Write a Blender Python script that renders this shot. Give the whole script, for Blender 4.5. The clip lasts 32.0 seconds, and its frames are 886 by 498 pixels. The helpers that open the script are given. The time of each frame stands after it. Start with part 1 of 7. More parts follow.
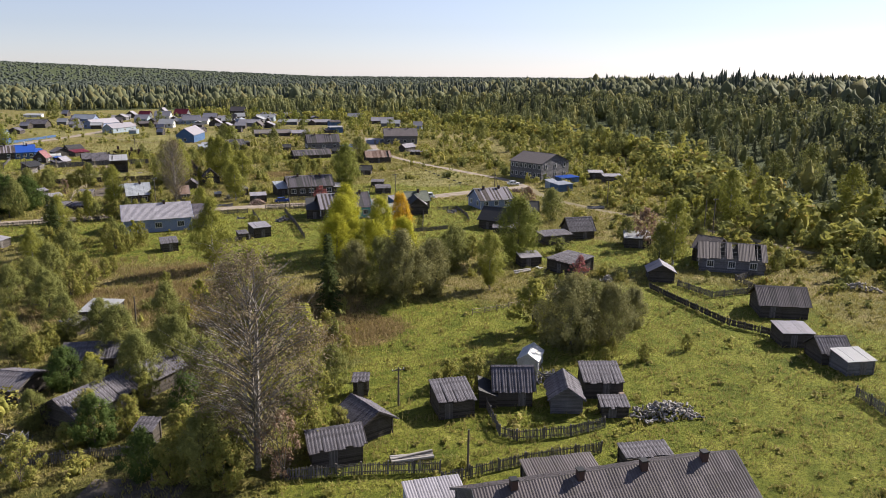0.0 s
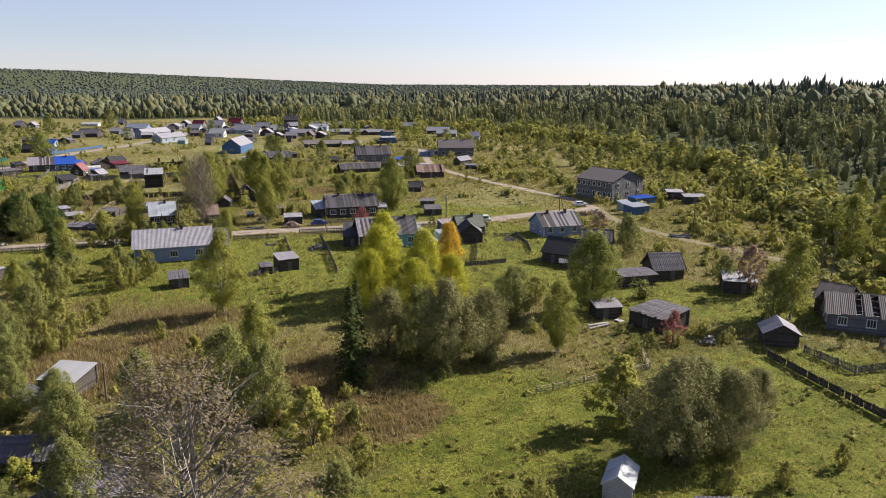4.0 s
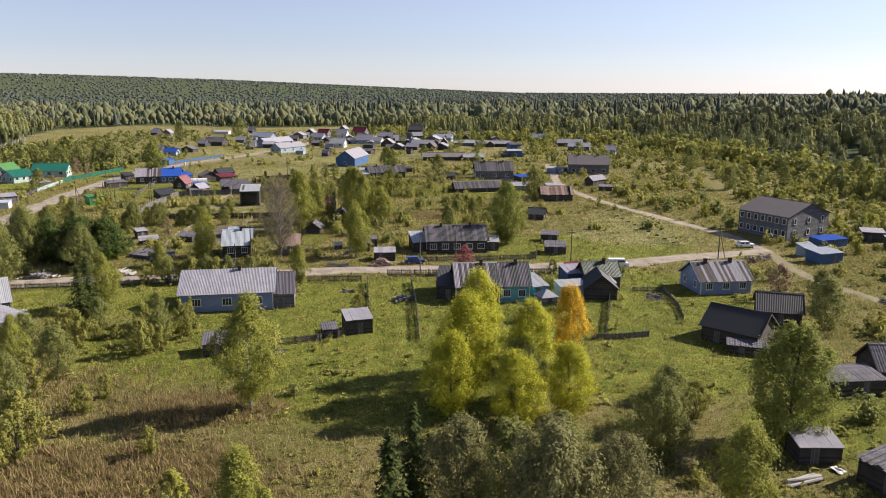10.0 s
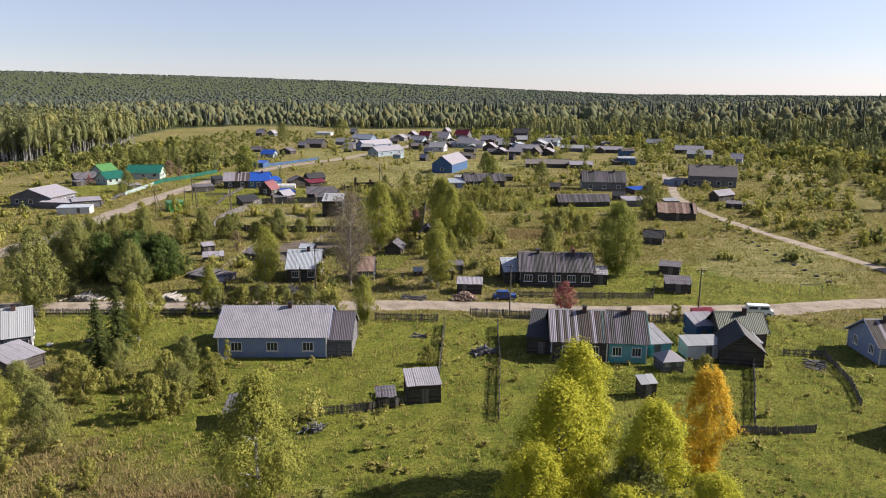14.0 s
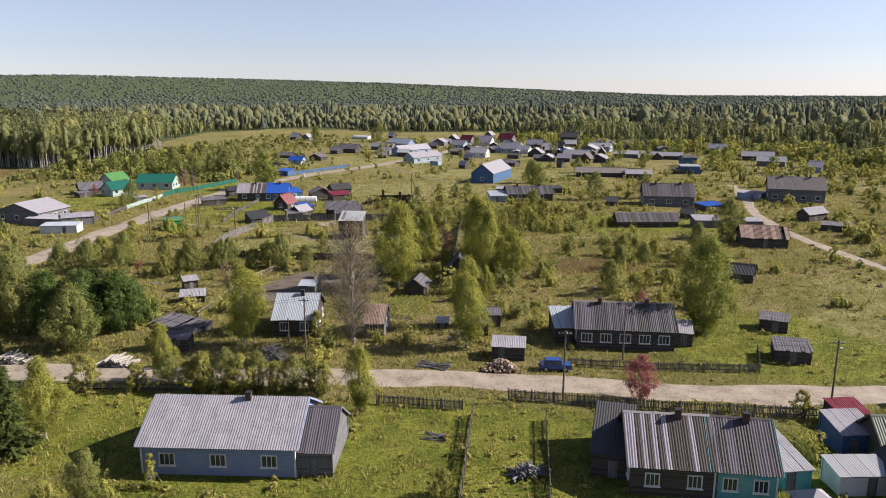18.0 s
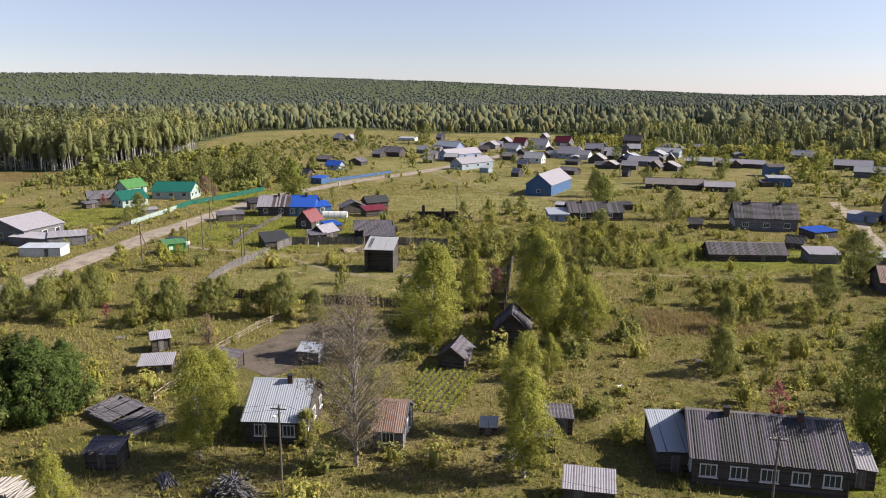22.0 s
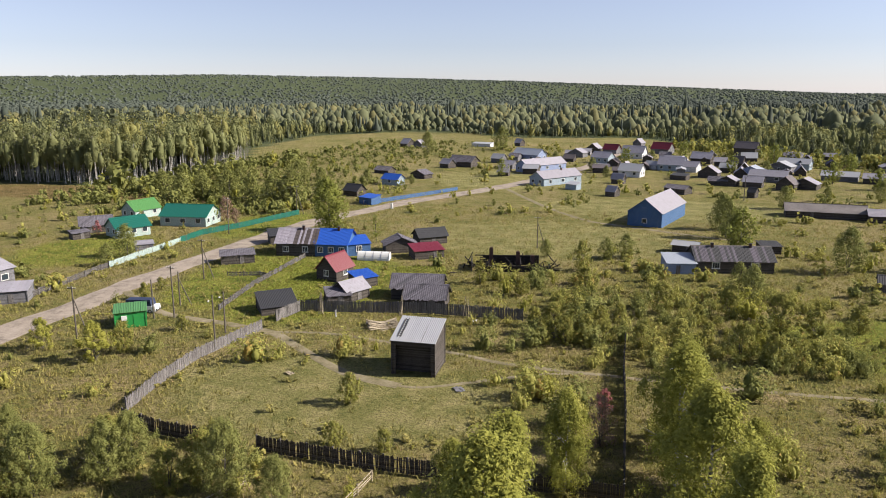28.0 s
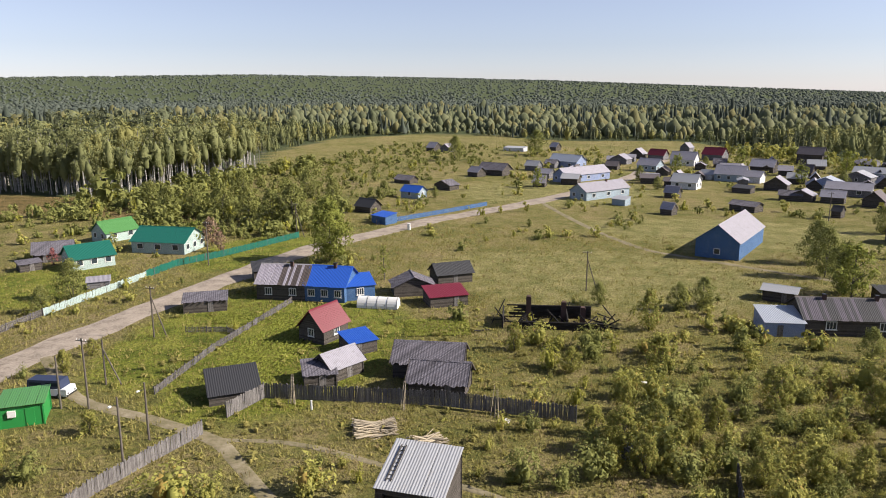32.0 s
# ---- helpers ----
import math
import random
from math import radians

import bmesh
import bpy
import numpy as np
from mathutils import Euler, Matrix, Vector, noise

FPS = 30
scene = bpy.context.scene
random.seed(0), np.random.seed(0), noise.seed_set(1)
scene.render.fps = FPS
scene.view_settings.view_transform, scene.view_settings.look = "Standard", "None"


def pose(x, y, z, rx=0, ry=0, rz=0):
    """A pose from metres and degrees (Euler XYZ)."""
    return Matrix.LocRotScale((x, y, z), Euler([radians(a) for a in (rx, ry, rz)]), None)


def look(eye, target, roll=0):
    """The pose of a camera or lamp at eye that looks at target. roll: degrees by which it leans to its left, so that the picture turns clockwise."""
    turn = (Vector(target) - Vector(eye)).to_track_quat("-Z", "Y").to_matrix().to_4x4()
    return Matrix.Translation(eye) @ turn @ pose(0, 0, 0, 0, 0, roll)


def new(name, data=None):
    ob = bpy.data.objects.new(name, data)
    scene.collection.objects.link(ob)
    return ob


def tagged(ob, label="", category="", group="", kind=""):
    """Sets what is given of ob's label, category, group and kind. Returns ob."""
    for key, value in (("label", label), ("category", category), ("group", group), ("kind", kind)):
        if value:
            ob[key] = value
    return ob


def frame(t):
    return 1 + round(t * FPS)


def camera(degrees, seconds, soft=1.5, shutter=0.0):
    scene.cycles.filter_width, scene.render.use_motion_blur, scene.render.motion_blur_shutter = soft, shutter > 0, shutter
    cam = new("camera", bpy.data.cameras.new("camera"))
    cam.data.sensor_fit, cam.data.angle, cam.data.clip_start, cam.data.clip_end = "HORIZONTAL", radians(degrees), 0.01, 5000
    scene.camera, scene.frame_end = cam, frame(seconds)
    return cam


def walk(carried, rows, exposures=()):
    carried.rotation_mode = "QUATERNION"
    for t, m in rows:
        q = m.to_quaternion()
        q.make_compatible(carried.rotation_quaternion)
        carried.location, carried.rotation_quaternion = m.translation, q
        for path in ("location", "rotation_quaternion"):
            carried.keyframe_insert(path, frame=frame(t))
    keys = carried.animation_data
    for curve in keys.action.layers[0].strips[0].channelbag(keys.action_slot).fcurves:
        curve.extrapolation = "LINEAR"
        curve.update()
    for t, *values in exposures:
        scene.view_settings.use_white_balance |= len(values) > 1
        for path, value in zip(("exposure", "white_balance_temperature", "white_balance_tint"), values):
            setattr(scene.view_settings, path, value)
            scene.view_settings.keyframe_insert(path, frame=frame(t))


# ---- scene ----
cam = camera(62.60, 32.0, 0.95)

# seconds, eye, tilt, roll to its left, heading
FLIGHT = [
    (0.0, -0.000, 0.000, 36.260, 76.435, 0.310, -21.221),
    (0.5, 1.178, 2.925, 36.226, 76.549, 0.191, -20.737),
    (1.0, 2.378, 5.895, 36.193, 76.627, 0.180, -20.147),
    (1.5, 3.613, 8.928, 36.155, 76.738, 0.162, -19.546),
    (2.0, 4.853, 12.010, 36.117, 76.840, 0.141, -18.969),
    (2.5, 6.071, 15.126, 36.072, 76.895, 0.176, -18.344),
    (4.5, 10.688, 27.852, 35.878, 77.078, 0.081, -15.892),
    (5.0, 11.808, 31.008, 35.833, 77.132, 0.066, -14.989),
    (5.5, 12.915, 34.146, 35.795, 77.178, 0.085, -14.066),
    (6.0, 14.010, 37.257, 35.768, 77.233, 0.045, -13.120),
    (6.5, 15.125, 40.348, 35.739, 77.301, 0.043, -11.970),
    (7.0, 16.226, 43.447, 35.717, 77.372, 0.065, -10.756),
    (7.5, 17.259, 46.549, 35.724, 77.421, 0.109, -9.567),
    (8.0, 18.212, 49.589, 35.759, 77.484, 0.092, -8.951),
    (8.5, 19.062, 52.430, 35.808, 77.566, 0.073, -8.437),
    (9.0, 19.840, 55.018, 35.863, 77.594, 0.091, -7.843),
    (9.5, 20.559, 57.371, 35.911, 77.629, 0.115, -7.027),
    (10.0, 21.208, 59.627, 35.947, 77.622, 0.083, -6.270),
    (10.5, 21.786, 61.947, 35.984, 77.601, 0.078, -5.371),
    (11.0, 22.329, 64.452, 36.028, 77.605, 0.079, -4.386),
    (11.5, 22.866, 67.203, 36.071, 77.630, 0.093, -3.278),
    (12.0, 23.396, 70.212, 36.100, 77.643, 0.091, -2.190),
    (12.5, 23.907, 73.466, 36.118, 77.642, 0.154, -1.088),
    (13.0, 24.392, 76.949, 36.121, 77.648, 0.149, -0.000),
    (13.5, 24.843, 80.664, 36.112, 77.670, 0.178, 1.076),
    (14.0, 25.226, 84.553, 36.108, 77.681, 0.209, 2.080),
    (14.5, 25.528, 88.557, 36.106, 77.744, 0.284, 3.082),
    (16.5, 26.006, 105.054, 35.807, 77.822, 0.186, 4.197),
    (17.0, 25.970, 109.215, 35.732, 77.805, 0.123, 4.510),
    (17.5, 25.908, 113.425, 35.684, 77.819, 0.110, 5.091),
    (18.0, 25.809, 117.696, 35.698, 77.818, -0.028, 5.638),
    (18.5, 25.611, 121.960, 35.720, 77.783, -0.037, 6.155),
    (19.0, 25.335, 126.223, 35.752, 77.796, 0.048, 6.570),
    (19.5, 25.011, 130.481, 35.745, 77.739, -0.164, 6.934),
    (20.0, 24.577, 134.785, 35.813, 77.743, -0.043, 7.520),
    (20.5, 24.077, 139.145, 35.913, 77.760, 0.109, 8.035),
    (21.0, 23.553, 143.574, 35.997, 77.713, 0.116, 8.620),
    (21.5, 22.992, 148.095, 36.046, 77.714, 0.134, 9.154),
    (22.0, 22.417, 152.664, 36.061, 77.693, 0.147, 9.628),
    (22.5, 21.829, 157.254, 36.055, 77.673, 0.134, 10.164),
    (23.0, 21.222, 161.848, 36.036, 77.670, 0.094, 10.735),
    (23.5, 20.631, 166.459, 36.014, 77.649, 0.069, 11.326),
    (24.0, 20.029, 171.079, 35.994, 77.667, 0.016, 11.896),
    (24.5, 19.374, 175.697, 35.996, 77.680, -0.074, 12.417),
    (25.0, 18.651, 180.306, 36.005, 77.690, -0.081, 12.960),
    (25.5, 17.880, 184.896, 36.014, 77.679, -0.061, 13.484),
    (27.5, 14.602, 203.119, 36.025, 77.712, -0.053, 15.438),
    (28.0, 13.691, 207.665, 36.062, 77.702, -0.149, 15.903),
    (28.5, 12.756, 212.203, 36.142, 77.658, -0.135, 16.342),
    (29.0, 11.780, 216.696, 36.239, 77.621, -0.166, 16.779),
    (29.5, 10.772, 221.098, 36.329, 77.610, -0.169, 17.226),
    (30.0, 9.727, 225.402, 36.363, 77.599, -0.161, 17.676),
    (30.5, 8.626, 229.632, 36.328, 77.613, -0.122, 18.128),
    (31.0, 7.474, 233.831, 36.271, 77.618, -0.194, 18.418),
    (31.5, 6.286, 238.029, 36.236, 77.591, -0.285, 18.365),
    (32.0, 5.079, 242.272, 36.266, 77.676, -0.257, 18.358),
]
walk(cam, [(t, pose(x, y, z, 0, 0, h) @ pose(0, 0, 0, tilt) @ pose(0, 0, 0, 0, 0, roll)) for t, x, y, z, tilt, roll, h in FLIGHT])

# ---- world and sun ----
SUN_DIR = Vector((0.815, 0.175, 0.552)).normalized()
world = bpy.data.worlds.new("sky")
scene.world = world
world.use_nodes = True
wt = world.node_tree
wt.nodes.clear()
sky = wt.nodes.new("ShaderNodeTexSky")
sky.sky_type, sky.sun_disc = "NISHITA", False
sky.sun_elevation = math.asin(SUN_DIR.z)
sky.sun_rotation = math.atan2(SUN_DIR.x, SUN_DIR.y)
sky.altitude, sky.air_density, sky.dust_density, sky.ozone_density = 300, 1.0, 0.15, 3.0
wb = wt.nodes.new("ShaderNodeBackground")
wb.inputs["Strength"].default_value = 0.058
wo = wt.nodes.new("ShaderNodeOutputWorld")
pale = wt.nodes.new("ShaderNodeHueSaturation")
pale.inputs["Saturation"].default_value = 0.60
tint = wt.nodes.new("ShaderNodeMix")
tint.data_type, tint.blend_type = "RGBA", "MULTIPLY"
tint.inputs[0].default_value = 1.0
tint.inputs[7].default_value = (0.955, 0.945, 1.115, 1)
wt.links.new(sky.outputs["Color"], pale.inputs["Color"])
wt.links.new(pale.outputs["Color"], tint.inputs[6])
wt.links.new(tint.outputs[2], wb.inputs["Color"])
wt.links.new(wb.outputs["Background"], wo.inputs["Surface"])
sun = new("sun", bpy.data.lights.new("sun", "SUN"))
sun.data.energy, sun.data.angle, sun.data.color = 5.0, radians(0.6), (1.0, 0.905, 0.80)
sun.matrix_world = look(SUN_DIR * 100, (0, 0, 0))
scene.view_settings.exposure = 1.07


# ---- materials ----
class Nodes:
    """A small helper that strings shader nodes together."""
    def __init__(self, name):
        self.mat = bpy.data.materials.new(name)
        self.mat.use_nodes = True
        self.t = self.mat.node_tree
        self.bsdf = self.t.nodes["Principled BSDF"]

    def n(self, kind, **values):
        node = self.t.nodes.new(kind)
        for key, value in values.items():
            key = key.replace("_", " ")
            if hasattr(value, "is_output"):
                self.t.links.new(value, node.inputs[key])
            else:
                node.inputs[key].default_value = value
        return node

    def noise(self, scale, detail=3.0, rough=0.55, vec=None):
        k = self.n("ShaderNodeTexNoise", Scale=scale, Detail=detail, Roughness=rough)
        self.t.links.new(vec or self.pos(), k.inputs["Vector"])
        return k.outputs["Fac"]

    def pos(self):
        if not hasattr(self, "_pos"):
            self._pos = self.t.nodes.new("ShaderNodeNewGeometry").outputs["Position"]
        return self._pos

    def obj(self):
        if not hasattr(self, "_obj"):
            self._obj = self.t.nodes.new("ShaderNodeTexCoord").outputs["Object"]
        return self._obj

    def rand(self):
        """One chance value for each object and each loose piece of its mesh."""
        a = self.t.nodes.new("ShaderNodeObjectInfo").outputs["Random"]
        b = self.t.nodes.new("ShaderNodeNewGeometry").outputs["Random Per Island"]
        return self.math("FRACT", self.math("ADD", a, b))

    def math(self, op, a, b=0.5):
        k = self.t.nodes.new("ShaderNodeMath")
        k.operation = op
        for i, value in enumerate((a, b)):
            if hasattr(value, "is_output"):
                self.t.links.new(value, k.inputs[i])
            else:
                k.inputs[i].default_value = value
        return k.outputs[0]

    def ramp(self, fac, *stops):
        k = self.t.nodes.new("ShaderNodeValToRGB")
        e = k.color_ramp.elements
        while len(e) < len(stops):
            e.new(0.5)
        for item, (at, colour) in zip(e, stops):
            item.position, item.color = at, (*colour, 1)
        self.t.links.new(fac, k.inputs["Fac"])
        return k.outputs["Color"]

    def mix(self, fac, a, b, mode="MIX"):
        k = self.t.nodes.new("ShaderNodeMix")
        k.data_type, k.blend_type = "RGBA", mode
        for i, value in ((0, fac), (6, a), (7, b)):
            if hasattr(value, "is_output"):
                self.t.links.new(value, k.inputs[i])
            else:
                k.inputs[i].default_value = value if i == 0 else (*value, 1)
        return k.outputs[2]

    def bump(self, height, strength=0.4, distance=0.05):
        k = self.n("ShaderNodeBump", Strength=strength, Distance=distance, Height=height)
        self.t.links.new(k.outputs["Normal"], self.bsdf.inputs["Normal"])

    def done(self, colour, rough=0.8, metal=0.0, spec=0.3):
        if hasattr(colour, "is_output"):
            self.t.links.new(colour, self.bsdf.inputs["Base Color"])
        else:
            self.bsdf.inputs["Base Color"].default_value = (*colour, 1)
        self.bsdf.inputs["Roughness"].default_value = rough
        self.bsdf.inputs["Metallic"].default_value = metal
        self.bsdf.inputs["Specular IOR Level"].default_value = spec
        return self.mat


def scaled(c, k):
    return tuple(min(1, v * k) for v in c)


def wood(name, dark, light, board=0.16, upright=False):
    """Weathered boards: each course has its own tone, with stains and grain."""
    m = Nodes(name)
    sep = m.n("ShaderNodeSeparateXYZ", Vector=m.obj())
    along = sep.outputs["Z"]
    if upright:
        along = m.math("ADD", sep.outputs["X"], sep.outputs["Y"])
    course = m.math("DIVIDE", along, board)
    white = m.t.nodes.new("ShaderNodeTexWhiteNoise")
    white.noise_dimensions = "1D"
    m.t.links.new(m.math("FLOOR", course), white.inputs["W"])
    stain = m.noise(0.9, 4)
    fac = m.math("ADD", m.math("MULTIPLY", white.outputs["Value"], 0.45), m.math("MULTIPLY", stain, 0.6))
    grain = m.noise(14, 3)
    col = m.ramp(fac, (0.15, dark), (0.85, light))
    col = m.mix(m.math("MULTIPLY", grain, 0.5), col, scaled(dark, 0.6))
    joint = m.math("PINGPONG", course, 0.5)
    gap = m.math("LESS_THAN", joint, 0.06)
    col = m.mix(gap, col, scaled(dark, 0.35))
    m.bump(m.math("SUBTRACT", grain, m.math("MULTIPLY", gap, 2.0)), 0.6, 0.03)
    return m.done(col, 0.85)


def painted(name, colour, worn, amount=0.5, board=0.14):
    m = Nodes(name)
    sep = m.n("ShaderNodeSeparateXYZ", Vector=m.obj())
    course = m.math("DIVIDE", sep.outputs["Z"], board)
    gap = m.math("LESS_THAN", m.math("PINGPONG", course, 0.5), 0.05)
    stain = m.noise(0.7, 5, 0.65)
    fine = m.noise(9, 4)
    wear = m.math("ADD", m.math("MULTIPLY", stain, 0.7), m.math("MULTIPLY", fine, 0.3))
    col = m.ramp(wear, (0.30, scaled(colour, 1.12)), (0.62 - 0.25 * amount, colour), (0.95 - 0.25 * amount, worn))
    col = m.mix(gap, col, scaled(colour, 0.4))
    m.bump(m.math("SUBTRACT", fine, gap), 0.4, 0.02)
    return m.done(col, 0.65)


def slate(name, dark, light, lichen=(0.16, 0.15, 0.09), vary=0.75):
    """Old fibre-cement sheets: every sheet its own grey, dirt running down, lichen."""
    m = Nodes(name)
    stain = m.noise(0.6, 5, 0.65)
    fine = m.noise(7, 4)
    fac = m.math("ADD", m.math("ADD", m.math("MULTIPLY", m.rand(), vary), 0.4 - vary * 0.5), m.math("MULTIPLY", stain, 0.4))
    col = m.ramp(fac, (0.15, dark), (0.95, light))
    col = m.mix(m.ramp(m.noise(1.7, 5, 0.7), (0.52, (0, 0, 0)), (0.72, (0.6, 0.6, 0.6))), col, lichen)
    col = m.mix(m.math("MULTIPLY", fine, 0.45), col, scaled(dark, 0.7))
    m.bump(fine, 0.4, 0.02)
    return m.done(col, 0.8)


def sheet(name, colour, rust=(0.20, 0.10, 0.05), amount=0.3, rough=0.42, metal=0.0):
    m = Nodes(name)
    stain = m.noise(0.9, 5, 0.7)
    fine = m.noise(11, 3)
    col = m.mix(m.math("MULTIPLY", m.rand(), 0.35), scaled(colour, 1.1), scaled(colour, 0.62))
    col = m.mix(m.ramp(stain, (0.62 - 0.15 * amount, (0, 0, 0)), (0.80, (amount, amount, amount))), col, rust)
    col = m.mix(m.math("MULTIPLY", fine, 0.25), col, scaled(colour, 0.6))
    m.bump(fine, 0.15, 0.01)
    return m.done(col, rough, metal, 0.5)


def leaves(name, dark, light, extra=None, clump=0.5, grain=8.0, vary=0.26):
    """Foliage: tone by tree, by clump and by leaf, with a fine broken grain inside each spray, part leaf tone, part
    painted shadow between leaves.
    """
    m = Nodes(name)
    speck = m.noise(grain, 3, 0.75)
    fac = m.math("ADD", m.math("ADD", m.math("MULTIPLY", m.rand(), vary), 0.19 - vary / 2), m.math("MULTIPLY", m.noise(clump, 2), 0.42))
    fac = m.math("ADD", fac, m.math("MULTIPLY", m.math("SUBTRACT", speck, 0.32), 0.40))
    dark, light = [(c[0] * 1.12, c[1] * 1.06, c[2] * 1.52) for c in (dark, light)]
    m.bump(speck, 0.5, 0.4 / grain)
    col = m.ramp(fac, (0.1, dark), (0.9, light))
    if extra:
        extra = scaled(extra, 0.87)
        col = m.mix(m.math("GREATER_THAN", m.rand(), 0.93), col, extra)
    m.done(col, 0.75, 0.0, 0.08)
    tr = m.n("ShaderNodeBsdfTranslucent", Color=col)
    ms = m.n("ShaderNodeMixShader", Fac=0.34)
    m.t.links.new(m.bsdf.outputs[0], ms.inputs[1])
    m.t.links.new(tr.outputs[0], ms.inputs[2])
    m.t.links.new(ms.outputs[0], m.t.nodes["Material Output"].inputs["Surface"])
    return m.mat


def plain(name, colour, rough=0.7, metal=0.0):
    m = Nodes(name)
    k = m.noise(6, 3)
    return m.done(m.mix(m.math("MULTIPLY", k, 0.5), scaled(colour, 1.15), scaled(colour, 0.6)), rough, metal)


def bark(name, colour, mark):
    m = Nodes(name)
    k = m.noise(3.5, 4, 0.7)
    return m.done(m.ramp(k, (0.42, colour), (0.62, mark)), 0.85)


DARK_WOOD = wood("dark_weathered_wood", (0.0333, 0.0281, 0.0237), (0.126, 0.111, 0.0999))
GREY_WOOD = wood("grey_weathered_wood", (0.0895, 0.087, 0.0953), (0.234, 0.232, 0.249))
FENCE_WOOD = wood("fence_wood", (0.0888, 0.0814, 0.0784), (0.252, 0.237, 0.233), 0.14, True)
PALE_WOOD = wood("pale_new_wood", (0.281, 0.229, 0.155), (0.459, 0.4, 0.296))
LOG_WOOD = wood("log_ends", (0.222, 0.148, 0.111), (0.533, 0.414, 0.34), 0.3)
BIRCH_LOG = wood("birch_logs", (0.207, 0.189, 0.17), (0.488, 0.466, 0.444), 0.4)
BLUE_PAINT = painted("blue_paint", (0.0444, 0.0999, 0.215), (0.118, 0.178, 0.266), 0.5)
BLUEGREY_PAINT = painted("faded_blue_paint", (0.19, 0.245, 0.40), (0.28, 0.30, 0.36), 0.7)
TEAL_PAINT = painted("turquoise_paint", (0.075, 0.34, 0.37), (0.26, 0.36, 0.36), 0.8)
WHITE_PAINT = painted("white_paint", (0.533, 0.54, 0.548), (0.311, 0.296, 0.274), 0.5)
LIGHTBLUE_PAINT = painted("light_blue_paint", (0.237, 0.296, 0.348), (0.281, 0.311, 0.333), 0.5)
MINT_PAINT = painted("mint_paint", (0.296, 0.37, 0.348), (0.311, 0.37, 0.333), 0.4)
GREEN_METAL = sheet("green_metal", (0.0222, 0.222, 0.0518), (0.074, 0.0888, 0.037), 0.15)
SLATE = slate("slate_grey", (0.166, 0.16, 0.183), (0.372, 0.359, 0.407), (0.131, 0.12, 0.116), 0.22)
DARK_SLATE = slate("slate_dark", (0.0407, 0.0355, 0.04), (0.163, 0.141, 0.148), (0.0962, 0.0888, 0.0666), 0.4)
STRIPE_SLATE = slate("slate_striped", (0.031, 0.0275, 0.0298), (0.303, 0.29, 0.307), (0.11, 0.102, 0.0829), 1.0)
STRIPE_DARK = slate("slate_dark_striped", (0.0222, 0.02, 0.0207), (0.222, 0.2, 0.192), (0.0962, 0.0888, 0.0666), 1.0)
BAND_LIGHT = slate("slate_band_light", (0.179, 0.164, 0.192), (0.339, 0.316, 0.367), (0.219, 0.2, 0.18), 0.3)
BAND_MID = slate("slate_band_middle", (0.0585, 0.0524, 0.0634), (0.14, 0.123, 0.151), (0.0761, 0.074, 0.0634), 0.4)
BAND_DARK = slate("slate_band_dark", (0.0333, 0.0266, 0.0252), (0.0962, 0.0777, 0.074), (0.074, 0.0666, 0.0518), 0.4)
TIN = sheet("white_tin", (0.296, 0.303, 0.318), (0.252, 0.2, 0.148), 0.4)
PALE_TIN = sheet("pale_blue_tin", (0.311, 0.34, 0.385), (0.252, 0.222, 0.2), 0.3)
BLUE_TIN = sheet("blue_tin", (0.0148, 0.074, 0.37), (0.074, 0.118, 0.252), 0.1)
RED_TIN = sheet("dark_red_tin", (0.141, 0.0104, 0.0207), (0.118, 0.0444, 0.037), 0.3)
TEAL_TIN = sheet("teal_green_tin", (0.0074, 0.0962, 0.0703), (0.037, 0.133, 0.0962), 0.1)
LEAF_TIN = sheet("leaf_green_tin", (0.0629, 0.185, 0.0518), (0.074, 0.192, 0.074), 0.1)
RUST_ROOF = slate("rusty_patched_roof", (0.104, 0.0518, 0.037), (0.311, 0.222, 0.185), (0.37, 0.34, 0.311))
PLANK_ROOF = wood("plank_roof", (0.0516, 0.0478, 0.0563), (0.2, 0.188, 0.22), 0.22, True)
TAR = sheet("tarred_felt", (0.0222, 0.0229, 0.0266), (0.0444, 0.0407, 0.037), 0.5, 0.7)
BRICK = plain("chimney_brick", (0.074, 0.0444, 0.037), 0.9)
GREEN_ROOF = sheet("dark_green_roof", (0.0259, 0.0444, 0.0259), (0.037, 0.037, 0.0222), 0.3, 0.6)
GLASS = Nodes("window_glass").done((0.03, 0.04, 0.05), 0.08, 0.0, 0.6)
TRIM = painted("white_trim", (0.577, 0.577, 0.562), (0.37, 0.355, 0.326), 0.3)
IRON = plain("dark_iron", (0.0444, 0.0444, 0.0444), 0.5, 0.6)
CHALK = plain("chalky_plastic", (0.577, 0.577, 0.562), 0.5)
POLE_WOOD = plain("pole_wood", (0.104, 0.0888, 0.074), 0.9)
CHAR = plain("charred_wood", (0.018, 0.016, 0.015), 0.9)
BIRCH_BARK = bark("birch_bark", (0.459, 0.444, 0.414), (0.074, 0.0666, 0.0592))
PALE_BARK = bark("pale_grey_bark", (0.296, 0.274, 0.244), (0.104, 0.0888, 0.074))
GREY_BARK = bark("grey_bark", (0.118, 0.104, 0.0814), (0.0518, 0.0444, 0.037))

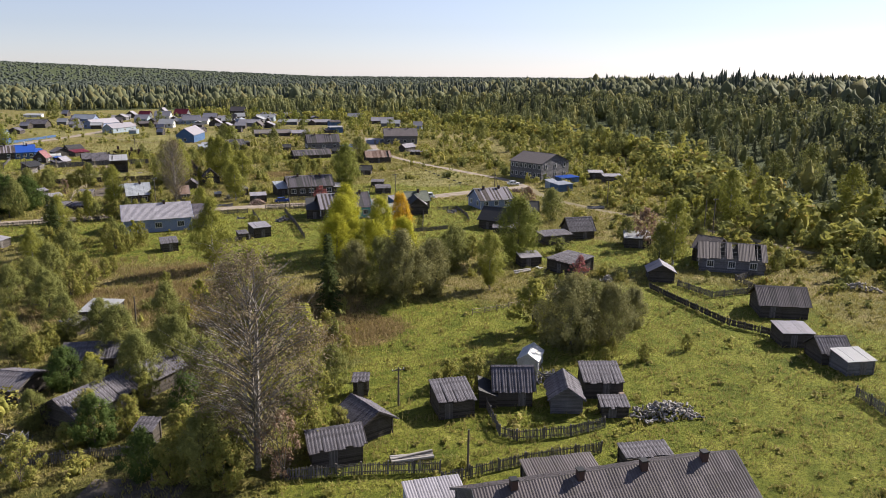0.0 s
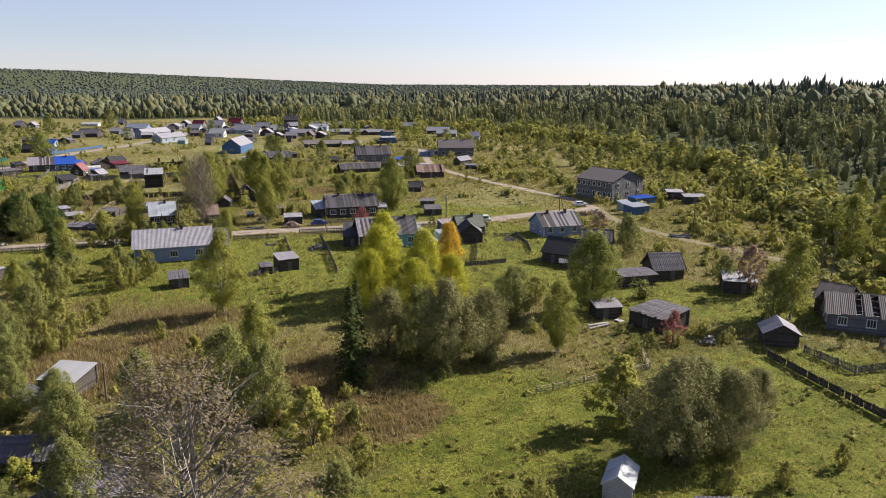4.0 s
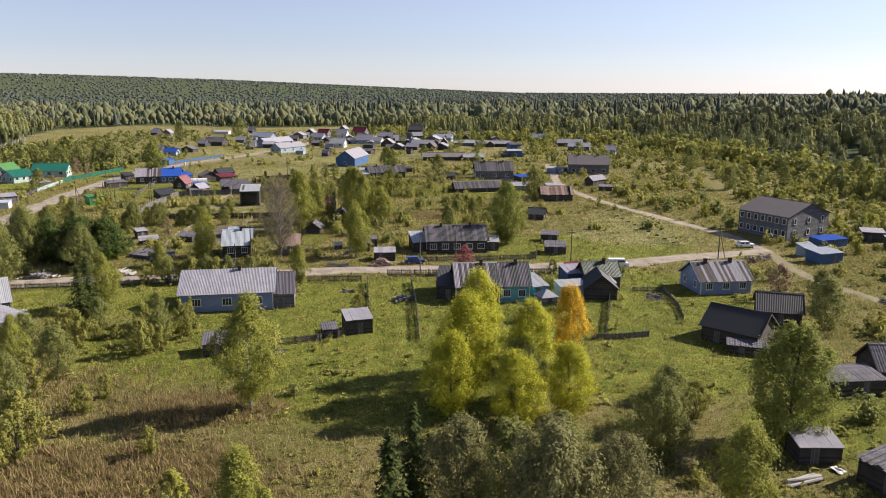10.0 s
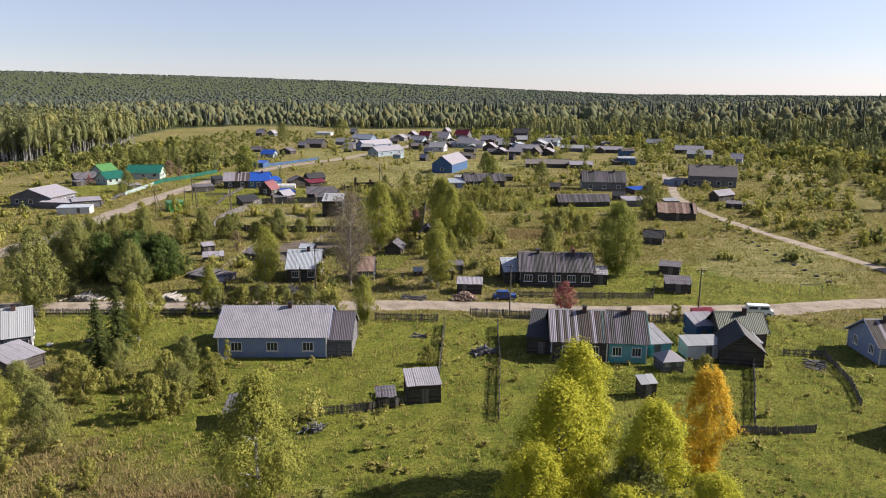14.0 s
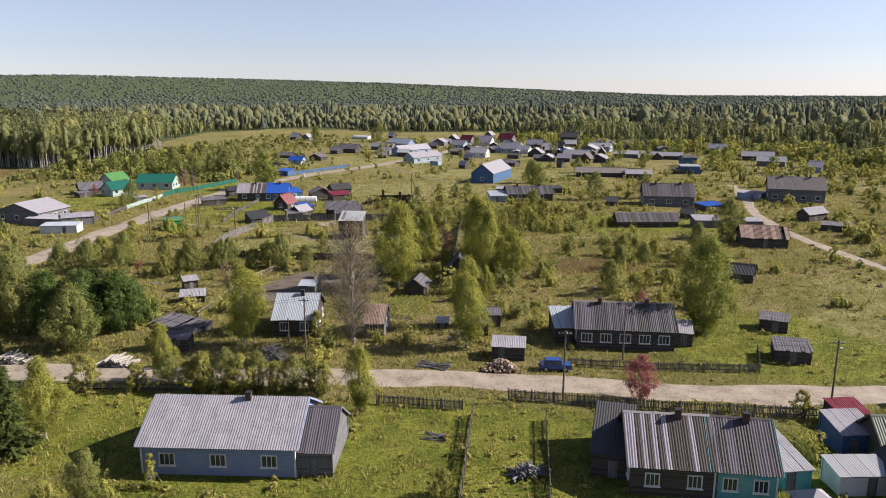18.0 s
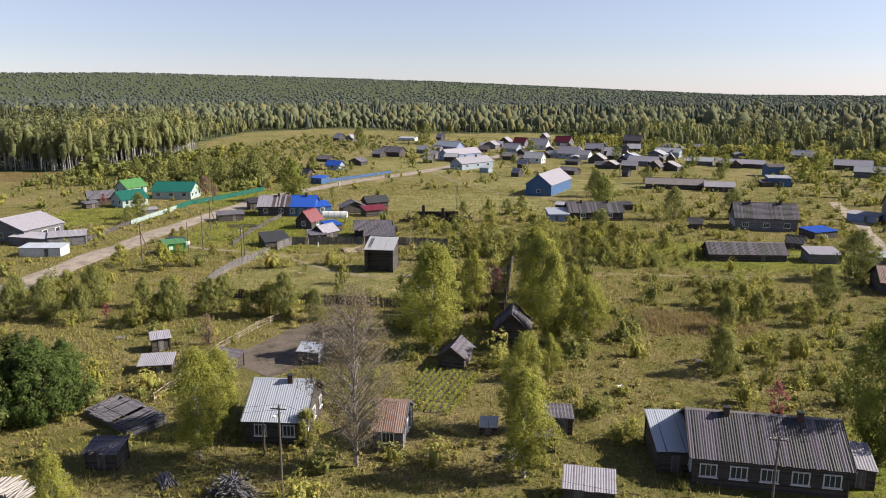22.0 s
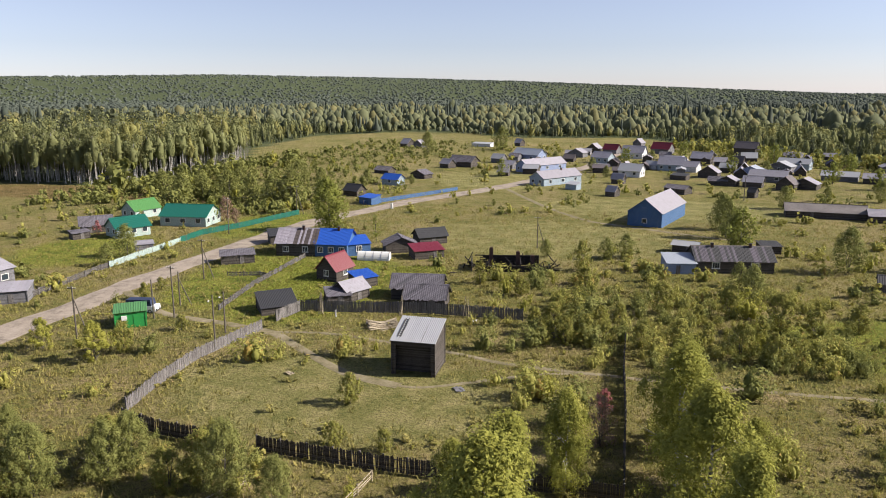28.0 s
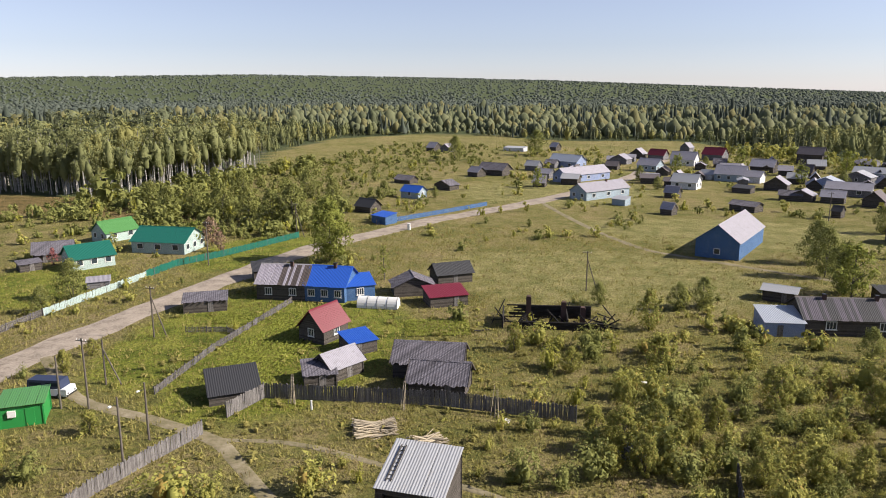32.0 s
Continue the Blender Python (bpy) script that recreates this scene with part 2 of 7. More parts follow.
# ---- mesh building ----
class Shape:
    """Gathers faces; obj() links them as one mesh object."""
    def __init__(self):
        self.v, self.f = [], []

    def add(self, verts, faces):
        k = len(self.v)
        self.v.extend(verts)
        self.f.extend(tuple(i + k for i in f) for f in faces)
        return self

    def box(self, x, y, z, sx, sy, sz, m=None, taper=0.0):
        """A box standing on z, centred on x, y."""
        a, b, t = sx / 2, sy / 2, 1 - taper
        p = [(x - a, y - b, z), (x + a, y - b, z), (x + a, y + b, z), (x - a, y + b, z),
             (x - a * t, y - b * t, z + sz), (x + a * t, y - b * t, z + sz), (x + a * t, y + b * t, z + sz), (x - a * t, y + b * t, z + sz)]
        if m:
            p = [tuple(m @ Vector(q)) for q in p]
        return self.add(p, [(3, 2, 1, 0), (4, 5, 6, 7), (0, 1, 5, 4), (1, 2, 6, 5), (2, 3, 7, 6), (3, 0, 4, 7)])

    def beam(self, a, b, w, h=None):
        """A squared bar from a to b."""
        a, b = Vector(a), Vector(b)
        d = b - a
        m = Matrix.Translation(a) @ d.to_track_quat("Z", "Y").to_matrix().to_4x4()
        return self.box(0, 0, 0, w, h or w, d.length, m)

    def tube(self, a, b, r0, r1, n=6):
        a, b = Vector(a), Vector(b)
        q = (b - a).to_track_quat("Z", "Y")
        k = len(self.v)
        for base, r in ((a, r0), (b, r1)):
            for i in range(n):
                w = 2 * math.pi * i / n
                self.v.append(tuple(base + q @ Vector((r * math.cos(w), r * math.sin(w), 0))))
        for i in range(n):
            j = (i + 1) % n
            self.f.append((k + i, k + j, k + n + j, k + n + i))
        self.f.append(tuple(k + n + i for i in range(n)))
        self.f.append(tuple(k + n - 1 - i for i in range(n)))
        return self

    def mesh(self, name, mat, smooth=False):
        me = bpy.data.meshes.new(name)
        me.from_pydata(self.v, [], self.f)
        me.materials.append(mat)
        if smooth:
            me.polygons.foreach_set("use_smooth", [True] * len(me.polygons))
        return me

    def obj(self, name, mat, parent=None, label="", smooth=False):
        return part(name, self.mesh(name, mat, smooth), parent, label)


def part(name, me, parent=None, label=""):
    ob = new(name, me)
    if parent:
        ob.parent = parent
    return tagged(ob, label)


def quads(name, mat, centre, normal, size, rng, aspect=0.55):
    """One mesh of many small three-cornered leaves, each facing its own way."""
    n = len(centre)
    normal = normal / (np.linalg.norm(normal, axis=1, keepdims=True) + 1e-9)
    u = np.cross(normal, np.cross(rng.normal(size=(n, 3)) * 0.8 + np.array([0, 0, 1.0]), normal))
    u /= np.linalg.norm(u, axis=1, keepdims=True) + 1e-9
    w = np.cross(normal, u)
    s = size[:, None]
    p = np.stack([centre - u * s, centre + u * s * 0.6 - w * s * aspect * 0.9, centre + u * s * 0.6 + w * s * aspect * 0.9], 1)
    return flat_mesh(name, mat, p.reshape(-1, 3), 3)


def flat_mesh(name, mat, verts, k):
    n = len(verts) // k
    me = bpy.data.meshes.new(name)
    me.vertices.add(n * k)
    me.vertices.foreach_set("co", np.asarray(verts, np.float32).ravel())
    me.loops.add(n * k)
    me.loops.foreach_set("vertex_index", np.arange(n * k, dtype=np.int32))
    me.polygons.add(n)
    me.polygons.foreach_set("loop_start", np.arange(0, n * k, k, dtype=np.int32))
    me.materials.append(mat)
    me.update()
    return me


def smooth_step(a, b, x):
    t = np.clip((x - a) / (b - a), 0, 1)
    return t * t * (3 - 2 * t)


def ground_z(x, y):
    """The lie of the land: a level village, a rise to the east, hills far off to the north-west."""
    x, y = np.asarray(x, float), np.asarray(y, float)
    east = smooth_step(150, 420, x - 0.10 * (y - 150)) * 16.0 * smooth_step(1500, 500, y)
    r = np.hypot(x, y)
    az = np.degrees(np.arctan2(-x, np.maximum(y, 1)))
    lift = np.interp(az, [-60, -32, -12, 0, 10, 20, 31, 50, 70], [-0.22, -0.25, -0.22, 0.30, 0.72, 0.98, 1.18, 0.92, 0.6])
    far = smooth_step(2300, 4300, r) * (26 + 4300 * np.tan(np.radians(lift)))
    roll = 0.25 * np.sin(x * 0.045 + 1.0) * np.sin(y * 0.037) * smooth_step(10, 60, np.abs(x - 25))
    return east + far + roll * 0.6


# ---- ground ----
def inside(px, py, edge):
    """Whether points lie within the polygon of (x, y) corners."""
    hit = np.zeros(len(px), bool)
    n = len(edge)
    for i in range(n):
        (x1, y1), (x2, y2) = edge[i], edge[(i + 1) % n]
        if y1 == y2:
            continue
        cross = ((py < y1) != (py < y2)) & (px < (x2 - x1) * (py - y1) / (y2 - y1) + x1)
        hit ^= cross
    return hit


CLEARING = [(-560, 300), (-330, 420), (-230, 440), (-192, 444), (-183, 475), (-181, 530), (-231, 628), (-250, 757), (-190, 840), (-75, 770), (0, 790), (60, 690), (92, 628),
            (160, 575), (192, 560), (205, 515), (224, 480), (228, 420), (232, 360), (216, 300), (208, 245), (178, 180), (156, 125), (150, 40), (150, -200), (-560, -200)]


def blob(x, y, cx, cy, rx, ry, soft=0.5):
    d = np.hypot((x - cx) / rx, (y - cy) / ry)
    return smooth_step(1 + soft, 1 - soft, d)


def lushness(x, y):
    """Where the turf is short and green."""
    k = np.zeros_like(x)
    for cx, cy, rx, ry in ((62, 62, 36, 26), (75, 85, 22, 18), (36, 94, 16, 14), (8, 165, 30, 18), (24, 150, 18, 18), (50, 165, 22, 22), (70, 180, 22, 20),
                           (72, 222, 26, 16), (-22, 190, 24, 14), (30, 55, 26, 12), (92, 120, 14, 12), (78, 128, 18, 10), (60, 150, 18, 14), (20, 184, 26, 14),
                           (60, 226, 20, 9), (-45, 330, 14, 26), (-62, 335, 12, 26), (-112, 345, 14, 18), (-88, 385, 12, 20), (60, 320, 30, 14), (-20, 286, 16, 9), (20, 75, 14, 10)):
        k = np.maximum(k, blob(x, y, cx, cy, rx, ry))
    return k


def rankness(x, y):
    """Where tall weeds have dried to brown."""
    k = np.zeros_like(x)
    for cx, cy, rx, ry in ((16, 108, 13, 10), (-4, 122, 16, 10), (24, 98, 8, 7), (2, 140, 10, 4), (40, 268, 12, 6), (-190, 425, 60, 16)):
        k = np.maximum(k, blob(x, y, cx, cy, rx, ry))
    return np.maximum(k, 0.32 * blob(x, y, -9, 148, 17, 10))


def mown(x, y):
    """Where cattle keep the grass low and it has bleached."""
    k = np.zeros_like(x)
    for cx, cy, rx, ry in ((-22, 284, 22, 13), (-10, 385, 34, 22), (-40, 505, 34, 34), (20, 440, 40, 20), (90, 234, 16, 12), (95, 250, 16, 14)):
        k = np.maximum(k, blob(x, y, cx, cy, rx, ry))
    return k


def axis(parts):
    out = []
    for a, b, step in parts:
        out.extend(np.arange(a, b, step))
    return np.array(out + [parts[-1][1]], float)


gx = axis([(-5200, -1200, 250), (-1200, -300, 45), (-300, -140, 8), (-140, 160, 3), (160, 420, 8), (420, 1200, 45), (1200, 5200, 250)])
gy = axis([(-1500, -100, 100), (-100, 20, 10), (20, 480, 3), (480, 800, 8), (800, 1600, 40), (1600, 5200, 225)])
GX, GY = np.meshgrid(gx, gy)
GZ = ground_z(GX, GY)
me = bpy.data.meshes.new("ground")
ny, nx = GX.shape
idx = np.arange(nx * ny).reshape(ny, nx)
faces = np.stack([idx[:-1, :-1], idx[:-1, 1:], idx[1:, 1:], idx[1:, :-1]], -1).reshape(-1, 4)
me.vertices.add(nx * ny)
me.vertices.foreach_set("co", np.stack([GX, GY, GZ], -1).astype(np.float32).ravel())
me.loops.add(faces.size)
me.loops.foreach_set("vertex_index", faces.astype(np.int32).ravel())
me.polygons.add(len(faces))
me.polygons.foreach_set("loop_start", np.arange(0, faces.size, 4, dtype=np.int32))
me.polygons.foreach_set("use_smooth", np.ones(len(faces), bool))
me.update()
cover = me.attributes.new("cover", "FLOAT_COLOR", "POINT")
woods = (~inside(GX.ravel(), GY.ravel(), CLEARING)).astype(float).reshape(GX.shape) * (GY > 120)
cover.data.foreach_set("color", np.stack([lushness(GX, GY), rankness(GX, GY), mown(GX, GY), woods], -1).astype(np.float32).ravel())

m = Nodes("meadow")
att = m.t.nodes.new("ShaderNodeAttribute")
att.attribute_name = "cover"
sep = m.n("ShaderNodeSeparateColor", Color=att.outputs["Color"])
big, mid, fine, tiny = m.noise(0.035, 4, 0.6), m.noise(0.22, 5, 0.65), m.noise(1.5, 6, 0.78), m.noise(3.0, 5, 0.8)
mixed = m.math("ADD", m.math("MULTIPLY", big, 0.30), m.math("ADD", m.math("MULTIPLY", mid, 0.36), m.math("ADD", m.math("MULTIPLY", fine, 0.40), m.math("MULTIPLY", tiny, 0.18))))
mixed = m.math("SUBTRACT", mixed, 0.08)
col = m.ramp(mixed, (0.40, (0.082, 0.094, 0.026)), (0.49, (0.192, 0.184, 0.053)), (0.57, (0.284, 0.236, 0.098)), (0.67, (0.38, 0.282, 0.158)))
lush = m.ramp(m.math("ADD", m.math("MULTIPLY", mid, 0.5), m.math("MULTIPLY", fine, 0.5)), (0.40, (0.094, 0.124, 0.018)), (0.50, (0.218, 0.240, 0.038)), (0.62, (0.330, 0.318, 0.070)))
rank = m.ramp(m.math("ADD", m.math("MULTIPLY", mid, 0.4), m.math("MULTIPLY", fine, 0.6)), (0.40, (0.094, 0.072, 0.029)), (0.50, (0.204, 0.144, 0.058)), (0.60, (0.327, 0.228, 0.117)))
low = m.ramp(m.math("ADD", m.math("MULTIPLY", mid, 0.5), m.math("MULTIPLY", fine, 0.5)), (0.40, (0.165, 0.168, 0.052)), (0.50, (0.284, 0.260, 0.098)), (0.60, (0.395, 0.335, 0.155)))
edge = m.math("MULTIPLY", m.math("SUBTRACT", mid, 0.5), 1.2)
def soft_mask(channel):
    return m.ramp(m.math("ADD", sep.outputs[channel], edge), (0.35, (0, 0, 0)), (0.65, (1, 1, 1)))
col = m.mix(soft_mask("Red"), col, lush)
col = m.mix(soft_mask("Green"), col, rank)
col = m.mix(soft_mask("Blue"), col, low)
col = m.mix(att.outputs["Alpha"], col, (0.078, 0.096, 0.050))
# near-black specks: dark tufts and the shade between them, put into the colour
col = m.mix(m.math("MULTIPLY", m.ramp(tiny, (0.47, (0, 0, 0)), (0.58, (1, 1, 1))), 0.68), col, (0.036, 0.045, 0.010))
m.bump(m.math("ADD", m.math("MULTIPLY", fine, 1.0), m.math("MULTIPLY", tiny, 0.45)), 1.0, 0.62)
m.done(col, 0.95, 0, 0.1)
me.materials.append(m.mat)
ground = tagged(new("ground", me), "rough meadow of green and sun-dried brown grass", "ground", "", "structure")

# ---- roads ----
FOOTPRINTS, TRACKS = [], []


def soil(name, a, b, c):
    m = Nodes(name)
    k = m.math("ADD", m.math("MULTIPLY", m.noise(0.35, 5, 0.65), 0.6), m.math("MULTIPLY", m.noise(3.0, 4, 0.7), 0.4))
    m.bump(m.noise(2.2, 4), 0.6, 0.08)
    return m.done(m.ramp(k, (0.36, a), (0.50, b), (0.66, c)), 0.95, 0, 0.1)


DIRT = soil("dry_dirt", (0.137, 0.115, 0.094), (0.259, 0.220, 0.180), (0.338, 0.292, 0.245))
TILTH = soil("bare_soil", (0.050, 0.042, 0.032), (0.108, 0.090, 0.072), (0.158, 0.137, 0.115))
TRODDEN = soil("trodden_path", (0.108, 0.097, 0.047), (0.180, 0.155, 0.097), (0.259, 0.223, 0.158))


def ribbon(name, label, category, mat, width, z, *points):
    """A strip of bare ground along a line, with ragged edges, laid just over the turf."""
    pts = [Vector((*p, 0)) for p in points]
    line = []
    for i in range(len(pts) - 1):
        p0, p1, p2, p3 = pts[max(i - 1, 0)], pts[i], pts[i + 1], pts[min(i + 2, len(pts) - 1)]
        steps = max(2, int((p2 - p1).length / 1.2))
        for s in range(steps):
            t = s / steps
            line.append(0.5 * ((2 * p1) + (p2 - p0) * t + (2 * p0 - 5 * p1 + 4 * p2 - p3) * t * t + (3 * p1 - p0 - 3 * p2 + p3) * t ** 3))
    line.append(pts[-1])
    s = Shape()
    k = 7
    for i, p in enumerate(line):
        TRACKS.append((p.x, p.y, width / 2))
        d = (line[min(i + 1, len(line) - 1)] - line[max(i - 1, 0)]).normalized()
        side = Vector((-d.y, d.x, 0))
        wl = width / 2 * (1 + 0.40 * noise.noise((i * 0.13, width, 1.7)) + 0.06 * noise.noise((i * 0.7, 5.0, width)))
        wr = width / 2 * (1 + 0.40 * noise.noise((i * 0.12, 9.1, width)) + 0.06 * noise.noise((i * 0.8, width, 3.0)))
        for j in range(k):
            f = j / (k - 1)
            q = p + side * (wl - (wl + wr) * f)
            rut = -0.02 if width > 3 and j in (2, 4) else 0.0
            s.v.append((q.x, q.y, float(ground_z(q.x, q.y)) + (z if 0 < j < k - 1 else -0.03) + rut))
        if i:
            a = (i - 1) * k
            for j in range(k - 1):
                s.f.append((a + j, a + k + j, a + k + j + 1, a + j + 1))
    return tagged(s.obj(name, mat, None, "", True), label, category, "", "structure")

# ---- buildings ----
def corrugated(length, slope, sheets_wide, period, rng, ragged=0.0):
    """One roof slope as a single ribbed sheet, in x (along) and y (down the slope), top at y = 0."""
    s = Shape()
    per = max(1, int(round(length / sheets_wide / period)))
    n = sheets_wide * per * 2
    down = slope
    for j in range(n + 1):
        if j % (2 * per) == 0:
            down = slope + rng.uniform(-ragged, ragged)
        x = -length / 2 + length * j / n
        z = 0.035 if j % 2 else 0.0
        for y, dz in ((0, 0), (down, 0), (down, -0.05), (0, -0.05)):
            s.v.append((x, y, z + dz))
    for j in range(n):
        a, b = 4 * j, 4 * j + 4
        for q in range(4):
            r = (q + 1) % 4
            s.f.append((a + q, a + r, b + r, b + q))
    e = 4 * n
    s.f += [(0, 3, 2, 1), (e, e + 1, e + 2, e + 3)]
    return s


def window(parent, x, y, z, w, h, turn=0.0, frame_mat=None, fine=True):
    """A framed window with glazing bars, standing proud of the wall."""
    m = Matrix.Translation((x, y, z)) @ Matrix.Rotation(turn, 4, "Z")
    f = Shape()
    t = 0.11
    ring = [(sx * (w / 2 + (t if k else 0)), sz) for k in (0, 1) for sx, sz in ((-1, t - (t if k else 0)), (1, t - (t if k else 0)), (1, h + t + (t if k else 0)), (-1, h + t + (t if k else 0)))]
    for y0 in (-0.09, 0.01):
        f.v.extend(tuple(m @ Vector((px, y0, pz))) for px, pz in ring)
    for i in range(4):
        j = (i + 1) % 4
        f.f += [(4 + i, 4 + j, j, i), (8 + i, 8 + j, 12 + j, 12 + i), (12 + i, 12 + j, 4 + j, 4 + i), (i, j, 8 + j, 8 + i)]
    fr = f.obj("window", frame_mat or TRIM, parent, "white-framed window")
    Shape().box(0, 0.0, t, w, 0.04, h, m).obj("pane", GLASS, fr, "dark glass")
    if fine:
        for k in (1, 2):
            Shape().box(-w / 2 + w * k / 3, -0.035, t, 0.06, 0.06, h, m).obj("glazing_bar", frame_mat or TRIM, fr)
        Shape().box(0, -0.10, -0.05, w + 0.4, 0.16, 0.05, m).obj("sill", frame_mat or TRIM, fr)
    return fr


CATEGORY = {"house": "house", "shed": "shed", "hut": "hut", "kiosk": "kiosk"}


def house(name, label, x, y, turn, L, W, h, r, wall, roof, win=0, chim=0, mono=False, sheets=False, strip=False, ruin=False, ladder=False, hip=False, two=False,
          far=False, end=False):
    """A building of walls, roof slopes, gables, windows and chimneys; x, y its middle, L along the ridge."""
    rng = random.Random(int(x * 131 + y * 17))
    e = new(name)
    e.matrix_world = pose(x, y, float(ground_z(x, y)), 0, 0, turn)
    tagged(e, label, CATEGORY.get(name, "shed"), "far village" if far else "")
    over = 0.25 if mono or L < 4 else 0.45
    hl, hw = L / 2, W / 2
    if strip:
        roof = STRIPE_SLATE if roof in (SLATE, PLANK_ROOF) else STRIPE_DARK
    banded = (BAND_LIGHT, BAND_DARK) if roof is STRIPE_SLATE else (BAND_MID, TAR)
    FOOTPRINTS.append((x, y, 0.5 * math.hypot(L, W) * 0.85))
    close = y < 400 and -100 < x < 115 and not far
    # walls as a shell with thickness, corner posts and a plinth
    low_front, low_back = (h, r) if mono else (h, h)
    body = Shape()
    t = 0.16
    prof = [(-hw, 0.0), (hw, 0.0), (hw, low_back), (-hw, low_front)] if mono or hip else [(-hw, 0), (hw, 0), (hw, h), (0, r), (-hw, h)]
    for sx in (-1, 1):
        k = len(body.v)
        n = len(prof)
        for dx in (0, -sx * t):
            body.v.extend((sx * hl + dx, py, pz) for py, pz in prof)
        order = list(range(n))
        body.f.append(tuple(k + i for i in (order if sx > 0 else order[::-1])))
        body.f.append(tuple(k + n + i for i in (order[::-1] if sx > 0 else order)))
        for i in range(n):
            j = (i + 1) % n
            body.f.append((k + i, k + n + i, k + n + j, k + j) if sx > 0 else (k + i, k + j, k + n + j, k + n + i))
    if ladder:
        # an open front under a deep lintel
        Shape().box(0, -hw + t / 2, h - 0.55, L - 2 * t, t, 0.55).obj("lintel", wall, e)
        for sx in (-1, 1):
            Shape().box(sx * (hl - t - 0.17), -hw + t / 2, 0, 0.34, t, h - 0.55).obj("jamb", wall, e)
        Shape().box(0, -hw + 1.5, 0.02, L - 2 * t, 0.14, h - 0.3).obj("inner_wall", wall, e)
    else:
        body.box(0, -hw + t / 2, 0, L - 2 * t, t, low_front)
    body.box(0, hw - t / 2, 0, L - 2 * t, t, low_back)
    body.obj("wall", wall, e)
    if close and y < 330:
        for sx in (-1, 1):
            for sy, hh in ((-1, low_front), (1, low_back)):
                Shape().box(sx * (hl + 0.01), sy * (hw + 0.01), 0, 0.16, 0.16, hh - 0.05).obj(
                    "corner_board", TRIM if win and wall not in (DARK_WOOD, GREY_WOOD) else wall, e)
    # roof
    period = 0.6 if far else 0.24
    cols = max(2, int(round((L + 2 * over) / (0.5 if strip else 1.0 if not far else 2.0))))
    gone = 0.3 if ruin else 0.0
    rag = 0.25 if ruin or roof is PLANK_ROOF else 0.02
    length = L + 2 * over
    if roof is PLANK_ROOF:
        cols, period = max(4, int(length / (0.34 if not far else 0.8))), 2.0

    def slope_part(a, b, z_off=0.05):
        """Lay a sheet from the top edge a to the lower edge b, both (y, z)."""
        d = Vector((0, b[0] - a[0], b[1] - a[1]))
        run = d.length
        d.normalize()
        ext = over if not hip else 0.2
        nrm = Vector((0, -d.z, d.y)) if d.y > 0 else Vector((0, d.z, -d.y))
        if d.y > 0:
            M = Matrix(((-1, 0, 0, 0), (0, d.y, nrm.y, a[0]), (0, d.z, nrm.z, a[1] + z_off), (0, 0, 0, 1)))
        else:
            M = Matrix(((1, 0, 0, 0), (0, d.y, nrm.y, a[0]), (0, d.z, nrm.z, a[1] + z_off), (0, 0, 0, 1)))
        if sheets:
            rows = max(2, int(round((run + ext) / 1.7)))
            w = length / cols
            one = corrugated(w * 1.02, (run + ext) / rows + 0.12, 1, period, rng).mesh("roof_sheet", roof)
            group = part("roof", Shape().box(0, (run + ext) / 2, -0.14, length - 0.2, run + ext - 0.1, 0.05).mesh("roof", DARK_WOOD), e)
            group.matrix_basis = M
            for i in range(cols):
                for j in range(rows):
                    q = part("roof_sheet", one, group)
                    q.matrix_basis = pose(-length / 2 + (i + 0.5) * w, j * (run + ext) / rows, 0.06 + 0.012 * (i % 2), -0.95, 0, 0)
        else:
            if close and roof is not TAR and (strip or y < 312):
                # board by board, or sheet by sheet, over a thin deck
                w = length / cols
                deck = part("roof", Shape().box(0, (run + ext) / 2, -0.10, length - 0.15, run + ext - 0.15, 0.05).mesh("roof", DARK_WOOD), e) if not ruin else new("roof")
                deck.parent = e
                deck.matrix_basis = M
                if ruin:
                    deck.data = None
                mats = banded if strip else (roof, roof, roof)
                forms = [corrugated(w * 0.97, run + ext + rng.uniform(-rag, rag), 1, period, rng).mesh("roof_board" if roof is PLANK_ROOF else "roof_sheet", k) for k in mats]
                for i in range(cols):
                    if rng.random() < gone:
                        continue
                    q = part("roof_board" if roof is PLANK_ROOF else "roof_sheet", forms[0 if rng.random() < (0.62 if i < cols * 0.5 else 0.40) else 1] if strip else rng.choice(forms), deck if not ruin else e)
                    t = pose(-length / 2 + (i + 0.5) * w, rng.uniform(-0.04, 0.04), 0.01 + 0.02 * (i % 2), 0, 0, rng.gauss(0, 0.9 if roof is PLANK_ROOF else 0.2))
                    q.matrix_basis = t if not ruin else M @ t
                if ruin:
                    bpy.data.objects.remove(deck)
            else:
                q = corrugated(length, run + ext, cols, period, rng, rag).obj("roof", roof, e)
                q.matrix_basis = M
        return M

    if hip:
        s = Shape()
        o = 0.35
        s.v = [(-hl - o, -hw - o, h), (hl + o, -hw - o, h), (hl + o, hw + o, h), (-hl - o, hw + o, h), (0, 0, r)]
        s.f = [(0, 1, 4), (1, 2, 4), (2, 3, 4), (3, 0, 4), (3, 2, 1, 0)]
        s.obj("roof", roof, e)
        lat = Shape()
        for i in range(12):
            for sy in (-1, 1):
                x0 = -hl + L * i / 11
                lat.beam((x0, sy * (hw + 0.04), 0.9), (x0 + 0.3, sy * (hw + 0.04), h - 0.1), 0.04)
        tagged(lat.obj("lattice", TRIM, e), "white lattice", "", "", "stuff")
    elif mono:
        top = slope_part((hw + over * 0.6, r + 0.10), (-hw, h))
    else:
        slope_part((0, r), (-hw, h))
        slope_part((0, r), (hw, h))
        cap = Shape()
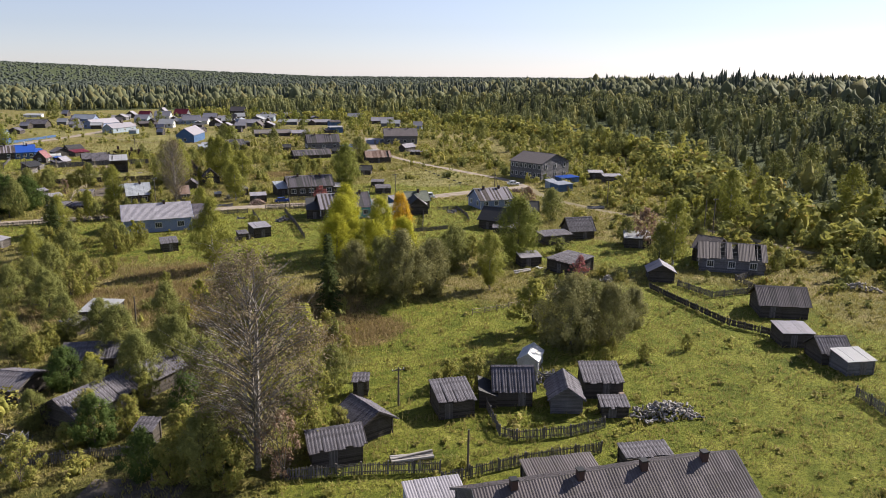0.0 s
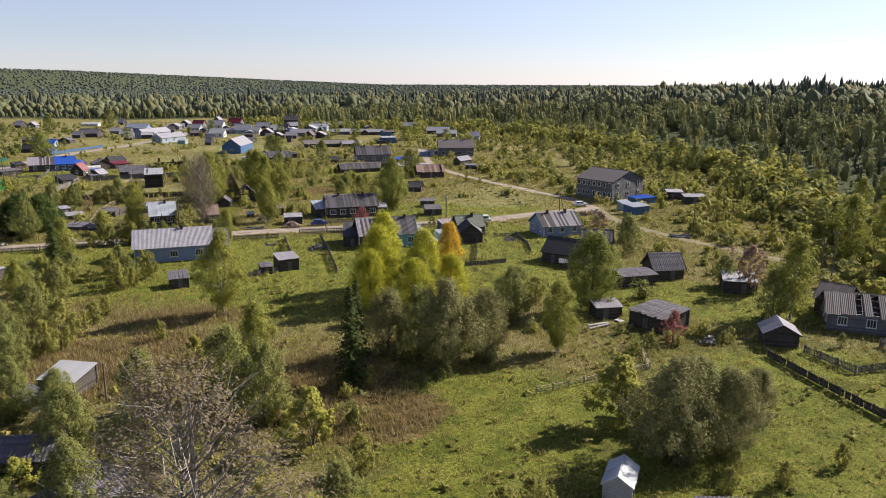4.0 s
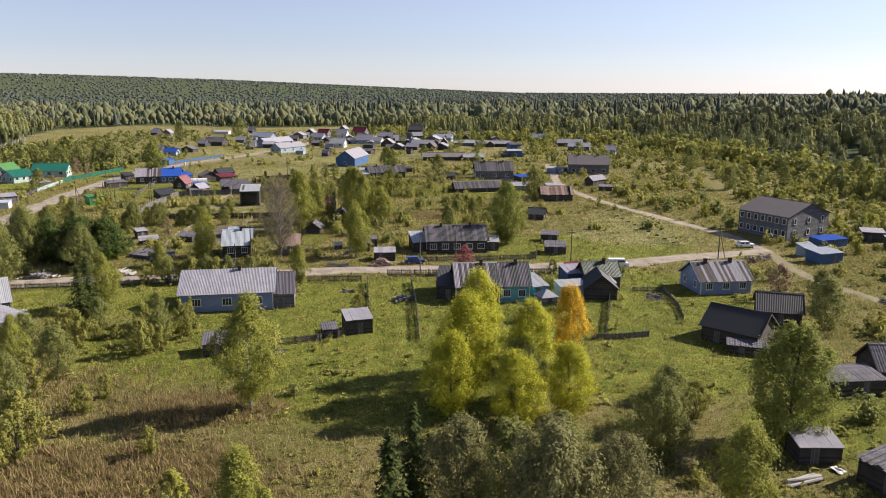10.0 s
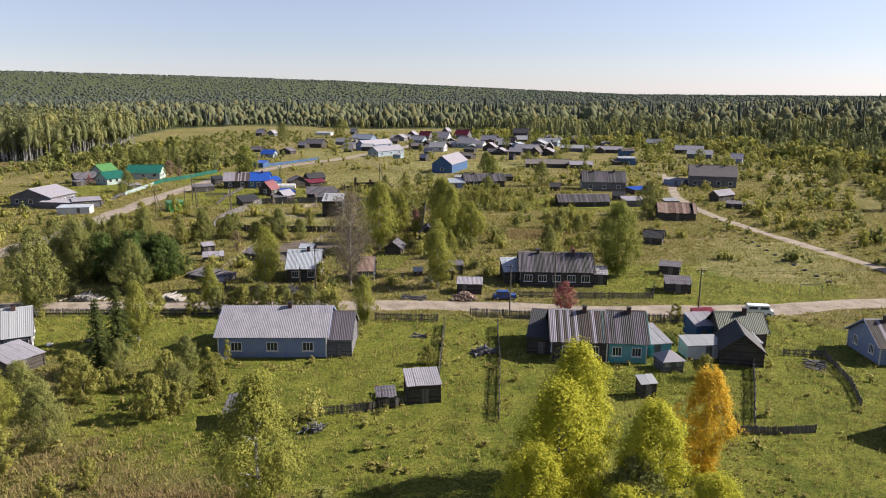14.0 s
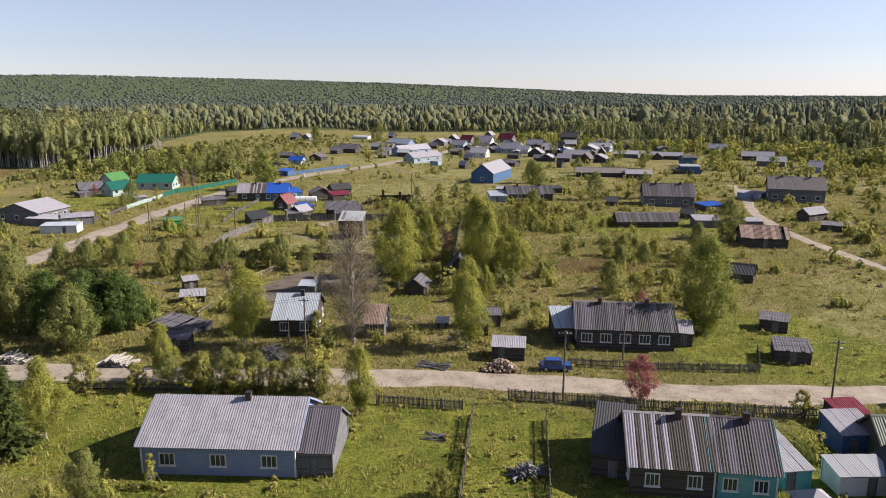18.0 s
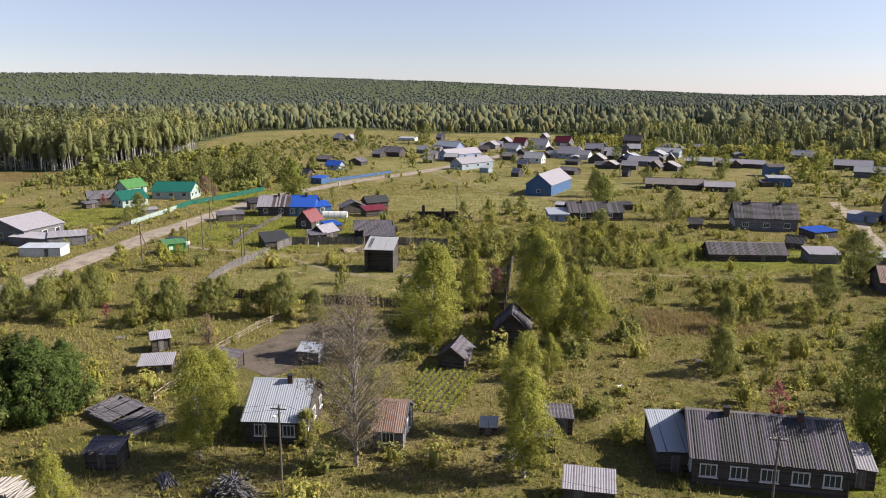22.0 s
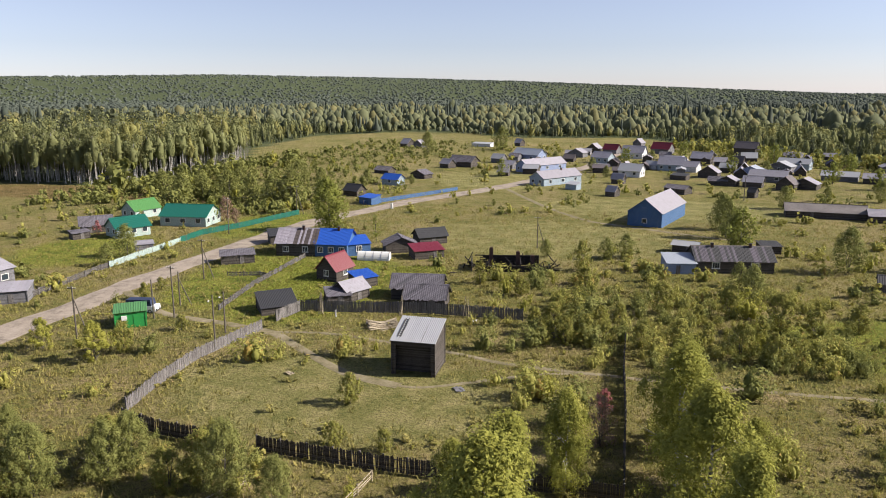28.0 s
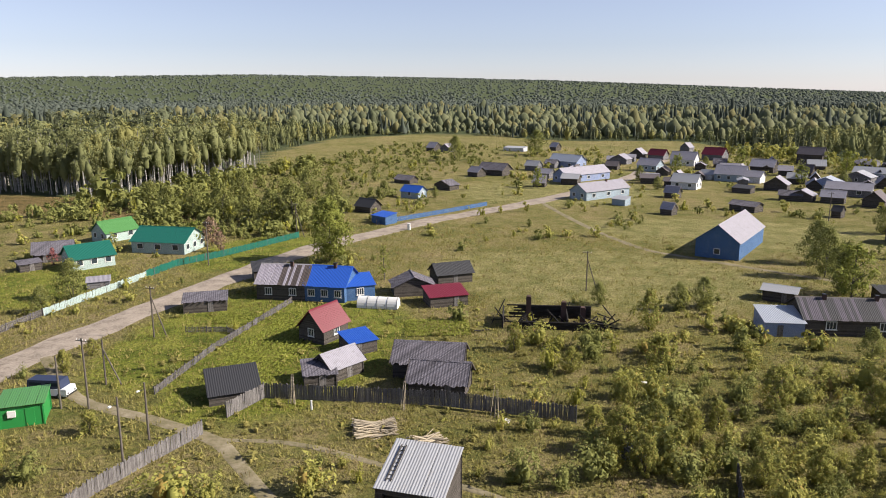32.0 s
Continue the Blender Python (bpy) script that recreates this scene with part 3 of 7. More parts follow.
        cap.v = [(sx * length / 2, y0, r + z0) for sx in (-1, 1) for y0, z0 in ((-0.22, -0.02), (0, 0.14), (0.22, -0.02))]
        cap.f = [(0, 3, 4, 1), (1, 4, 5, 2), (0, 2, 5, 3), (0, 1, 2), (3, 5, 4)]
        cap.obj("ridge_cap", roof if not sheets else IRON, e)
        if close and y < 330:
            for sx in (-1, 1):
                for sy in (-1, 1):
                    k = over + 0.02
                    Shape().beam((sx * (hl + k), 0, r + 0.02), (sx * (hl + k), sy * (hw + over * 0.8), h - (r - h) * over * 0.8 / hw + 0.02), 0.05, 0.2).obj(
                        "barge_board", TRIM if wall in (BLUE_PAINT, MINT_PAINT, LIGHTBLUE_PAINT) else wall, e)
    if ruin:
        for i in range(0 if mono else max(4, int(L / 1.0))):
            x0 = -hl + L * i / max(3, int(L / 1.0) - 1)
            for sy in (-1, 1):
                Shape().beam((x0, 0, r - 0.05), (x0 + rng.uniform(-0.2, 0.2), sy * hw, h), 0.10).obj("rafter", GREY_WOOD, e, "bare grey rafter")
        for q in (0.3, 0.6, 0.85):
            for sy in (-1,) if mono else (-1, 1):
                Shape().beam((-hl, sy * hw * q, r - (r - h) * q), (hl, sy * hw * q, r - (r - h) * q), 0.07).obj("purlin", GREY_WOOD, e)
    # openings
    if win:
        ww, wh = (1.35 if L > 12 else 1.1, 1.1) if not two else (0.95, 1.25)
        for level in ((0.9,) if not two else (1.0, 3.9)):
            count = win
            for i in range(count):
                u = -hl + L * (i + 0.5) / count
                if end:
                    continue
                window(e, u, -hw - 0.02, level + 0.05, ww, min(wh, h - 1.3), fine=close)
                if not far and not two and L > 8:
                    window(e, u, hw + 0.02, level + 0.05, ww, min(wh, h - 1.3), math.pi, fine=close)
            ends = 1 if win == 1 else max(1, min(3, int(W / 3)))
            for i in range(ends):
                v = -hw + W * (i + 0.5) / ends
                window(e, hl + 0.02, v, level + 0.05, ww * 0.85, min(wh, h - 1.3), math.pi / 2, fine=close)
                window(e, -hl - 0.02, v, level + 0.05, ww * 0.85, min(wh, h - 1.3), -math.pi / 2, fine=close)
    elif not far and not ladder and name != "kiosk" and L > 2.4:
        dx = rng.uniform(-0.25, 0.25) * L
        d = Shape().box(dx, -hw - 0.03, 0.05, 0.85, 0.06, min(1.75, low_front - 0.2)).obj("door", FENCE_WOOD, e, "plank door")
        Shape().box(dx + 0.3, -hw - 0.09, 0.95, 0.05, 0.06, 0.16).obj("door_handle", IRON, d)
    if name == "hut":
        Shape().box(0, -hw - 0.03, 0.05, min(0.75, L * 0.6), 0.06, max(0.8, h - 0.3)).obj("door", FENCE_WOOD, e)
    for i in range(chim):
        u = -hl + L * ((i + 0.5) / chim if chim > 1 else 0.62)
        c = Shape().box(u, -0.35, r - 0.9, 0.52, 0.52, 1.5).obj("chimney", BRICK, e, "sooty brick chimney")
        Shape().box(u, -0.35, r + 0.58, 0.62, 0.62, 0.10).obj("chimney_cap", IRON, c)
    if ladder:
        lad = Shape()
        a, b = Vector((-hl * 0.72, hw * 0.75, r + 0.08)), Vector((-hl * 0.72, -hw * 0.75, h + 0.32))
        for dx in (-0.22, 0.22):
            lad.beam(a + Vector((dx, 0, 0)), b + Vector((dx, 0, 0)), 0.07)
        for i in range(9):
            p = a.lerp(b, (i + 0.5) / 9)
            lad.beam(p - Vector((0.22, 0, 0)), p + Vector((0.22, 0, 0)), 0.05)
        lad.obj("roof_ladder", DARK_WOOD, e, "dark wooden roof ladder")
    if name == "kiosk":
        Shape().box(-hl * 0.4, -hw - 0.12, 1.3, 0.8, 0.24, 0.7).obj("wall_unit", CHALK, e, "white wall box")
        Shape().box(hl * 0.4, -hw - 0.03, 0.1, 0.9, 0.05, 2.0).obj("door", GREEN_METAL, e)
    return e


# ---- plants ----
def leaf_set(*rows):
    return {k: leaves("leaves_" + k, *v) for k, v in rows}


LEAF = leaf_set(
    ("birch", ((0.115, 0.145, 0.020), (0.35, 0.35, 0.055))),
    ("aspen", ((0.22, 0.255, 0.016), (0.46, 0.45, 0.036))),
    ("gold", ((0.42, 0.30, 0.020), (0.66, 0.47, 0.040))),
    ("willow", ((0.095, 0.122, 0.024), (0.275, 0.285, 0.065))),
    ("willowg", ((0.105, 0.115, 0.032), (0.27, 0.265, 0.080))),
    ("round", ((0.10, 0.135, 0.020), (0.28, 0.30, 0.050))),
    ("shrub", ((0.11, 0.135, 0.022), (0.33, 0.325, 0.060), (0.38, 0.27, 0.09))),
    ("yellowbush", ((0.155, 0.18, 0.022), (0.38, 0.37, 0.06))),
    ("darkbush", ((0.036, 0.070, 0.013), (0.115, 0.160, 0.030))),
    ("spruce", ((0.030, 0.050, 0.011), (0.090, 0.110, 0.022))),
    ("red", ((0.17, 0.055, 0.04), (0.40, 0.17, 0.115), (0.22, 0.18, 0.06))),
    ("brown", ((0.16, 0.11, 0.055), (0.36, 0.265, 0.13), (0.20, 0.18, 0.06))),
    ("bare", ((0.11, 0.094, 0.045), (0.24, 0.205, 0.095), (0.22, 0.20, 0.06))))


def tree_template(kind, seed, leaf, count, size, profile, spread, bark_mat, bare=0.25, limbs=9, droop=0.0, stems=1, gaps=0.0):
    """A tree one metre high: tapered trunk with limbs, and a crown of many small leaves in uneven clumps.
    profile: crown radius by height; spread: crown radius for one metre of height; bare: height of the lowest leaves."""
    rng = np.random.default_rng(seed)
    trunk = Shape()
    for s in range(stems):
        lean = rng.normal(0, 0.03 if stems == 1 else 0.12, 2)
        base = Vector((*(rng.normal(0, 0.012 if stems > 1 else 0.0, 2)), -0.02))
        prev, pr = base, 0.016 if stems == 1 else 0.009
        for k in range(1, 5):
            f = k / 4.3
            q = base + Vector((lean[0] * f + rng.normal(0, 0.008), lean[1] * f + rng.normal(0, 0.008), f * (1 if stems == 1 else rng.uniform(0.8, 1.0))))
            r = (0.016 if stems == 1 else 0.009) * (1 - 0.85 * f)
            trunk.tube(prev, q, pr, r, 5)
            prev, pr = q, r
    for i in range(limbs):
        f = bare + (0.93 - bare) * (i + rng.random()) / limbs
        w = rng.random() * 2 * math.pi
        reach = spread * profile(f) * rng.uniform(0.6, 0.95)
        a = Vector((0, 0, f - 0.08 - 0.3 * reach))
        if a.z < 0.04:
            a.z = 0.04
        b = Vector((reach * math.cos(w), reach * math.sin(w), f + (0.10 - droop) * reach * 2))
        mid = a.lerp(b, 0.55) + Vector((0, 0, 0.02))
        thick = 0.55 if limbs > 40 else 1.0
        trunk.tube(a, mid, 0.006 * thick, 0.004 * thick, 4)
        trunk.tube(mid, b, 0.004 * thick, 0.0012 * thick, 4)
        for _ in range(2):
            g = b + Vector(rng.normal(0, 0.05, 3))
            trunk.tube(mid, g, 0.0025 * thick, 0.0008 * thick, 3)
    # clumps: upright plumes, leafy on the outside
    n_clump = max(40, count // 75)
    f = bare + (0.97 - bare) * rng.random(n_clump) ** 0.9
    w = rng.random(n_clump) * 2 * np.pi
    rad = spread * np.array([profile(v) for v in f]) * np.sqrt(rng.uniform(0.10, 1.0, n_clump))
    knots = rng.random((13, 2))
    dw = np.abs((w[:, None] - knots[None, :, 0] * 2 * np.pi + np.pi) % (2 * np.pi) - np.pi)
    df = f[:, None] - (bare + (1 - bare) * knots[None, :, 1])
    lob = 0.68 - 0.5 * gaps + (0.46 + gaps) * np.exp(-dw ** 2 / 0.45 - df ** 2 / 0.018).max(1)
    cc = np.stack([rad * lob * np.cos(w), rad * lob * np.sin(w), f], -1)
    which = rng.integers(0, n_clump, count)
    cs = ((0.030 + 0.036 * rng.random(n_clump)) * (0.55 + 1.5 * spread))[which]
    tall = rng.uniform(1.0, 1.9, n_clump)[which]
    d = rng.normal(size=(count, 3))
    d /= np.linalg.norm(d, axis=1, keepdims=True) + 1e-6
    lean = cc[which][:, :2] * 0.9
    off = d * (cs * rng.uniform(0.35, 1.25, count))[:, None]
    off[:, 2] *= tall
    off[:, :2] *= np.clip(1.0 - 0.35 * off[:, 2:] / (cs * tall)[:, None], 0.3, 1.4)
    off[:, :2] += lean * (off[:, 2:] if droop < 0.1 else -0.8 * off[:, 2:]) * 1.2
    p = cc[which] + off
    p[:, 2] = np.clip(p[:, 2], 0.02, 1.03)
    out = p - np.array([0, 0, 0.45]) * np.array([1, 1, 0.9])
    out[:, 2] *= 0.7
    out /= np.linalg.norm(out, axis=1, keepdims=True) + 1e-6
    nrm = d * 0.70 + out * 0.60 + rng.normal(size=(count, 3)) * 0.33 + np.array([0, 0, 0.22])
    leaf_size = size * rng.uniform(0.6, 1.3, count)
    crown = quads("crown", leaf, p, nrm, leaf_size, rng)
    thin = np.s_[::4]
    far_crown = quads("crown", leaf, p[thin], nrm[thin], leaf_size[thin] * 1.75, rng)
    return trunk.mesh("trunk", bark_mat), crown, far_crown


def spruce_template(seed, leaf, count=900):
    """A spruce one metre high: drooping whorls of boughs that shorten upwards."""
    rng = np.random.default_rng(seed)
    trunk = Shape().tube((0, 0, -0.02), (0, 0, 0.98), 0.014, 0.002, 6)
    p, nr, sz = [], [], []
    whorls = 22
    for k in range(whorls):
        f = 0.06 + 0.92 * k / whorls
        reach = 0.21 * (1 - f) ** 0.85 + 0.012
        for b in range(7):
            w = 2 * math.pi * (b + rng.random()) / 7 + k
            rr = reach * rng.uniform(0.7, 1.15)
            n = max(3, int(count / whorls / 7))
            for i in range(n):
                s = (i + 0.6) / n
                p.append((rr * s * math.cos(w) + rng.normal(0, 0.007), rr * s * math.sin(w) + rng.normal(0, 0.007), f - 0.30 * rr * s + rng.normal(0, 0.006)))
                nr.append((0.5 * math.cos(w) + rng.normal(0, 0.3), 0.5 * math.sin(w) + rng.normal(0, 0.3), 0.8))
                sz.append(0.015 + 0.015 * (1 - f))
    crown = quads("crown", leaf, np.array(p), np.array(nr), np.array(sz), rng)
    return trunk.mesh("trunk", GREY_BARK), crown, crown


def oval(lo, mid=0.5, point=0.55):
    """Crown radius by height: rounded for a low point, spired for a high one."""
    return lambda f: max(0.0, min(1.0, (max(0.0, f - lo) / (mid - lo)) ** 0.6 if f < mid else max(0.02, (1 - f) / (1 - mid)) ** point))


SPECIES = {}
TEXT = {}


def species(kind, label, category, leaf, count, size, lo, mid, spread, bark_mat, variants=2, point=0.55, **more):
    TEXT[kind] = (label, category)
    SPECIES[kind] = [tree_template(kind, 11 * i + len(kind) * 7 + 3, LEAF[leaf], count, size, oval(lo - 0.06, mid, point), spread, bark_mat, bare=lo, **more) for i in range(variants)]


species("birch", "tall birch with yellowing green leaves", "tree", "birch", 19000, 0.0112, 0.10, 0.45, 0.30, BIRCH_BARK, 4, 0.55, droop=0.25, gaps=0.35)
species("aspen", "tall aspen turning bright yellow-green", "tree", "aspen", 24000, 0.0108, 0.03, 0.45, 0.38, GREY_BARK, 3, 0.55)
species("gold", "slender birch in golden autumn leaf", "tree", "gold", 16000, 0.0118, 0.06, 0.5, 0.3, BIRCH_BARK, 1, 0.5, droop=0.2)
species("round", "round leafy green village tree", "tree", "round", 19000, 0.0140, 0.06, 0.45, 0.42, GREY_BARK, 2)
species("round2", "broad green garden tree", "tree", "round", 5000, 0.022, 0.06, 0.5, 0.46, GREY_BARK, 1)
species("young", "small young tree on pasture", "tree", "round", 1200, 0.02, 0.05, 0.3, 0.24, GREY_BARK, 1)
species("willow", "spreading willow with dull green leaves", "tree", "willow", 15000, 0.015, 0.03, 0.42, 0.46, GREY_BARK, 4, 0.6, stems=3)
species("willowg", "broad grey-green willow thicket", "tree", "willowg", 20000, 0.0145, 0.02, 0.42, 0.52, GREY_BARK, 3, 0.55, stems=4)
species("darkbush", "dense dark green spreading tree", "tree", "darkbush", 12000, 0.019, 0.03, 0.45, 0.5, GREY_BARK, 2, 0.6, stems=3)
species("bare", "tall half-bare birch with grey-brown leaves", "tree", "bare", 15000, 0.0062, 0.14, 0.55, 0.33, PALE_BARK, 2, limbs=150)
species("shrub", "bushy green scrub in rough grass", "shrub", "shrub", 6500, 0.0225, 0.02, 0.40, 0.50, GREY_BARK, 4, 0.55, stems=4, limbs=6)
species("yellowbush", "bright yellow-green leafy bush", "shrub", "yellowbush", 3600, 0.027, 0.02, 0.42, 0.42, GREY_BARK, 2, 0.65, stems=3)
species("yellowb", "slim yellow-green young birch", "shrub", "yellowbush", 1800, 0.030, 0.03, 0.40, 0.28, BIRCH_BARK, 1, 0.8, stems=2)
species("redbush", "round rowan bush with red leaves", "shrub", "red", 8000, 0.018, 0.05, 0.5, 0.52, GREY_BARK, 1, stems=4, limbs=24)
species("redbush2", "round rowan bush turning red", "shrub", "red", 2000, 0.026, 0.05, 0.5, 0.42, GREY_BARK, 1, stems=3)
species("redb", "low bush with scarlet leaves", "shrub", "red", 1800, 0.028, 0.04, 0.5, 0.38, GREY_BARK, 1, stems=3)
species("brownb", "rowan tree in brown autumn leaf", "tree", "brown", 5200, 0.021, 0.05, 0.5, 0.40, GREY_BARK, 1, stems=2)
species("brown2", "nearly leafless brown thicket", "shrub", "brown", 2000, 0.02, 0.04, 0.5, 0.42, GREY_BARK, 1, stems=5, limbs=20)
TEXT["spruce"] = ("tall dark green spruce", "tree")
SPECIES["spruce"] = [spruce_template(5, LEAF["spruce"], 2600)]
TEXT["spruced"] = ("dense dark green spruce", "tree")
SPECIES["spruced"] = [spruce_template(8, LEAF["spruce"], 2400), tree_template("spruced", 4, LEAF["spruce"], 4200, 0.023, oval(-0.03, 0.35), 0.34, GREY_BARK, bare=0.03)]
WIDE = {"spruced": 1.3, "yellowbush": 1.25}
plant_rng = random.Random(7)


def plant(kind, x, y, h):
    variants = SPECIES[kind]
    trunk, crown, far_crown = variants[plant_rng.randrange(len(variants))]
    if y > 335 or abs(x - 5) > 80 or (h < 3 and y > 300):
        crown = far_crown
    label, category = TEXT[kind]
    e = new(category if category == "shrub" else "tree")
    wide = h * plant_rng.uniform(0.9, 1.12) * WIDE.get(kind, 1.0)
    e.matrix_world = Matrix.LocRotScale((x, y, float(ground_z(x, y))), Euler((0, 0, plant_rng.uniform(0, 6.28))), (wide, wide, h))
    tagged(e, label, category, "village trees" if category == "tree" else "village scrub")
    part("trunk", trunk, e)
    part("crown", crown, e)
    return e


# ---- roads and paths ----
ribbon("road", "pale dry dirt village street", "road", DIRT, 6.2, 0.05, (-140, 196), (-90, 198), (-42, 201), (-10, 203), (20, 204.5), (45, 203), (75, 205), (95, 210), (112, 212))
ribbon("road", "wide pale dirt road through the village", "road", DIRT, 7.8, 0.055, (-86, 199), (-81, 230), (-78, 262), (-79, 284), (-80, 303), (-80.5, 320), (-80, 336), (-79.5, 355), (-79, 373), (-77, 388), (-69.5, 415), (-60, 438), (-51, 456), (-44, 470), (-36, 492), (-24, 530), (-14, 570), (-6, 640))
ribbon("road", "narrow dirt track", "road", DIRT, 3.6, 0.06, (112, 212), (112, 232), (104, 265), (97, 300), (97, 335), (104, 372), (110, 410))
ribbon("road", "rutted dirt track past the barns", "road", TRODDEN, 3.0, 0.05, (112, 212), (108, 190), (112, 165), (120, 140), (126, 110))
ribbon("path", "trodden footpath through grass", "path", TRODDEN, 2.0, 0.05, (-78, 316), (-63, 306.4), (-49.4, 304), (-40.4, 302), (-35, 298.5), (-29.4, 294.5), (-22.4, 290), (-15, 288.2))
ribbon("path", "faint footpath round the barn", "path", TRODDEN, 0.9, 0.05, (-15.6, 288.3), (-12, 288.5), (-6, 292), (1, 296.5), (6, 298))
ribbon("path", "trodden footpath through grass", "path", TRODDEN, 1.0, 0.065, (-41, 302), (-32, 304), (-21.8, 303), (-10.3, 301), (-4.6, 299.4), (2.9, 298.6), (10.2, 298.5), (24.4, 298.2), (50, 299.7), (70, 302), (86, 303))
ribbon("path", "pale footpath over the pasture", "path", TRODDEN, 2.0, 0.05, (-38, 475), (-20, 440), (-4, 415), (6, 408), (22, 400), (40, 392))
ribbon("plot", "bare dug soil plot", "ground", TILTH, 13, 0.05, (-19, 238), (-10, 255))

# ---- the buildings ----
house("shed", "low dark plank shed under a bright tin roof", -9.92, 114.99, -26.8, 4.54, 4.00, 2.00, 2.60, DARK_WOOD, TIN, mono=True)
house("shed", "small dark plank hutch in tall weeds", -13.29, 110.94, -53.0, 3.55, 2.00, 1.60, 1.90, DARK_WOOD, PLANK_ROOF, mono=True)
house("shed", "long sagging grey barn with broken plank roof", -6.55, 84.27, 43.1, 15.00, 5.27, 2.00, 3.40, DARK_WOOD, PLANK_ROOF, end=True)
house("shed", "collapsed dark barn wing with loose boards", -9.78, 96.29, -11.4, 5.86, 5.00, 2.00, 3.20, DARK_WOOD, PLANK_ROOF)
house("shed", "weathered barn with a grey plank roof", -17.48, 90.13, -31.0, 4.13, 5.00, 2.00, 2.80, DARK_WOOD, PLANK_ROOF)
house("hut", "dark wooden privy among the bushes", -3.34, 72.65, -27.9, 1.78, 1.50, 1.90, 2.30, DARK_WOOD, PLANK_ROOF, mono=True)
house("shed", "dark log shed with a striped plank roof", 13.43, 63.42, -1.4, 4.66, 3.60, 2.20, 3.20, DARK_WOOD, PLANK_ROOF)
house("shed", "grey plank shed beside a garden plot", 17.72, 67.78, 106.9, 4.50, 3.70, 1.90, 3.00, DARK_WOOD, PLANK_ROOF, end=True)
house("hut", "small dark wooden privy in a garden", 19.59, 76.40, -20.5, 1.50, 1.40, 1.90, 2.20, DARK_WOOD, PLANK_ROOF, mono=True)
house("shed", "dark shed with a pale plank roof on grass", 27.86, 68.81, -6.4, 3.81, 4.00, 2.10, 2.80, DARK_WOOD, PLANK_ROOF, mono=True)
house("shed", "old dark bathhouse with steep plank roof", 35.4, 69.2, -20, 4.0, 4.2, 2.10, 4.00, DARK_WOOD, PLANK_ROOF)
house("shed", "low felt-roofed lean-to of the bathhouse", 32.5, 69.6, 68, 3.6, 1.8, 1.5, 2.1, DARK_WOOD, TAR, mono=True)
house("shed", "little white glasshouse with a pale roof", 41.7, 76.6, 52, 3.6, 2.4, 1.70, 2.50, WHITE_PAINT, PALE_TIN)
house("shed", "grey gabled shed in a fenced yard", 40.2, 65.6, 66, 4.4, 3.3, 2.00, 3.20, GREY_WOOD, PLANK_ROOF, end=True)
house("shed", "dark shed with weathered board roof", 45.9, 67.2, -20, 4.2, 3.8, 2.10, 2.90, DARK_WOOD, PLANK_ROOF, mono=True)
house("shed", "low firewood shelter with a board roof", 44.1, 61.8, -20, 2.7, 2.1, 1.30, 1.60, DARK_WOOD, PLANK_ROOF, mono=True)
house("house", "long grey house with a dark slate roof and chimneys", 30.84, 43.11, -6.0, 21.73, 11.00, 3.00, 6.20, GREY_WOOD, DARK_SLATE, chim=4, sheets=True)
house("shed", "lean-to with a grey slate roof by the long house", 31.13, 50.86, -9.0, 6.40, 2.60, 2.00, 2.30, DARK_WOOD, DARK_SLATE, mono=True)
house("shed", "little shed with pale corrugated roof", 19.38, 51.71, -6.1, 4.61, 2.60, 1.90, 2.10, WHITE_PAINT, SLATE, mono=True)
house("shed", "lean-to with a dark slate roof", 40.61, 51.35, -12.4, 4.34, 2.20, 1.60, 1.80, DARK_WOOD, PLANK_ROOF, mono=True)
house("shed", "dark barn with steep blue-grey roof", 88.53, 82.62, -29.2, 6.82, 6.00, 2.20, 4.20, DARK_WOOD, DARK_SLATE)
house("shed", "flat shed with a pale slate roof", 80.0, 71.7, -22, 4.1, 3.8, 2.10, 2.40, DARK_WOOD, SLATE, mono=True)
house("shed", "dark barn with a steep board roof", 79.8, 65.6, -18, 3.8, 4.0, 1.70, 3.20, DARK_WOOD, PLANK_ROOF)
house("shed", "grey hut with a white sheet roof", 79.5, 61.7, -12, 3.6, 3.2, 1.90, 2.30, GREY_WOOD, TIN, mono=True)
house("house", "ruined grey house with a broken slate roof", 100.90, 106.91, -38.5, 11.31, 9.00, 2.80, 4.80, GREY_WOOD, DARK_SLATE, ruin=True, win=3)
house("shed", "dark barn joined to the ruined house", 101.73, 113.62, -59.8, 4.16, 7.00, 2.80, 4.60, DARK_WOOD, DARK_SLATE)
house("shed", "small gabled shed with a pale roof strip", 82.75, 104.43, 60.2, 4.00, 4.31, 2.00, 3.20, DARK_WOOD, SLATE, end=True)
house("shed", "dark shed with a whitish sheet roof", 94.65, 128.13, -31.1, 5.27, 5.00, 2.20, 2.70, DARK_WOOD, TIN, mono=True)
house("shed", "dark bathhouse with steep board roof", 87.12, 139.94, -6.7, 5.64, 5.00, 2.20, 4.60, DARK_WOOD, PLANK_ROOF)
house("shed", "low dark shed with a board roof", 79.44, 137.04, -0.7, 6.75, 4.00, 2.00, 2.30, DARK_WOOD, PLANK_ROOF, mono=True)
house("shed", "dark open shed with a sagging board roof", 70.50, 115.28, -70.1, 6.01, 6.00, 2.40, 2.80, DARK_WOOD, PLANK_ROOF, mono=True)
house("shed", "small shed with a pale slate roof", 65.16, 121.87, -6.9, 3.96, 3.00, 1.90, 2.30, DARK_WOOD, SLATE, mono=True)
# on these two barns the black roof colour stands for shade on the slopes
house("shed", "dark barn, roof coloured black for its shade", 75.35, 155.95, -49.3, 7.87, 7.00, 2.40, 4.80, DARK_WOOD, TAR)
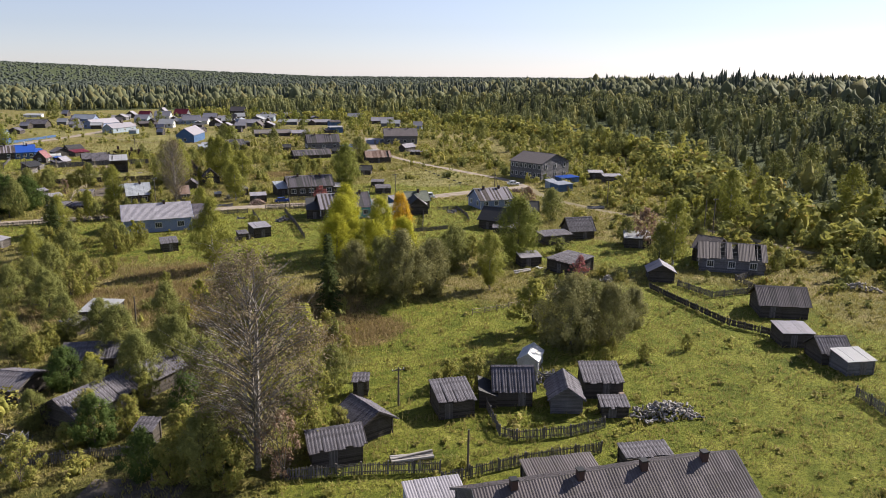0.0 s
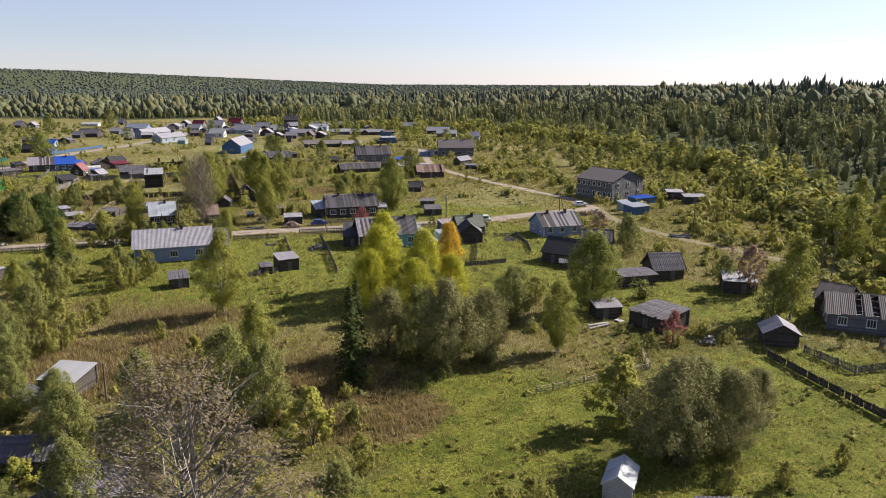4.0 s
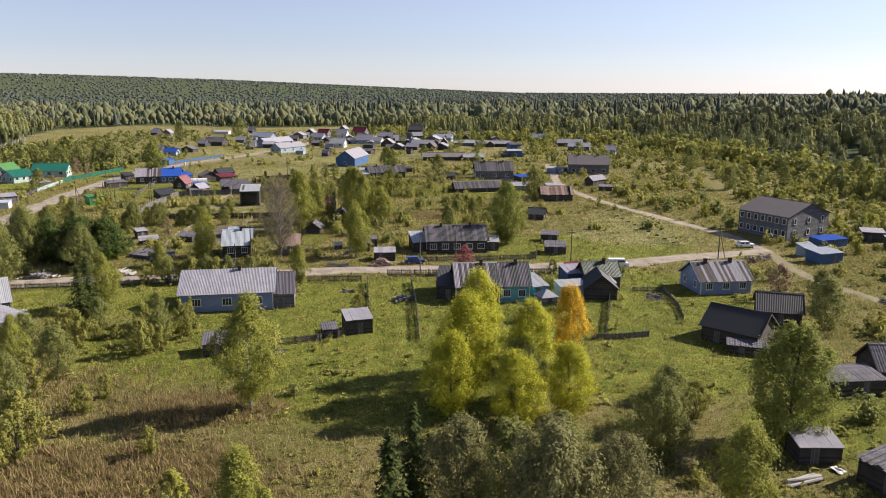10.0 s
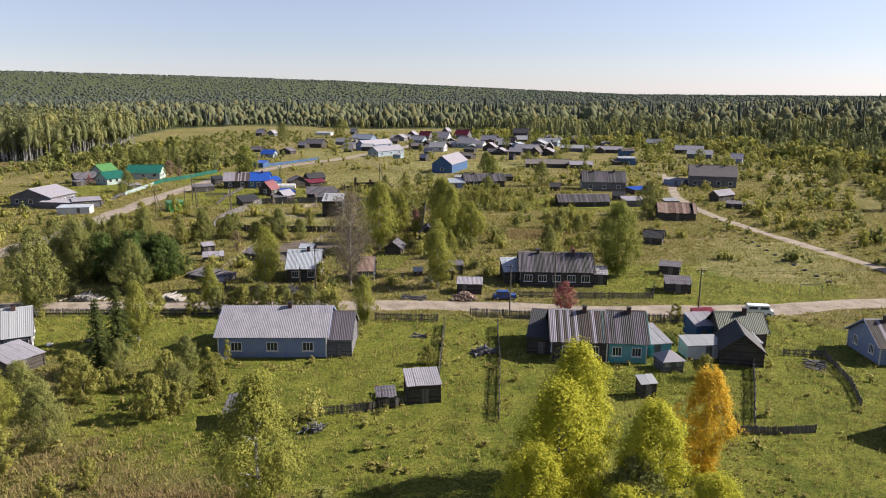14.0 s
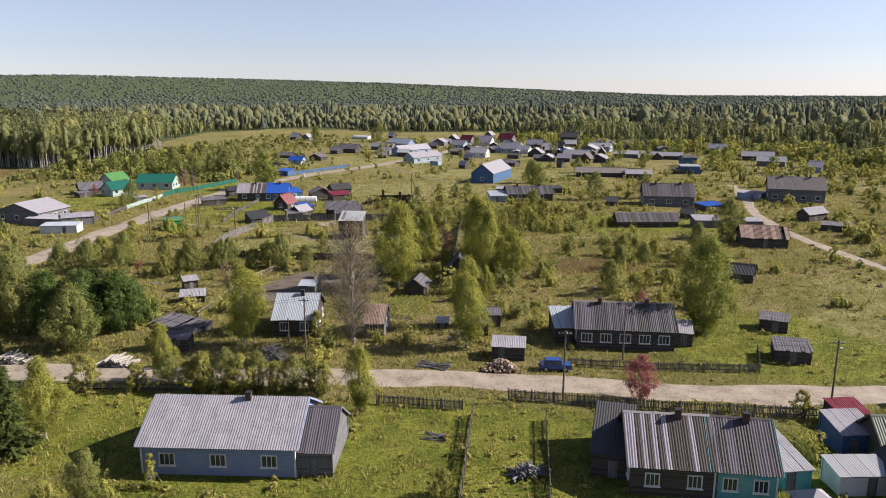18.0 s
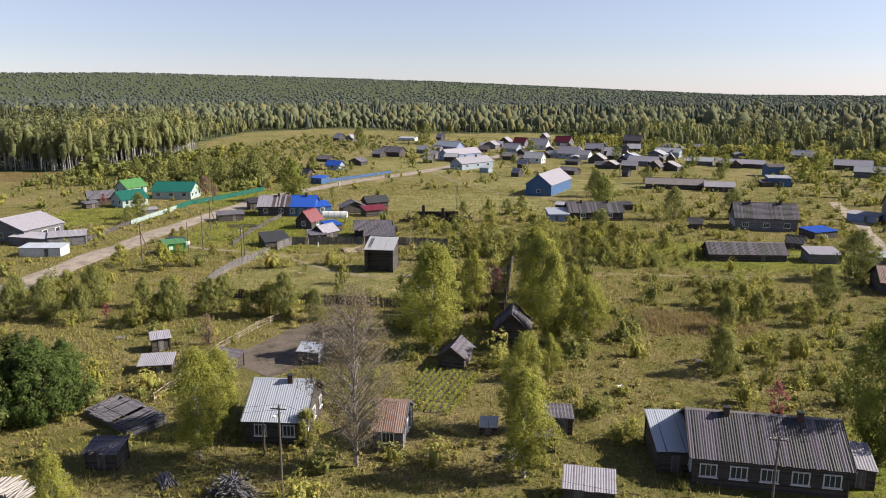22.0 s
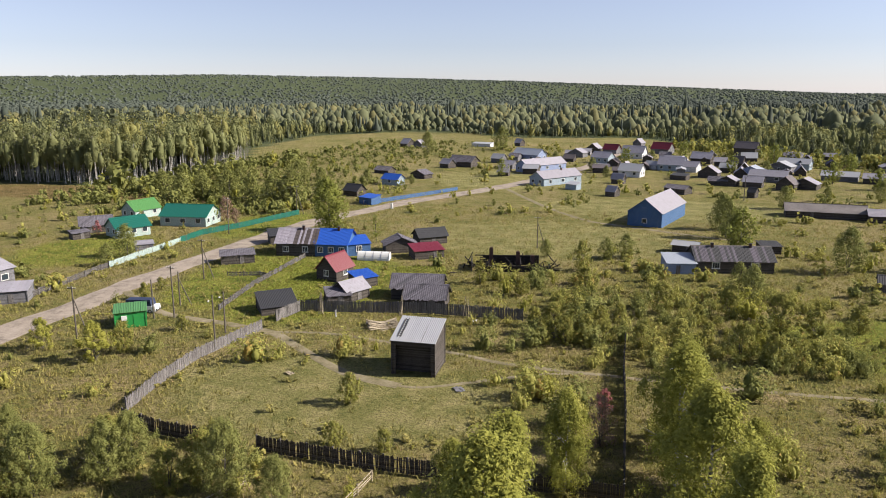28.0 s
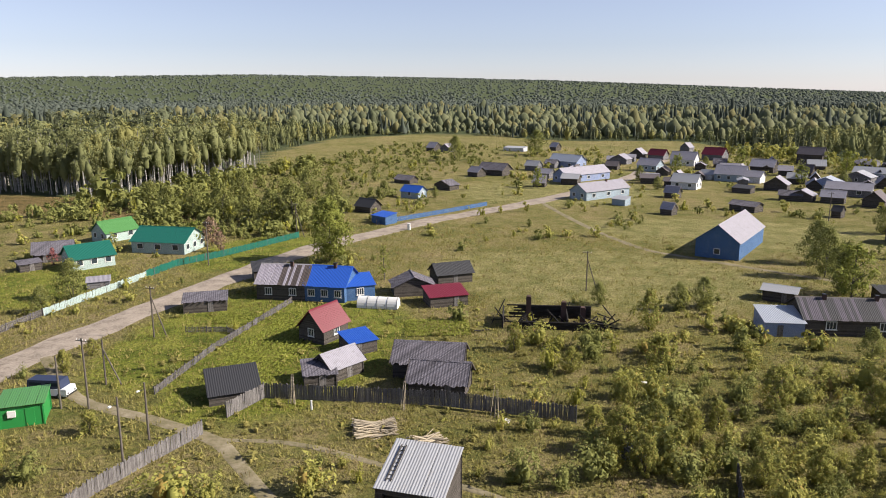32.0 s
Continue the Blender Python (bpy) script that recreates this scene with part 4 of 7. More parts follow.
house("shed", "dark barn, shade coloured black on its roof", 86.54, 164.73, -24.9, 6.22, 6.00, 2.20, 4.40, DARK_WOOD, TAR)
house("shed", "low lean-to with pale boards", 73.73, 150.61, -25.3, 4.81, 2.00, 1.20, 1.50, DARK_WOOD, PLANK_ROOF, mono=True)
house("house", "grey-blue house with a slate roof near the road", 85.45, 183.74, 1.5, 9.53, 8.00, 2.60, 5.20, BLUEGREY_PAINT, SLATE, chim=2, win=3, strip=True)
house("house", "two-storey timber house with dark slate roof", 127.0, 231.6, -69, 14.5, 15, 6.0, 8.8, GREY_WOOD, DARK_SLATE, win=7, two=True)
house("shed", "blue shed with a pale blue sheet roof", 118.6, 201.4, 12.1, 5.8, 4.2, 2.30, 2.60, BLUE_PAINT, PALE_TIN, mono=True)
house("hut", "little light blue hut", 118.58, 207.75, 13.5, 3.39, 2.50, 2.00, 2.60, LIGHTBLUE_PAINT, PALE_TIN, mono=True)
house("shed", "low shed with a blue tin roof", 129.63, 216.69, 13.4, 7.61, 4.00, 1.80, 2.00, BLUE_PAINT, BLUE_TIN, mono=True)
house("shed", "dark flat-roofed shed in the village", 143.42, 220.54, -25.1, 4.71, 4.00, 2.40, 2.70, DARK_WOOD, SLATE, mono=True)
house("shed", "dark flat-roofed shed in the village", 144.25, 211.53, -19.6, 6.15, 4.00, 2.20, 2.50, DARK_WOOD, SLATE, mono=True)
house("shed", "pale-roofed porch beside the dark house", 33.5, 222.7, 6, 3.3, 6.0, 2.30, 3.60, DARK_WOOD, PALE_TIN, mono=True)
house("house", "dark timber house with striped slate roof", 41.86, 222.16, -0.9, 13.38, 9.00, 3.00, 5.60, DARK_WOOD, DARK_SLATE, chim=2, win=5, strip=True)
house("shed", "low annex of the dark house", 50.32, 221.68, -6.9, 2.72, 4.00, 2.00, 2.60, DARK_WOOD, SLATE, mono=True)
house("house", "blue-grey plank house with a pale slate roof", -1.86, 183.50, 2.9, 14.72, 10.00, 3.20, 5.90, BLUEGREY_PAINT, SLATE, chim=1, win=3, sheets=True)
house("shed", "grey plank annex with a rusty brown roof", 7.3, 183.5, 2.9, 3.3, 8.4, 2.5, 5.2, GREY_WOOD, BAND_MID)
house("house", "brown timber house half with striped slate roof", 40.61, 183.41, -1.2, 7.41, 9.00, 3.00, 6.00, DARK_WOOD, PLANK_ROOF, chim=1, win=2, strip=True)
house("house", "turquoise plank house half with dark striped roof", 46.98, 183.17, -3.6, 5.22, 9.00, 3.00, 6.00, TEAL_PAINT, DARK_SLATE, chim=1, win=2, strip=True)
house("shed", "dark lean-to on the gable of a house", 36.05, 185.63, -10.1, 3.55, 8.00, 2.40, 4.00, DARK_WOOD, TAR, mono=True)
house("shed", "turquoise veranda with a slate roof", 51.32, 184.10, 12.7, 2.71, 6.00, 2.00, 2.80, TEAL_PAINT, SLATE, mono=True)
house("hut", "garden gazebo with lattice sides", 51.8, 176.6, 12, 2.6, 2.7, 1.70, 2.80, GREY_WOOD, SLATE, end=True, hip=True)
house("shed", "white sheet-metal garage in the village", 57.64, 182.22, 7.7, 4.78, 3.00, 2.00, 2.30, WHITE_PAINT, TIN, mono=True)
house("shed", "black-roofed dark shed in the village", 62.54, 181.35, 80, 6.0, 5.4, 2.20, 4.40, DARK_WOOD, TAR, end=True)
house("shed", "small white sheet-metal shed", 63.87, 183.40, 4.8, 3.85, 3.00, 2.00, 2.30, WHITE_PAINT, TIN, mono=True)
house("shed", "dark hut with a green roof", 64.69, 188.30, 1.9, 6.36, 5.50, 2.40, 4.60, DARK_WOOD, GREEN_ROOF, chim=1)
house("shed", "small blue hut with a white door", 60.40, 190.57, 9.4, 3.67, 4.00, 2.30, 3.00, BLUE_PAINT, SLATE, mono=True)
house("shed", "low shed with a rusty red roof", 62.57, 196.09, 11.1, 3.19, 3.00, 1.80, 2.20, DARK_WOOD, RED_TIN, mono=True)
house("shed", "dark woodshed with pale slate roof", 25.44, 213.25, -1.9, 4.25, 3.00, 1.90, 2.30, DARK_WOOD, SLATE, mono=True)
house("shed", "dark garden shed with slate roof", 65.9, 229.3, -20, 3.8, 3.2, 1.80, 2.10, DARK_WOOD, PLANK_ROOF, mono=True)
house("shed", "leaning dark shed with a grey roof", 63.8, 216.2, -10, 4.3, 3.6, 1.80, 2.30, DARK_WOOD, PLANK_ROOF, mono=True)
house("shed", "dark shed with a pale plank roof", 19.80, 166.42, 11.9, 3.73, 4.00, 2.30, 2.70, DARK_WOOD, SLATE, mono=True)
house("hut", "small plank hutch on grass", 15.69, 163.76, 11.2, 1.92, 2.00, 1.50, 1.80, DARK_WOOD, PLANK_ROOF, mono=True)
house("shed", "dark shed with grey plank roof", 0.25, 158.99, 6.5, 3.00, 3.50, 1.80, 2.30, DARK_WOOD, PLANK_ROOF, mono=True)
house("house", "grey house with a pale roof by the road", -39.94, 181.39, 28.6, 5.13, 9.00, 2.80, 5.60, GREY_WOOD, TIN, chim=1, win=3)
house("shed", "dark shed beside the road house", -34.56, 173.24, 66.0, 4.81, 5.00, 1.80, 2.60, DARK_WOOD, SLATE, mono=True)
house("house", "dark house with pale blue tin roof", -6.81, 222.87, 5.9, 5.95, 9.00, 2.80, 5.40, DARK_WOOD, PALE_TIN, chim=1, win=2)
house("shed", "small house with red-brown and white tiled roof", 5.35, 222.27, 3.1, 2.94, 6.50, 2.30, 4.20, GREY_WOOD, RUST_ROOF, win=1)
house("shed", "collapsed heap of an old plank shed", -25.05, 221.07, -27.3, 8.87, 4.00, 0.70, 1.10, GREY_WOOD, PLANK_ROOF, mono=True, ruin=True)
house("shed", "low shed with pale slate roof", -29.73, 235.49, 20.2, 4.00, 3.00, 1.20, 1.60, DARK_WOOD, SLATE, mono=True)
house("hut", "blue-grey wooden privy in bushes", -33.44, 242.67, 35.5, 2.32, 2.00, 1.90, 2.30, DARK_WOOD, SLATE, mono=True)
house("shed", "small dark sheds with board roof", -21.37, 237.81, -14.2, 3.84, 3.00, 1.40, 1.90, DARK_WOOD, PLANK_ROOF, mono=True)
house("shed", "small shed with pale blue roof", -10.72, 242.43, -3.0, 2.83, 3.50, 1.80, 2.40, GREY_WOOD, PALE_TIN)
house("shed", "old steep barn with bare rafters", 15.33, 256.07, 91.6, 5.50, 4.92, 2.20, 4.60, DARK_WOOD, PLANK_ROOF, end=True, ruin=True)
house("shed", "leaning dark hut with board roof", 8.63, 244.76, 83.2, 4.50, 3.24, 1.80, 3.00, DARK_WOOD, PLANK_ROOF, end=True)
house("hut", "dark plank privy with open door", 22.58, 226.97, 6.3, 2.53, 2.40, 1.90, 2.30, DARK_WOOD, PLANK_ROOF, mono=True)
house("hut", "small hutch with white lid", 15.17, 225.08, 3.6, 1.60, 1.50, 1.00, 1.30, DARK_WOOD, TIN, mono=True)
house("shed", "tall dark log barn with a pale tin roof and a ladder", -14.46, 294.65, 1.9, 5.71, 5.50, 4.60, 6.00, DARK_WOOD, TIN, mono=True, ladder=True)
house("shed", "low dark shed with a tarred roof", -45.27, 312.84, 40.1, 5.85, 5.00, 1.30, 2.70, DARK_WOOD, TAR, mono=True)
house("shed", "grey board-roofed lean-to in the village", -37.33, 319.89, 33.4, 3.92, 4.00, 1.70, 2.30, DARK_WOOD, PLANK_ROOF, mono=True)
house("shed", "small gabled plank shed", -36.2, 323.0, 66, 5.0, 4.0, 1.9, 3.4, DARK_WOOD, SLATE)
house("shed", "shed with a bright blue roof", -37.55, 332.08, 51.1, 4.07, 4.00, 1.80, 2.40, DARK_WOOD, BLUE_TIN, mono=True)
house("shed", "dark hut with a steep dark red roof", -44.8, 335.6, 77, 5.6, 4.8, 2.3, 4.9, DARK_WOOD, RED_TIN, win=1)
house("shed", "long dark barn with an old board roof", -25.11, 327.82, 9.9, 8.70, 6.00, 2.20, 4.00, DARK_WOOD, PLANK_ROOF)
house("shed", "dark barn with a sagging board roof", -21.86, 322.35, 6.6, 6.83, 5.00, 2.00, 3.80, DARK_WOOD, PLANK_ROOF)
house("shed", "grey gabled shed in the yard", -40.93, 362.88, 119.2, 5.00, 7.21, 2.00, 3.60, DARK_WOOD, PLANK_ROOF, end=True)
house("shed", "dark barn with a black curved roof", -36.86, 373.51, 38.5, 6.99, 5.00, 2.00, 3.60, DARK_WOOD, TAR)
house("shed", "dark shed with a rusty red roof", -33.08, 358.31, 34.9, 6.68, 5.00, 1.90, 2.60, DARK_WOOD, RED_TIN, mono=True)
house("house", "dark blue house half with grey slate roof", -62.21, 355.32, 10.5, 8.87, 8.00, 3.00, 5.60, DARK_WOOD, SLATE, win=2, chim=1, strip=True)
house("house", "blue house half with bright blue tin roof", -53.92, 356.58, 6.5, 7.35, 8.00, 3.00, 5.60, BLUE_PAINT, BLUE_TIN, win=3, chim=1)
house("shed", "blue porch with a blue tin roof", -49.48, 357.63, 37.1, 5.30, 5.00, 2.60, 3.60, BLUE_PAINT, BLUE_TIN, mono=True, win=1)
house("shed", "dark annex beside the road", -72.58, 363.48, 36.8, 3.86, 5.00, 2.20, 3.00, DARK_WOOD, TAR, mono=True)
house("shed", "open grey carport with a flat board roof", -70.88, 342.76, 33.4, 6.96, 4.50, 1.90, 2.30, DARK_WOOD, PLANK_ROOF, mono=True)
house("kiosk", "bright green metal kiosk", -63.85, 300.02, 37.8, 4.42, 4.40, 2.50, 2.70, GREEN_METAL, LEAF_TIN, mono=True)
house("house", "mint green house with teal metal roof", -113.82, 361.64, 61.6, 8.47, 7.00, 2.50, 4.80, MINT_PAINT, TEAL_TIN, win=3)
house("house", "mint green house with light green roof", -128.96, 386.22, 76.7, 8.84, 6.00, 2.50, 5.00, MINT_PAINT, LEAF_TIN, win=2)
house("house", "pale mint house with teal metal roof", -108.02, 380.01, 7.0, 13.22, 9.00, 2.80, 5.40, MINT_PAINT, TEAL_TIN, win=3)
house("shed", "dark hut with grey plank roof", -125.62, 364.05, 41.8, 7.63, 6.00, 2.00, 4.00, DARK_WOOD, PLANK_ROOF)
house("shed", "small dark shed in the village", -122.74, 354.80, 60.4, 4.20, 3.00, 1.60, 1.90, DARK_WOOD, PLANK_ROOF, mono=True)
house("shed", "low grey lean-to in the village", -98.85, 348.39, 41.7, 3.86, 3.00, 1.40, 1.70, GREY_WOOD, SLATE, mono=True)
house("house", "long grey plank house with pale roof", -110.90, 310.94, 83.3, 12.18, 14.00, 3.20, 5.60, GREY_WOOD, SLATE, win=3)
house("shed", "grey lean-to shed in the village", -101.54, 303.55, -4.8, 10.58, 4.00, 2.00, 2.40, GREY_WOOD, SLATE, mono=True)
house("shed", "grey plank shed in the village", -94.19, 305.39, 33.2, 7.89, 5.00, 2.20, 2.70, GREY_WOOD, SLATE, mono=True)
house("shed", "white shed with pale blue roof", -91.26, 293.60, 10.5, 8.91, 4.00, 2.00, 2.20, WHITE_PAINT, PALE_TIN, mono=True)
house("house", "bright blue hall with a grey gable roof", 16.27, 419.63, 73.7, 24.00, 9.27, 4.00, 7.50, BLUE_PAINT, SLATE, end=True, win=1)
house("house", "dark timber house with striped slate roof", 30.32, 363.77, 11.3, 15.15, 8.00, 2.60, 4.80, DARK_WOOD, DARK_SLATE, win=2, chim=2, strip=True)
house("shed", "pale-roofed annex of the dark house", 20.21, 359.40, 11.2, 5.59, 6.00, 2.20, 3.00, BLUEGREY_PAINT, PALE_TIN, mono=True)
house("shed", "small dark shed beyond the house", 40.34, 382.44, 11.3, 4.33, 4.00, 1.80, 2.20, DARK_WOOD, TAR, mono=True)
house("shed", "long low shed with striped slate roof", 61.37, 317.73, 6.1, 16.01, 6.00, 1.70, 3.60, DARK_WOOD, DARK_SLATE, strip=True)
house("house", "grey timber house with striped slate roof", 74.83, 357.38, -2.1, 15.36, 9.00, 3.50, 6.90, GREY_WOOD, DARK_SLATE, win=3, chim=2, strip=True)
house("shed", "low shed with a grey roof", 77.24, 317.76, 2.9, 6.31, 5.00, 2.00, 2.60, GREY_WOOD, SLATE, mono=True)
house("shed", "small shed with a blue roof", 85.70, 346.95, 30.5, 7.61, 5.00, 1.80, 2.20, DARK_WOOD, BLUE_TIN, mono=True)
house("shed", "dark hut with a black roof", 75.82, 331.19, -24.0, 3.75, 4.00, 1.60, 3.00, DARK_WOOD, TAR)
house("shed", "dark hut in tall weeds", 56.90, 353.77, -11.5, 3.74, 4.00, 1.60, 2.80, DARK_WOOD, TAR)
house("shed", "half-ruined log house with rusty roof", 84.46, 293.92, -7.1, 9.85, 8.00, 2.40, 4.60, DARK_WOOD, RUST_ROOF, ruin=True)
house("shed", "small shed with a white roof", 88.70, 315.64, 5.2, 4.24, 4.00, 2.20, 2.50, GREY_WOOD, TIN, mono=True)
house("house", "big grey timber house with dark slate gable", 119.5, 371.5, -14, 17.0, 12.0, 4.40, 7.80, GREY_WOOD, DARK_SLATE, win=4, chim=2)
house("shed", "grey hut with gabled roof", 110.04, 331.39, 35.2, 8.05, 4.00, 2.20, 3.60, DARK_WOOD, SLATE)
house("shed", "low dark sheds in the village", 109.98, 314.61, -23.1, 7.24, 4.00, 1.60, 1.90, DARK_WOOD, PLANK_ROOF, mono=True)
house("shed", "grey-blue shed with flat roof", 106.39, 374.21, -39.4, 8.16, 4.00, 2.00, 2.40, BLUEGREY_PAINT, SLATE, mono=True)
house("shed", "dark hut with a black roof in weeds", 70.03, 259.51, -22.4, 4.16, 4.00, 1.80, 3.20, DARK_WOOD, TAR)
house("shed", "small dark shed with a white roof", 22.47, 377.63, -16.0, 5.24, 4.00, 2.00, 2.60, DARK_WOOD, TIN)
house("shed", "dark barn behind the blue hall", 23.56, 478.46, -33.1, 8.17, 5.00, 2.00, 3.00, DARK_WOOD, PLANK_ROOF)
house("shed", "long dark shed with a patched pale roof", 62.61, 437.24, -5.0, 20.74, 7.00, 2.00, 3.80, DARK_WOOD, DARK_SLATE, strip=True)
house("shed", "dark barn with a grey roof", 77.77, 432.53, -4.5, 10.13, 6.00, 2.00, 3.40, DARK_WOOD, SLATE)
house("shed", "dark low barn in the village", 101.51, 450.30, 11.4, 11.90, 5.00, 1.80, 2.40, DARK_WOOD, DARK_SLATE, mono=True)
house("shed", "blue shed with a white roof", 102.86, 451.05, -0.2, 8.09, 6.00, 3.40, 3.80, BLUE_PAINT, TIN, mono=True)
house("shed", "tall dark blue house", 110.52, 487.83, 11.5, 6.82, 6.00, 4.20, 5.20, BLUE_PAINT, DARK_SLATE)
house("house", "small dark log house", -79.45, 543.39, -28.0, 5.64, 5.10, 2.20, 4.20, DARK_WOOD, SLATE, far=True)
house("house", "dark log house with plank roof", -73.64, 552.09, -20.0, 12.98, 7.65, 2.60, 5.20, DARK_WOOD, PLANK_ROOF, far=True)
house("house", "long grey-blue house with slate roof", -34.66, 542.76, 53.7, 24.94, 7.65, 3.00, 5.60, BLUEGREY_PAINT, SLATE, far=True, win=3)
house("house", "pale-roofed grey house in the village", -48.16, 591.87, -28.0, 16.19, 7.65, 3.20, 6.00, BLUEGREY_PAINT, PALE_TIN, far=True, win=2)
house("house", "grey house with white roof", -61.00, 574.56, -19.0, 6.27, 5.10, 2.40, 4.40, GREY_WOOD, TIN, far=True)
house("house", "grey shed with pale roof", -50.61, 547.64, -25.0, 7.42, 5.10, 2.20, 3.80, GREY_WOOD, SLATE, far=True)
house("house", "light blue house with grey roof", -9.69, 584.81, -27.0, 9.66, 6.80, 3.00, 5.60, LIGHTBLUE_PAINT, SLATE, far=True, win=3)
house("house", "grey house in the village", -25.03, 614.69, 70.0, 6.30, 8.51, 2.60, 4.80, GREY_WOOD, SLATE, far=True, end=True)
house("house", "white house with grey gable roof", 4.84, 615.65, -18.0, 11.57, 7.65, 3.20, 6.60, WHITE_PAINT, SLATE, far=True, win=2)
house("house", "house with a crimson roof", 19.81, 649.15, -27.0, 10.88, 7.65, 3.00, 6.40, GREY_WOOD, RED_TIN, far=True)
house("house", "dark house in the village", -18.77, 647.84, 71.0, 6.30, 7.40, 2.60, 5.40, DARK_WOOD, SLATE, far=True, end=True)
house("house", "house with dull red roof", -8.41, 643.84, -25.0, 8.67, 5.95, 2.60, 5.40, GREY_WOOD, RED_TIN, far=True)
house("house", "small grey house in the village", 5.79, 694.70, 62.0, 5.40, 5.85, 3.00, 5.60, GREY_WOOD, SLATE, far=True, end=True)
house("house", "light blue house with a long pale roof", -22.02, 495.71, 54.2, 21.36, 7.65, 3.00, 5.40, LIGHTBLUE_PAINT, SLATE, far=True, win=3, chim=1)
house("house", "light blue annex with a white roof", -13.52, 479.76, -26.0, 4.70, 3.40, 2.00, 2.60, LIGHTBLUE_PAINT, TIN, mono=True, far=True)
house("house", "white house with pale roof", 6.05, 527.52, -17.0, 9.27, 6.80, 2.80, 5.40, WHITE_PAINT, TIN, far=True, win=2)
house("house", "grey gabled shed in the village", 1.89, 501.22, -23.0, 4.59, 3.40, 2.00, 4.00, DARK_WOOD, SLATE, far=True)
house("house", "small grey gabled shed", 1.47, 465.18, -28.0, 3.70, 3.40, 1.80, 3.60, DARK_WOOD, SLATE, far=True)
house("house", "light blue house with grey roof", 23.25, 556.64, -19.0, 11.31, 7.65, 3.00, 6.20, LIGHTBLUE_PAINT, SLATE, far=True, win=3)
house("house", "white house with grey roof", 31.40, 553.30, -24.0, 6.59, 5.95, 2.60, 4.60, WHITE_PAINT, SLATE, far=True)
house("house", "dark house with grey roof", 38.49, 594.15, -22.0, 9.85, 6.80, 2.80, 5.60, DARK_WOOD, SLATE, far=True)
house("house", "white shed in the village", 14.56, 560.03, -25.0, 5.28, 4.25, 2.20, 3.80, WHITE_PAINT, TIN, far=True)
house("house", "dark sheds with slate roof", 37.64, 532.40, 73.0, 6.30, 7.91, 2.40, 5.00, DARK_WOOD, SLATE, far=True, end=True)
house("house", "dark house with steep roof", 53.13, 575.67, -25.0, 5.25, 5.10, 2.60, 5.60, DARK_WOOD, DARK_SLATE, far=True)
house("house", "grey-blue house with pale blue roof", 54.73, 536.16, 69.0, 7.20, 10.21, 3.00, 5.00, BLUEGREY_PAINT, PALE_TIN, far=True, win=3, end=True)
house("house", "tall dark house with gabled roof", 63.76, 637.46, -26.0, 11.46, 7.65, 5.00, 8.20, DARK_WOOD, DARK_SLATE, far=True, win=2)
house("house", "house with a white sheet roof", 70.14, 563.01, 62.0, 7.20, 10.22, 2.80, 4.80, GREY_WOOD, TIN, far=True, win=2, end=True)
house("house", "dark barn with slate roof", 42.83, 506.28, 68.0, 5.40, 6.80, 2.20, 3.80, DARK_WOOD, SLATE, far=True, end=True)
house("house", "dark barn with slate roof", 51.47, 503.94, -18.0, 6.78, 5.10, 2.20, 4.00, DARK_WOOD, SLATE, far=True)
house("house", "dark barn with dark roof", 62.47, 498.47, 64.0, 6.30, 6.23, 2.40, 5.00, DARK_WOOD, DARK_SLATE, far=True, end=True)
house("house", "dark hut in the village", 47.71, 473.66, -28.0, 2.59, 3.40, 2.00, 3.40, DARK_WOOD, TAR, far=True)
house("house", "dark lean-to in the village", 25.44, 520.86, -24.0, 6.59, 4.25, 1.80, 2.40, DARK_WOOD, TAR, mono=True, far=True)
house("house", "dark house at the forest edge", -140.36, 664.06, -25.0, 6.15, 6.80, 2.40, 5.40, DARK_WOOD, SLATE, far=True)
house("house", "grey house at the forest edge", -131.06, 661.81, 72.0, 5.40, 6.62, 2.40, 4.80, GREY_WOOD, SLATE, far=True, end=True)
house("house", "low white shed in the village", -92.66, 676.49, -18.0, 13.70, 5.10, 2.00, 2.60, WHITE_PAINT, TIN, mono=True, far=True)
house("house", "small grey hut in the village", -70.13, 686.67, -27.0, 4.55, 5.10, 2.40, 4.80, DARK_WOOD, SLATE, far=True)
house("house", "collapsed log cabin in the village", -100.34, 513.57, -20.0, 8.07, 5.10, 1.60, 3.00, DARK_WOOD, PLANK_ROOF, far=True, ruin=True)
house("house", "old log barn in the village", -78.62, 499.07, 68.0, 5.40, 7.46, 2.00, 3.60, DARK_WOOD, PLANK_ROOF, far=True, end=True)
house("house", "sky blue house with blue roof", -82.85, 475.63, -16.0, 7.29, 5.10, 2.40, 4.20, LIGHTBLUE_PAINT, BLUE_TIN, far=True, win=1)
house("house", "bright blue shed by the road", -73.64, 427.42, -24.0, 5.63, 4.25, 2.20, 2.80, BLUE_PAINT, BLUE_TIN, mono=True, far=True)
house("house", "dark hut in the village", -85.89, 444.14, -18.0, 6.14, 5.10, 2.00, 4.00, DARK_WOOD, TAR, far=True)
house("house", "long barn with a white roof", 87.60, 534.22, -18.0, 13.00, 6.80, 2.20, 3.80, GREY_WOOD, TIN, far=True)
house("house", "long barn with grey slate roof", 105.06, 524.91, -19.0, 21.61, 6.80, 2.20, 3.80, DARK_WOOD, SLATE, far=True)
house("house", "dark barn in the village", 69.16, 502.64, 66.0, 6.30, 9.12, 2.20, 4.20, DARK_WOOD, SLATE, far=True, end=True)
house("house", "pale blue house with white roof", 77.89, 577.03, -23.0, 13.56, 6.80, 3.00, 5.00, LIGHTBLUE_PAINT, TIN, far=True, win=2)
